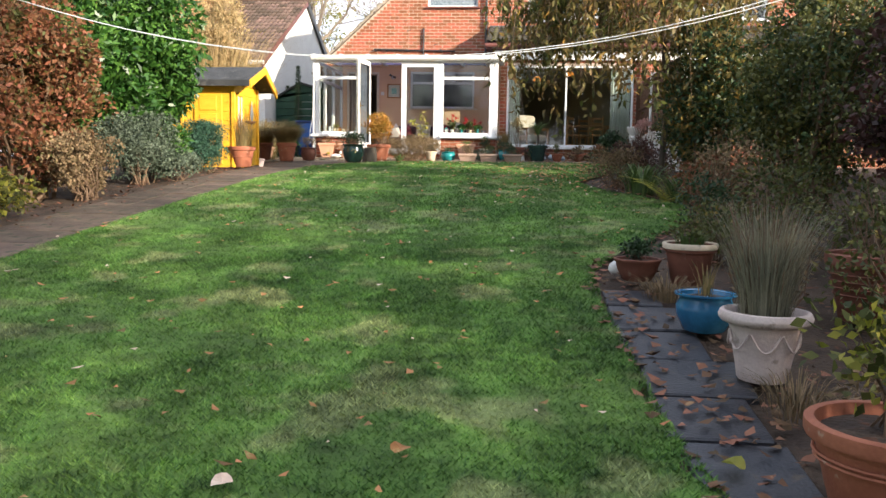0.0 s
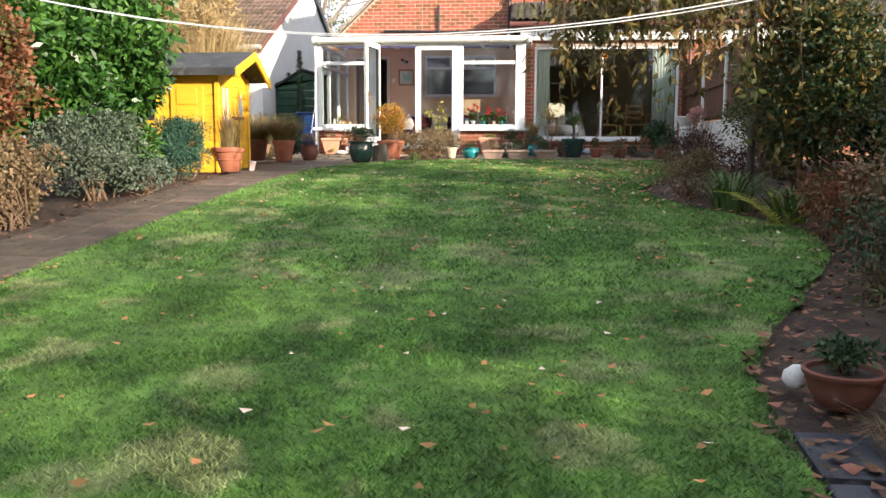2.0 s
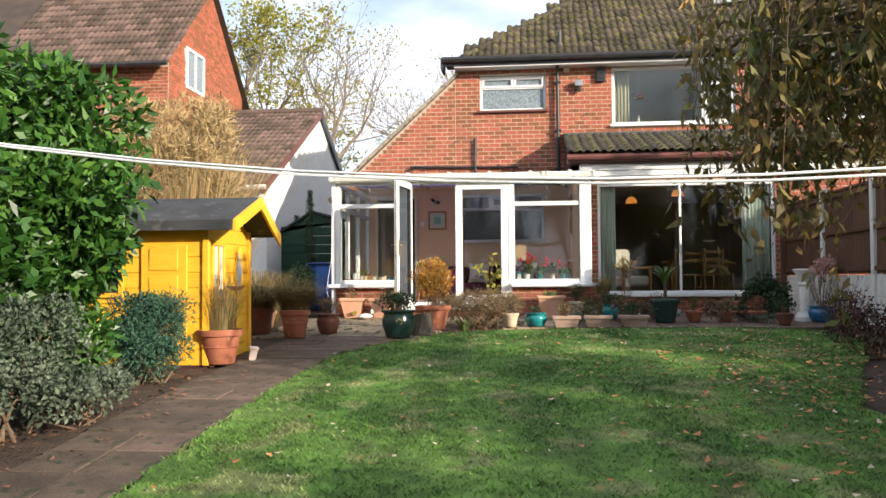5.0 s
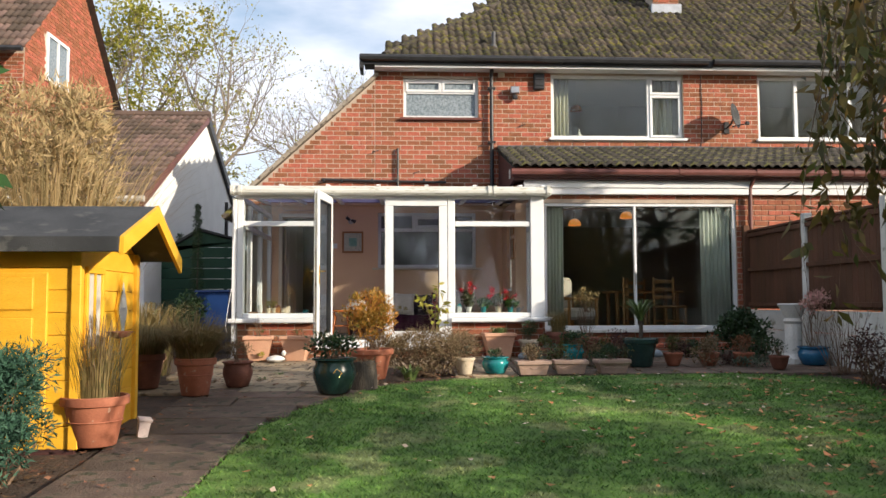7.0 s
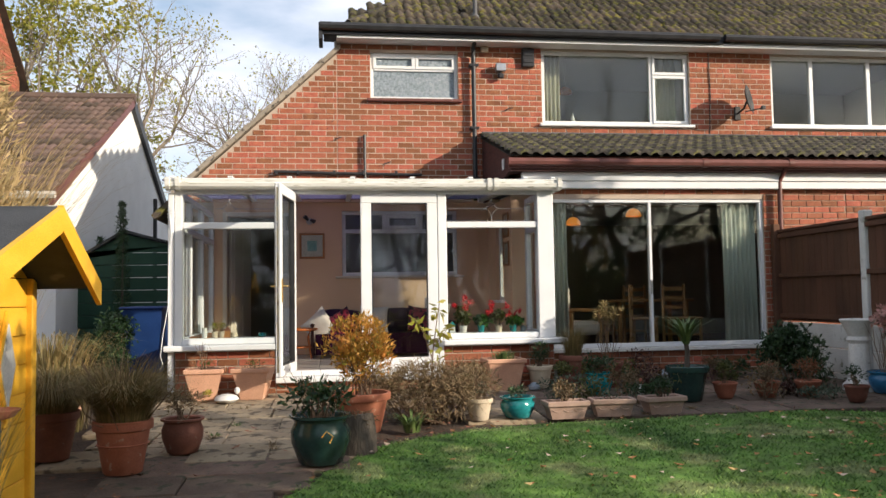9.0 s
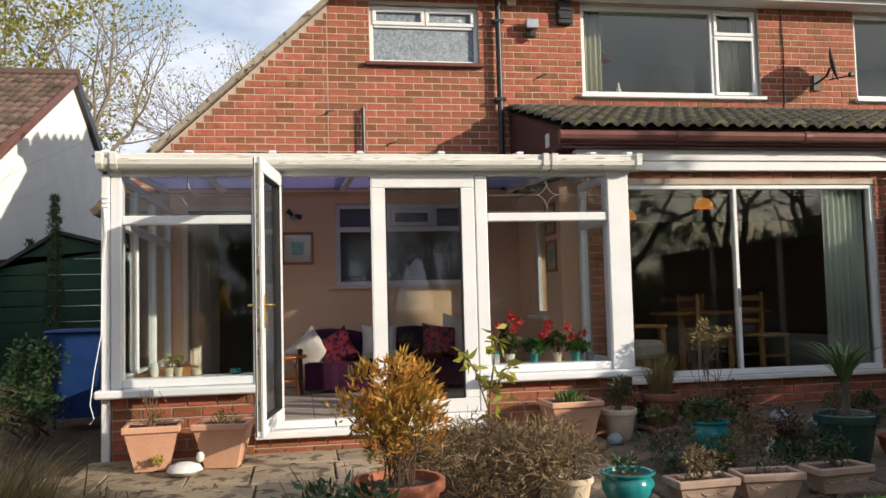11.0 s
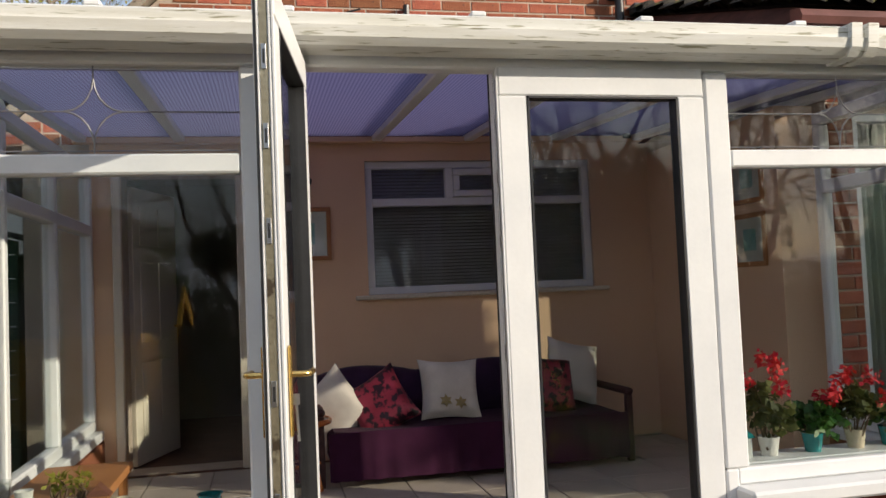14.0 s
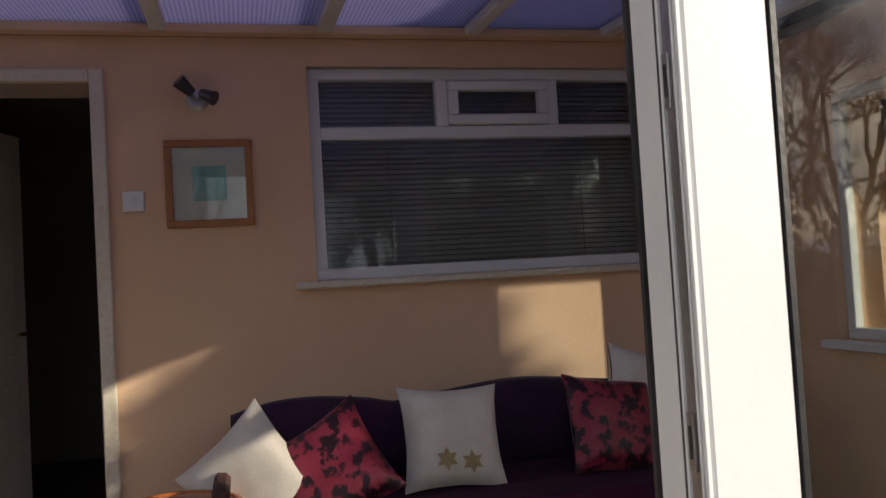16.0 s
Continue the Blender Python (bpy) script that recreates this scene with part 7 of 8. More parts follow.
solo("white_stone", Build().lathe([(0.02, 0), (0.05, 0.02), (0.055, 0.06), (0.03, 0.1), (0.005, 0.11)], 9), M_STONE, "white stone on the bowl's edge", "stone", at=pose(0.68, 6.05, gz(6.05), 0, 20, 0), smooth=60)
tall_grass("dead_grass", (0.95, 5.45), 200, 0.15, 0.28, 0.005, 0.9, M_HEATHER, "pale dead grass tuft on the slabs", 0.6)
tall_grass("dead_grass", (1.2, 3.6), 160, 0.14, 0.3, 0.005, 0.9, M_HEATHER, "pale dead grass tuft by the urn", 0.6)


# ---- fallen leaves ----
def litter(name, n, place, size, mat, label):
    P = np.array([place() for _ in range(n)])
    a = rng.uniform(0, 6.283, n)
    d = np.stack([np.cos(a), np.sin(a), rng.normal(size=n) * 0.16], 1)
    s = np.stack([-np.sin(a), np.cos(a), rng.normal(size=n) * 0.22], 1)
    L = size * rng.uniform(0.6, 1.4, (n, 1))
    up = np.array([0, 0, 1.0]) * L * 0.13
    v = np.stack([P - d * L / 2 + up, P + s * L * 0.3, P + d * L / 2 + up * rng.uniform(0, 2, (n, 1)), P - s * L * 0.3], 1)
    return solo(name, quad_mesh(name, v), mat, label, "leaves", kind="stuff")


def on_lawn():
    while True:
        y = rng.uniform(2, 17.8)
        a, b = lawn_edges(y)
        x = rng.uniform(a, b)
        if rng.uniform() < 0.25 + 0.75 * max(0, (x + 4) / 6.5) ** 2 * (1.0 if y > 8 else 0.45):
            return x, y, gz(y) + 0.036


def leaf_drift():
    y = 13.6 + rng.normal() * 1.6
    return 0.9 + rng.normal() * 0.8, y, gz(y) + rng.uniform(0.035, 0.05)


def on_bed():
    y = rng.uniform(2, 12)
    x = lawn_edges(y)[1] + abs(rng.normal()) * 0.55 - 0.03
    return x, y, gz(y) + rng.uniform(0.0, 0.03)


def on_path():
    y = rng.uniform(5, 18)
    return -4.84 + abs(rng.normal()) * 0.25, y, gz(y) + 0.02


def on_left_bed():
    y = rng.uniform(5, 15)
    return -4.9 - rng.uniform(0, 0.5), y, gz(y) + 0.01


litter("fallen_leaves", 560, on_lawn, 0.056, M_FALLEN, "brown and gold fallen leaves scattered on the lawn")
litter("fallen_leaves", 420, leaf_drift, 0.062, M_FALLEN, "drift of fallen leaves at the lawn's edge")
litter("fallen_leaves", 900, on_bed, 0.062, M_LITTER, "brown leaf litter over the border")
litter("fallen_leaves", 240, on_path, 0.045, M_LITTER, "small brown leaves along the path")
litter("fallen_leaves", 420, on_left_bed, 0.055, M_LITTER, "brown leaf litter under the shrubs")
def on_patio():
    y = rng.uniform(16.9, 20.1)
    x = rng.uniform(-5.2, 2.4)
    return (x if y > 18.1 else min(x, lawn_edges(y)[0] - 0.05)), y, gz(y) + 0.02


litter("fallen_leaves", 260, on_patio, 0.05, M_LITTER, "small brown leaves over the patio")
for i in range(26):
    wy_ = rng.uniform(16.9, 20.0)
    wx_ = rng.uniform(-5.0, -3.3) if wy_ < 17.9 else rng.uniform(-5.0, 2.3)
    tall_grass("weed", (wx_, wy_), 40, 0.04, 0.09, 0.007, 0.9, M_GREENBLADE if i % 2 else M_HEATHER, "small weed growing in a paving joint", 0.5)
litter("pale_leaves", 200, on_lawn, 0.048, M_PALELEAF, "pale curled leaves on the lawn")
for x, y, s, m, lab in ((-0.98, 2.62, 0.09, M_PALELEAF, "pale pink fallen leaf on the lawn"), (-0.42, 2.95, 0.08, M_FALLEN, "orange fallen leaf on the lawn"), (0.78, 2.95, 0.1, M_YELLOWLEAF, "yellow fallen leaf on the slab")):
    vs = [(s * math.cos(a) * (0.5 + 0.12 * math.cos(3 * a)), s * math.sin(a) * 0.42, 0.012 * math.cos(2 * a)) for a in np.linspace(0, 6.283, 13)[:-1]]
    solo("fallen_leaf", mesh_of("fallen_leaf", vs + [(0, 0, -0.008)], [(i, (i + 1) % 12, 12) for i in range(12)]), m, lab, "leaf", at=pose(x, y, gz(y) + 0.045, 6, 4, 70 * x))

# ---- fittings on the house wall ----
dish = thing("satellite_dish", (3.36, HY, 5.6), "dark grey satellite dish on the brick wall", "satellite dish")
dd = Build().lathe([(0.005, 0.0), (0.12, 0.012), (0.2, 0.035), (0.235, 0.05), (0.23, 0.056), (0.12, 0.02), (0.005, 0.008)], 24)
dsh = part("reflector", dd, M_FELT, dish, smooth=50)
dsh.matrix_basis = Matrix.Translation((0.0, -0.33, 0.06)) @ pose(0, 0, 0, 80, 0, 50)
part("arm", Build().tube([(0, -0.02, -0.1), (0.0, -0.24, -0.06), (0.02, -0.3, 0.04)], 0.016, 8).tube([(0.0, -0.28, -0.12), (0.2, -0.44, -0.1)], 0.01, 6).box(0.18, 0.25, -0.48, -0.42, -0.12, -0.06, 0.01), M_BLACK, dish)
part("bracket", Build().box(-0.05, 0.05, -0.03, -0.001, -0.2, 0.02, 0.004), M_BLACK, dish)
box = thing("alarm_box", (-0.17, HY, 6.2), "black louvred burglar alarm box under the eaves", "alarm box")
part("body", Build().box(-0.1, 0.1, -0.08, -0.001, 0, 0.3, 0.012), M_BLACK, box)
for z in (0.06, 0.17):
    part("louvre", Build().box(-0.08, 0.08, -0.095, -0.08, z, z + 0.05, 0.006), M_BLACK, box)
fl_ = thing("floodlight", (-0.63, HY, 6.08), "grey floodlight with a sensor on the wall", "floodlight")
part("lamp", Build().box(-0.08, 0.08, -0.16, -0.04, 0.02, 0.15, 0.01), M_STEEL, fl_)
part("sensor", Build().box(-0.03, 0.05, -0.12, -0.04, -0.08, 0.0, 0.012), M_BLACK, fl_)
part("bracket", Build().box(-0.03, 0.03, -0.04, -0.001, -0.04, 0.1, 0.004), M_STEEL, fl_)
solo("junction_box", Build().box(-0.93, -0.81, HY - 0.06, HY - 0.002, 6.42, 6.52, 0.008), M_CREAMPOT, "small cream junction box beside the downpipe", "junction box")
solo("cable", Build().tube([(2.88, HY - 0.01, 6.6), (2.9, HY - 0.012, 5.9), (2.87, HY - 0.01, 5.16)], 0.008, 5), M_BLACK, "black cable running down the brick wall", "cable")
hp = thing("waste_pipe", (-3.5, HY - 0.05, 4.48), "black waste pipe running along the brick wall", "pipe")
part("pipe", Build().tube([(-0.66, 0, 0.02), (-0.6, 0, 0.02), (0.2, 0, 0), (1.6, 0, -0.02)], 0.024, 8), M_BLACK, hp, smooth=60)
for x in (-0.62, -0.3, 0.25, 0.7, 1.2):
    part("clip", Build().box(x - 0.02, x + 0.02, -0.03, 0.05, -0.03, 0.04, 0.004), M_BLACK, hp)
vp = thing("vent_pipe", (-2.78, HY - 0.05, 4.2), "short black pipe against the brick wall", "pipe")
part("pipe", Build().tube([(0, 0, 0), (0, 0, 0.88)], 0.024, 8).tube([(0, 0, 0.84), (0, 0.05, 0.86)], 0.02, 8), M_BLACK, vp)
for x, z in ((-0.55, 5.5), (-2.5, 4.62), (-2.1, 4.33), (-3.25, 5.0)):
    solo("wall_bracket", Build().tube([(x, HY, z), (x + 0.02, HY - 0.06, z + 0.01), (x + 0.12, HY - 0.05, z + 0.04)], 0.008, 5), M_BLACK, "old rusty metal bracket fixed to the brick wall", "bracket", "wall brackets")
solo("vase", Build().lathe([(0.03, 0), (0.04, 0.03), (0.03, 0.07), (0.012, 0.12), (0.016, 0.15)], 14), M_STONE, "small white vase on the bedroom sill", "vase", at=pose(0.62, HY + 0.2, 5.36), smooth=60)
part("inner_sill", Build().box(0.0, 2.6, HY + 0.135, HY + 0.3, 5.32, 5.355, 0.004), M_UPVC, house, inplace=True)


def pendant(name, x, y, z, label, mat=M_LAMP, drop=0.6):
    p = thing(name, (x, y, z), label, "lamp")
    part("shade", Build().lathe([(0.115, 0), (0.105, 0.06), (0.06, 0.11), (0.02, 0.12)], 20, cap=False), mat, p, smooth=60)
    part("cord", Build().tube([(0, 0, 0.12), (0, 0, drop)], 0.006, 5), M_STONE, p)
    return p


pendant("pendant_lamp", 0.75, 24.3, 6.05, "orange fabric pendant lampshade, unlit", M_SHADE)
pendant("pendant_lamp", 0.35, 22.7, 3.62, "orange glass pendant lamp, lit", M_LAMP, 0.4)
pendant("pendant_lamp", 1.2, 22.4, 3.72, "orange glass pendant lamp, lit", M_LAMP, 0.3)

# ---- living room behind the sliding window ----
curtain("curtain", -0.36, -0.08, FLOOR + 0.14, 3.86, EY + 0.16, M_CURTAIN, 5, "pale green curtain drawn to the side")
curtain("curtain", 2.2, 2.68, FLOOR + 0.14, 3.86, EY + 0.16, M_CURTAIN, 7, "pale green curtain drawn to the side")


def dining_chair(m):
    c = thing("dining_chair", m, "honey-coloured wooden dining chair with a slatted back", "chair", "dining chairs")
    for sx in (-1, 1):
        part("leg", Build().box(sx * 0.2 - 0.018, sx * 0.2 + 0.018, -0.2, -0.165, 0, 0.44, 0.004), M_PINE, c)
        part("leg", Build().box(sx * 0.2 - 0.018, sx * 0.2 + 0.018, 0.17, 0.205, 0, 0.98, 0.004), M_PINE, c)
    part("seat", Build().box(-0.225, 0.225, -0.22, 0.165, 0.442, 0.48, 0.012), M_PINE, c)
    for z in (0.6, 0.74, 0.88):
        part("slat", Build().box(-0.18, 0.18, 0.178, 0.198, z, z + 0.06, 0.005), M_PINE, c)
    for y0 in (-0.19, 0.18):
        part("stretcher", Build().box(-0.18, 0.18, y0, y0 + 0.02, 0.2, 0.23, 0.003), M_PINE, c)
    return c


ch = dining_chair(pose(1.45, 22.75, FLOOR, 0, 0, 65))
copy_thing(ch, pose(2.0, 22.6, FLOOR, 0, 0, 15))
copy_thing(ch, pose(1.75, 24.2, FLOOR, 0, 0, 190))
tb = thing("dining_table", (1.75, 23.45, FLOOR), "honey-coloured wooden dining table", "table")
part("tabletop", Build().box(-0.65, 0.65, -0.42, 0.42, 0.71, 0.75, 0.008), M_PINE, tb)
for sx in (-1, 1):
    for sy in (-1, 1):
        part("leg", Build().box(sx * 0.55 - 0.03, sx * 0.55 + 0.03, sy * 0.33 - 0.03, sy * 0.33 + 0.03, 0, 0.71, 0.005), M_PINE, tb)
ac = thing("armchair", pose(0.25, 22.5, FLOOR, 0, 0, 35), "cream upholstered armchair with wooden arms", "armchair")
part("seat", Build().box(-0.3, 0.3, -0.3, 0.3, 0.25, 0.45, 0.05), M_CUSH, ac)
part("backrest", Build().box(-0.3, 0.3, 0.24, 0.4, 0.4, 0.98, 0.06), M_CUSH, ac)
for s in (-1, 1):
    part("arm", Build().box(s * 0.34 - 0.03, s * 0.34 + 0.03, -0.3, 0.36, 0.58, 0.63, 0.015), M_PINE, ac)
    for y0 in (-0.27, 0.3):
        part("leg", Build().box(s * 0.34 - 0.022, s * 0.34 + 0.022, y0, y0 + 0.045, 0, 0.58, 0.005), M_PINE, ac)

# ---- inside the conservatory ----
iw = window("kitchen_window", *INNER, HY + 0.02, cons, [(INNER[0] + 0.055, INNER[1] - 0.055, 3.56, 3.62), (-2.52, -2.46, 3.62, 3.845), (-1.95, -1.89, 3.62, 3.845)], M_GLASS, 0.055, False, [(-2.46, -1.95, 3.625, 3.84)])
part("window_board", Build().box(INNER[0] - 0.1, INNER[1] + 0.1, HY - 0.075, HY + 0.018, INNER[2] - 0.035, INNER[2] - 0.002, 0.008), M_WHITEWOOD, iw)
blind = thing("venetian_blind", (-2.25, HY + 0.14, 3.88), "dark closed venetian blind behind the kitchen window", "blind")
for k in range(38):
    part("slat", Build().box(-0.86, 0.86, -0.0145, 0.0145, -0.001, 0.001, 0, Matrix.Translation((0, 0, -0.03 - 0.0255 * k)) @ pose(0, 0, 0, 48)), M_BLIND, blind)
part("head_rail", Build().box(-0.87, 0.87, -0.02, 0.02, -0.015, 0.02, 0.004), M_BLIND, blind)
for x in (-0.5, 0.5):
    part("cord", Build().tube([(x, -0.014, 0), (x, -0.014, -0.98)], 0.002, 4), M_BLIND, blind)
part("kitchen_wall", Build().box(-3.3, -0.7, 25.4, 25.5, 1.6, 4.2).box(-3.3, -3.2, HY + 0.27, 25.4, 1.6, 4.2).box(-0.72, -0.62, HY + 0.27, 25.4, 1.6, 4.2).box(-3.3, -0.62, HY + 0.27, 25.4, 4.2, 4.28).box(-3.3, -0.62, HY + 0.27, 25.4, 1.55, 1.6), M_ROOMWALL, house, inplace=True)
# hall beyond the doorway
part("hall_wall", Build().box(-5.25, -3.4, 26.0, 26.1, 1.6, 4.2).box(-3.42, -3.32, HY + 0.27, 26.0, 1.6, 4.2).box(-5.25, -3.32, HY + 0.27, 26.0, 4.1, 4.2).box(-5.24, -5.14, HY + 0.27, 26.0, 1.6, 4.1), M_ROOMWALL, house, inplace=True)
part("hall_floor", Build().box(-5.14, -3.42, HY - 0.0, 26.0, 1.6, FLOOR - 0.002), M_CARPET, house, inplace=True)
arch = Build().box(-4.92, -4.86, HY - 0.045, HY - 0.018, FLOOR, 3.88, 0.006).box(-4.08, -4.02, HY - 0.045, HY - 0.018, FLOOR, 3.88, 0.006).box(-4.86, -4.08, HY - 0.044, HY - 0.019, 3.82, 3.88, 0.006)
solo("trim", arch, M_WHITEWOOD, "cream painted door architrave", "architrave", kind="structure")
idoor = thing("panel_door", pose(-4.83, HY + 0.27, FLOOR, 0, 0, 72), "cream six-panel door standing open into the hall", "door", kind="structure")
part("leaf", Build().box(0, 0.74, 0, 0.04, 0.01, 2.05, 0.004), M_WHITEWOOD, idoor)
for x0, x1 in ((0.1, 0.33), (0.41, 0.64)):
    for z0, z1 in ((0.18, 0.75), (0.9, 1.5), (1.62, 1.92)):
        part("panel", Build().box(x0, x1, -0.008, 0.0, z0, z1, 0.006), M_WHITEWOOD, idoor)
part("door_handle", Build().tube([(0.68, -0.002, 1.0), (0.68, -0.05, 1.0), (0.58, -0.055, 1.0)], 0.009, 8), M_BRASS, idoor)

sofa = thing("sofa", (-2.55, 22.7, FLOOR), "dark purple velvet sofa with a throw over the seat", "sofa")
bv, bf = [], []
for i in range(41):
    x = -1.0 + 2.0 * i / 40
    top = 0.67 + 0.02 * math.sin(i * 0.31) - 0.035 * abs(i / 20 - 1) ** 6 - 0.018 * math.exp(-((i - 14) / 1.5) ** 2)
    sag = 0.012 * math.sin(i * 0.55) + 0.006 * math.sin(i * 1.7)
    bv += [(x, 0.2 + sag, 0.3), (x, 0.235 + sag, 0.46), (x, 0.27 + sag, top - 0.05), (x, 0.31, top - 0.008), (x, 0.36, top), (x, 0.41, top - 0.02), (x, 0.44, top - 0.07), (x, 0.45, 0.28)]
bf = [(i * 8 + j, (i + 1) * 8 + j, (i + 1) * 8 + (j + 1) % 8, i * 8 + (j + 1) % 8) for i in range(40) for j in range(8)] + [tuple(range(8)), tuple(range(320, 328))[::-1]]
part("backrest", mesh_of("backrest", bv, bf, True), M_VELVET, sofa)
part("seat", Build().box(-0.98, 0.98, -0.38, 0.26, 0.14, 0.335, 0.035), M_THROW, sofa)
throw_v, throw_f = [], []
for i in range(60):
    x = -0.985 + 1.97 * i / 59
    d = 0.012 * math.sin(i * 0.9) + 0.008 * math.sin(i * 2.3)
    for j, z in enumerate((0.34, 0.24, 0.13, 0.05)):
        throw_v.append((x, -0.395 - (0.004 + abs(d)) * j * 0.6, z))
throw_f = [(i * 4 + j, (i + 1) * 4 + j, (i + 1) * 4 + j + 1, i * 4 + j + 1) for i in range(59) for j in range(3)]
part("throw", mesh_of("throw", throw_v, throw_f, True), M_THROW, sofa, "purple velvet throw hanging over the front")
for s in (-1, 1):
    part("arm", Build().box(s * 1.03 - 0.03, s * 1.03 + 0.03, -0.34, 0.36, 0.44, 0.485, 0.015), M_DARKWOOD, sofa)
    for y0 in (-0.33, 0.3):
        part("leg", Build().box(s * 1.03 - 0.022, s * 1.03 + 0.022, y0, y0 + 0.045, 0, 0.44, 0.005), M_DARKWOOD, sofa)


def cushion_mesh(w=0.42, th=0.075, n=12):
    vs, fs = [], []
    for side in (1, -1):
        for j in range(n + 1):
            for i in range(n + 1):
                u, v = 2 * i / n - 1, 2 * j / n - 1
                pinch = 1 - 0.1 * (1 - u * u) * abs(v) ** 3
                pinch2 = 1 - 0.1 * (1 - v * v) * abs(u) ** 3
                fat = ((1 - u ** 4) * (1 - v ** 4)) ** 0.5
                vs.append((u * w / 2 * pinch2, -side * (th * fat + 0.004) + 0.008 * noise.noise((u * 2.4, v * 2.4, side)), v * w / 2 * pinch + w / 2))
    m = (n + 1) ** 2
    for j in range(n):
        for i in range(n):
            a = j * (n + 1) + i
            fs.append((a, a + 1, a + n + 2, a + n + 1))
            fs.append((m + a, m + a + n + 1, m + a + n + 2, m + a + 1))
    return mesh_of("cushion", vs, fs, True)


def cushion(x, y, z, rx, ry, rz, mat, label, w=0.42):
    c = solo("cushion", cushion_mesh(w), mat, label, "cushion", "sofa cushions", at=pose(x, y, z, rx, ry, rz))
    return c


cushion(-3.36, 22.58, 2.0, -18, -42, -12, M_CUSH, "cream linen cushion leaning at the sofa's end", 0.44)
cushion(-3.1, 22.48, 2.02, -28, -30, -6, M_CUSHRED, "crimson patterned satin cushion")
cc = cushion(-2.7, 22.58, 2.05, -22, 3, 2, M_CUSH, "cream cushion with an embroidered gold flower")
for k in range(2):
    for a in range(6):
        an = a * math.pi / 3
        p = Matrix.Translation((-0.05 + 0.1 * k, -0.082, 0.11 - 0.015 * k)) @ pose(0, 0, 0, 0, math.degrees(an), 0)
        part("petal", Build().add([p @ Vector(v) for v in ((0, 0, 0), (0.012, -0.002, 0.022), (0, -0.001, 0.046), (-0.012, -0.002, 0.022))], [(0, 1, 2, 3)]), M_CUSHGOLD, cc)
cushion(-2.02, 22.56, 2.04, -24, 8, 6, M_CUSHRED, "dark crimson patterned cushion")
cushion(-1.8, 22.72, 2.09, -14, 14, 14, M_CUSH, "cream linen cushion at the sofa's far end", 0.44)
st_ = thing("side_table", (-3.74, 22.45, FLOOR), "round cane side table with a glass top", "table")
part("glass_top", Build().lathe([(0.2, 0.41), (0.21, 0.415), (0.205, 0.422), (0.01, 0.422)], 28), M_GLASS, st_)
ring = [(0.22 * math.cos(a), 0.22 * math.sin(a), 0.41) for a in np.linspace(0, 2 * math.pi, 29)]
part("rim", Build().tube(ring, 0.018, 8), M_CANE, st_, smooth=60)
part("lower_ring", Build().tube([(p[0] * 0.75, p[1] * 0.75, 0.16) for p in ring], 0.012, 8), M_CANE, st_, smooth=60)
for k in range(4):
    a = math.pi / 4 + k * math.pi / 2
    ca, sa = math.cos(a), math.sin(a)
    part("leg", Build().tube([(0.21 * ca, 0.21 * sa, 0), (0.17 * ca, 0.17 * sa, 0.16), (0.14 * ca, 0.14 * sa, 0.3), (0.2 * ca, 0.2 * sa, 0.41)], 0.014, 8), M_CANE, st_, smooth=60)


def picture(name, m, w, h, label):
    p = thing(name, m, label, "picture", "framed pictures")
    f = 0.032
    part("frame", Build().box(-w / 2, w / 2, -0.02, 0, h - f, h, 0.004).box(-w / 2, w / 2, -0.02, 0, 0, f, 0.004).box(-w / 2, -w / 2 + f, -0.0195, -0.0005, f, h - f, 0.003).box(w / 2 - f, w / 2, -0.0195, -0.0005, f, h - f, 0.003), M_OAK, p)
    part("mount", Build().box(-w / 2 + f, w / 2 - f, -0.008, -0.002, f, h - f), M_MOUNT, p)
    part("print", Build().box(-w * 0.19, w * 0.19, -0.011, -0.0085, h * 0.3, h * 0.7), M_PRINT, p)
    part("glass", Build().box(-w / 2 + f, w / 2 - f, -0.015, -0.013, f, h - f), M_GLASS, p)
    return p


picture("picture", pose(-3.595, HY - 0.018, 3.17), 0.38, 0.39, "oak-framed sea print hanging on the peach wall")
picture("picture", pose(SWX - 0.003, 21.86, 2.98, 0, 0, -90), 0.36, 0.34, "oak-framed print on the side wall")
picture("picture", pose(SWX - 0.003, 21.86, 3.38, 0, 0, -90), 0.36, 0.34, "oak-framed print on the side wall, upper one")
wl_ = thing("wall_light", (-3.63, HY - 0.018, 3.74), "dark metal wall light with small spots", "wall light")
part("plate", Build().lathe([(0.05, 0), (0.05, 0.012), (0.03, 0.02)], 16), M_STEEL, wl_).rotation_euler = (radians(90), 0, 0)
part("arm", Build().tube([(0, 0, 0), (0, -0.06, 0.01)], 0.01, 6), M_STEEL, wl_)
for s in (-1, 1):
    part("spot", Build().tube([(s * 0.02, -0.06, 0.02), (s * 0.075, -0.09, 0.03 - s * 0.04)], [0.022, 0.034], 12), surf("smoked_metal", (0.05, 0.05, 0.055), (0.09, 0.09, 0.1), 0.3, 8, 60, 0.05, metal=0.7), wl_, smooth=50)
sw = thing("light_switch", (-3.92, HY - 0.018, 3.25), "white plastic light switch", "light switch")
part("plate", Build().box(-0.045, 0.045, -0.01, 0, 0, 0.09, 0.003), M_UPVC, sw)
part("rocker", Build().box(-0.012, 0.012, -0.015, -0.01, 0.03, 0.06, 0.002), M_UPVC, sw)
bench = thing("bench", (-4.75, 21.0, FLOOR), "low honey-coloured wooden bench by the glazing", "bench")
part("top", Build().box(-0.2, 0.2, -0.5, 0.5, 0.38, 0.42, 0.006), M_OAK, bench)
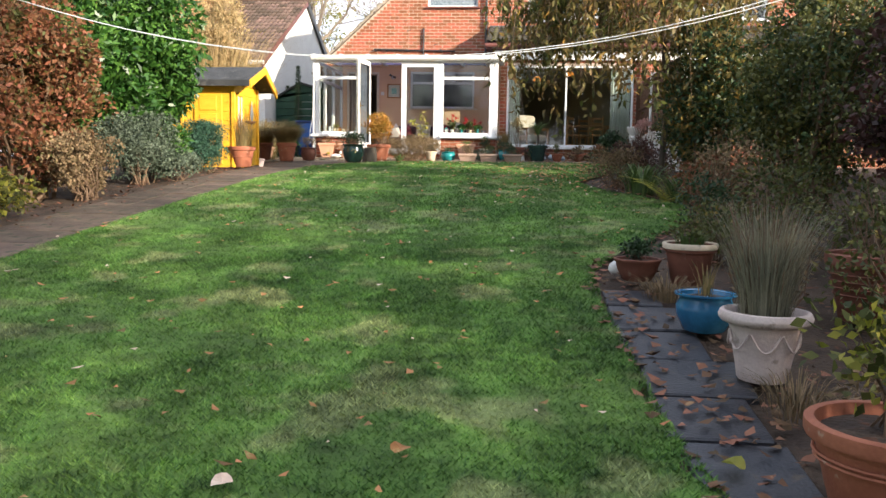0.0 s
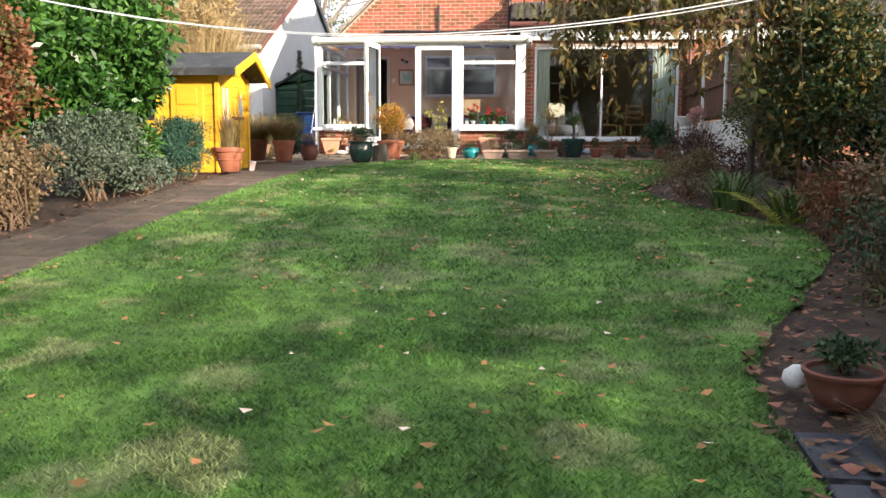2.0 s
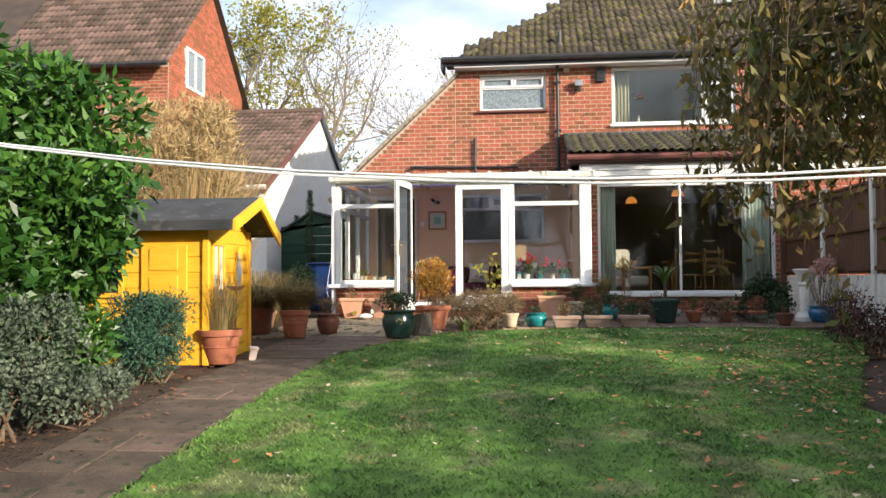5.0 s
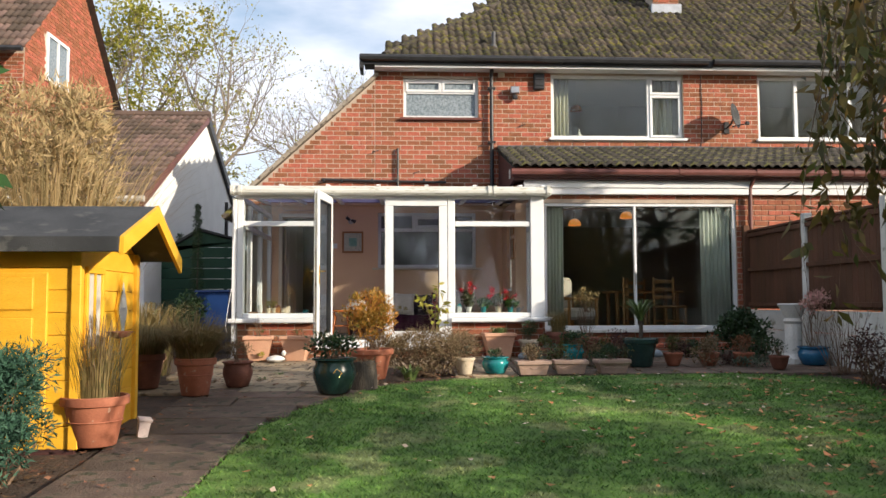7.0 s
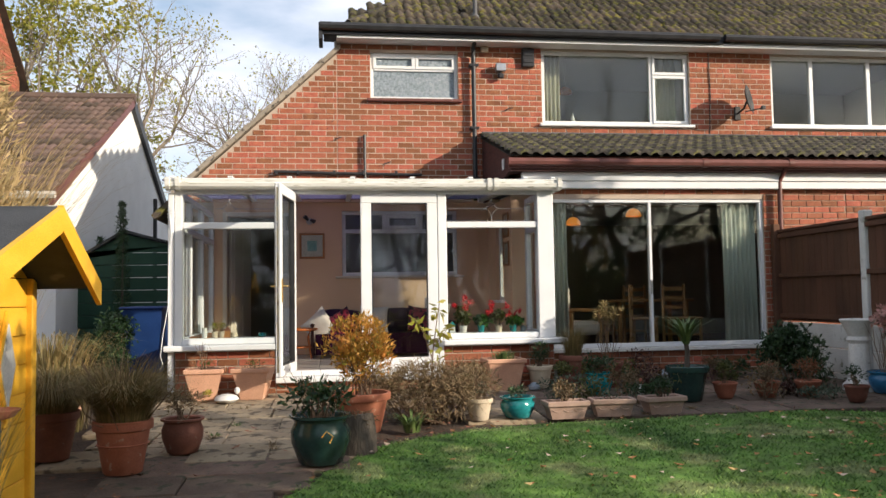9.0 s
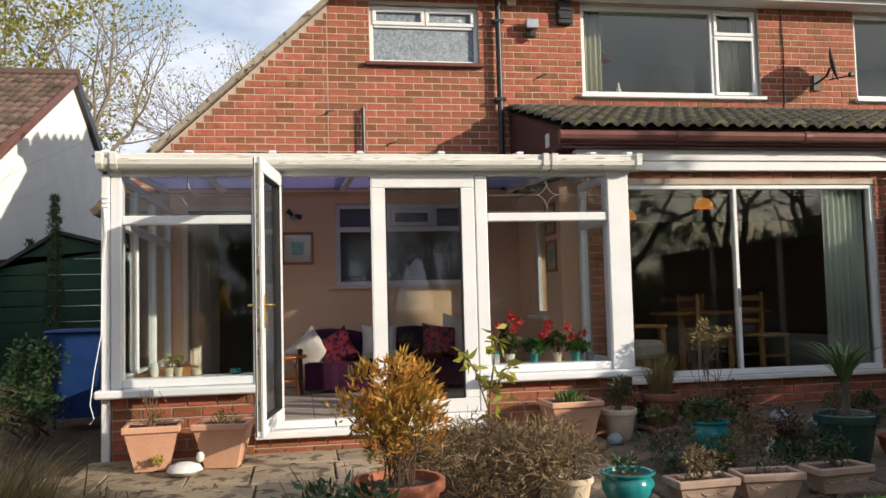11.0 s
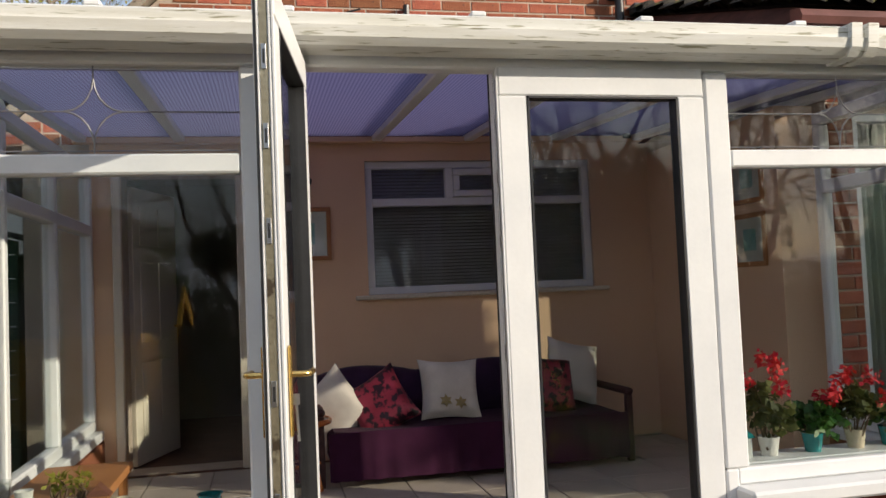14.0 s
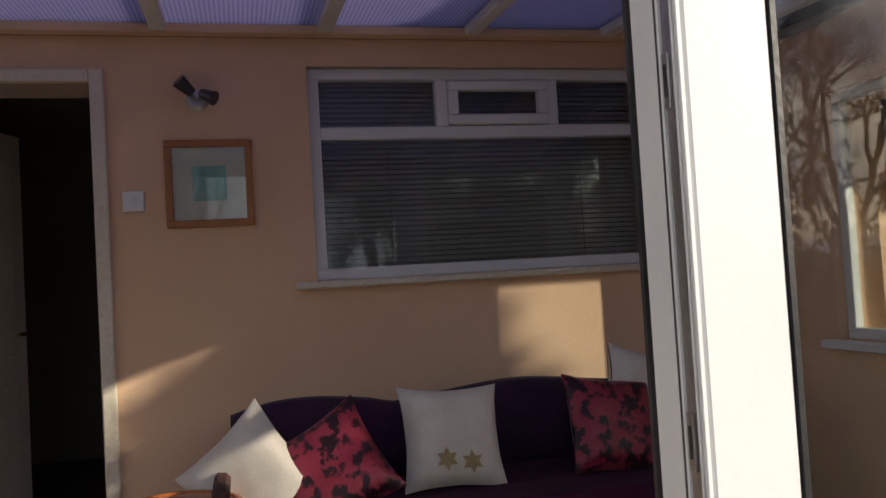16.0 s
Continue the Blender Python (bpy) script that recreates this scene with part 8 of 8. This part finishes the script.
for sx in (-1, 1):
    for sy in (-1, 1):
        part("leg", Build().box(sx * 0.16 - 0.02, sx * 0.16 + 0.02, sy * 0.44 - 0.02, sy * 0.44 + 0.02, 0, 0.38, 0.004), M_OAK, bench)
# on the left sill
SILL = 2.122
for a, b in ((CX0 + 0.17, -3.96), (-1.98, CX1 - 0.21)):
    part("inner_sill", Build().box(a, b, CY + 0.078, CY + 0.28, SILL - 0.035, SILL, 0.004), M_UPVC, cons, inplace=True)
for x, r, h, m, lab in ((-4.86, 0.04, 0.16, M_GLASS, "clear glass jug on the sill"), (-4.78, 0.035, 0.12, M_STONE, "white vase on the sill"), (-4.12, 0.05, 0.05, M_TEALPOT, "pale bowl on the sill"), (-4.44, 0.045, 0.06, M_CREAMPOT, "cream bowl on the sill")):
    solo("sill_pot", Build().lathe([(r * 0.7, 0), (r, h * 0.3), (r * 0.85, h * 0.8), (r, h), (r * 0.8, h * 0.98), (r * 0.75, h * 0.2)], 18), m, lab, "ornament", "sill ornaments", at=pose(x, CY + 0.19, SILL), smooth=60)
for x, lab in ((-4.66, "small yellow plant in a painted pot"), (-4.58, "little sill plant in a cream pot")):
    t = thing("sill_plant", (x, CY + 0.19, SILL), lab, "potted plant", "sill plants")
    part("pot", Build().lathe([(0.03, 0), (0.042, 0.07), (0.045, 0.075), (0.036, 0.07)], 16), M_CREAMPOT, t, smooth=50)
    sprig(t, 60, 0.05, 0.09, 0.07, (0.03, 0.012), M_YELLOWLEAF, twigs=6)
t = thing("wooden_toy_house", (-4.52, CY + 0.19, SILL), "small wooden toy house on the sill", "ornament")
part("body", Build().box(-0.035, 0.035, -0.025, 0.025, 0, 0.08, 0.002), M_OAK, t)
part("roof", Build().prism([(-0.045, 0.08), (0.045, 0.08), (0, 0.125)], "y", -0.03, 0.03), M_TERRADARK, t)
# geraniums on the right sill
for k, (x, m) in enumerate(((-1.72, M_STONE), (-1.5, M_TEALPOT), (-1.28, M_CREAMPOT), (-1.1, M_TEALPOT))):
    t = thing("potted_geranium", (x, CY + 0.18, SILL), "red geranium in a small painted pot on the sill", "potted plant", "geraniums")
    part("pot", Build().lathe([(0.034, 0), (0.046, 0.075), (0.05, 0.084), (0.042, 0.08)], 18), m, t, smooth=50)
    hh = (0.34, 0.2, 0.26, 0.16)[k]
    sprig(t, 260, 0.13, hh * 0.75, 0.06, (0.045, 0.038), M_LAUREL if k % 2 else M_OLIVELEAF, twigs=10, lr=0.05)
    P = np.concatenate([np.array([rng.uniform(-0.12, 0.12), rng.uniform(-0.1, 0.08), 0.1 + hh * rng.uniform(0.55, 1.0)]) + rng.normal(size=(34, 3)) * 0.017 for _ in range((5, 2, 4, 3)[k])])
    part("flower_heads", leaf_mesh("flower_heads", P, 0.028, 0.022), M_REDPETAL, t)
t = thing("bird_house_ornament", (-1.86, CY + 0.17, SILL), "pale blue toy birdhouse on the sill", "ornament")
part("body", Build().box(-0.035, 0.035, -0.03, 0.03, 0, 0.09, 0.003), M_PALEPANE, t)
part("roof", Build().prism([(-0.05, 0.09), (0.05, 0.09), (0, 0.14)], "y", -0.035, 0.035), M_TEALPOT, t)
t = thing("watering_can", pose(-0.98, CY + 0.17, SILL, 0, 0, 30), "small grey toy watering can on the sill", "ornament")
part("body", Build().lathe([(0.035, 0), (0.03, 0.07), (0.025, 0.075)], 16), M_LEAD, t, smooth=50)
part("spout", Build().tube([(0.03, 0, 0.02), (0.1, 0, 0.08)], [0.01, 0.006], 8), M_LEAD, t)
solo("cable", Build().tube([(CX0 + 0.03, CY - 0.045, 3.52), (CX0 + 0.05, CY - 0.05, 3.3), (CX0 + 0.02, CY - 0.06, 3.0), (CX0 + 0.015, CY - 0.06, 2.5), (CX0 - 0.03, CY - 0.1, 2.2), (CX0 - 0.05, CY - 0.15, 1.95), (CX0 - 0.02, CY - 0.15, 1.84), (CX0 - 0.05, CY - 0.15, 1.8)], 0.0045, 6), M_ROPE, "white washing line end tied to the conservatory post", "cord", smooth=60)
solo("cord_knot", Build().tube([(CX0 + 0.0375 + 0.045 * math.cos(a), CY + 0.05 * math.sin(a), 3.5 + 0.006 * a) for a in np.linspace(0, 6 * math.pi, 49)], 0.0045, 5), M_ROPE, "white line wound and knotted round the downpipe", "cord", smooth=60)
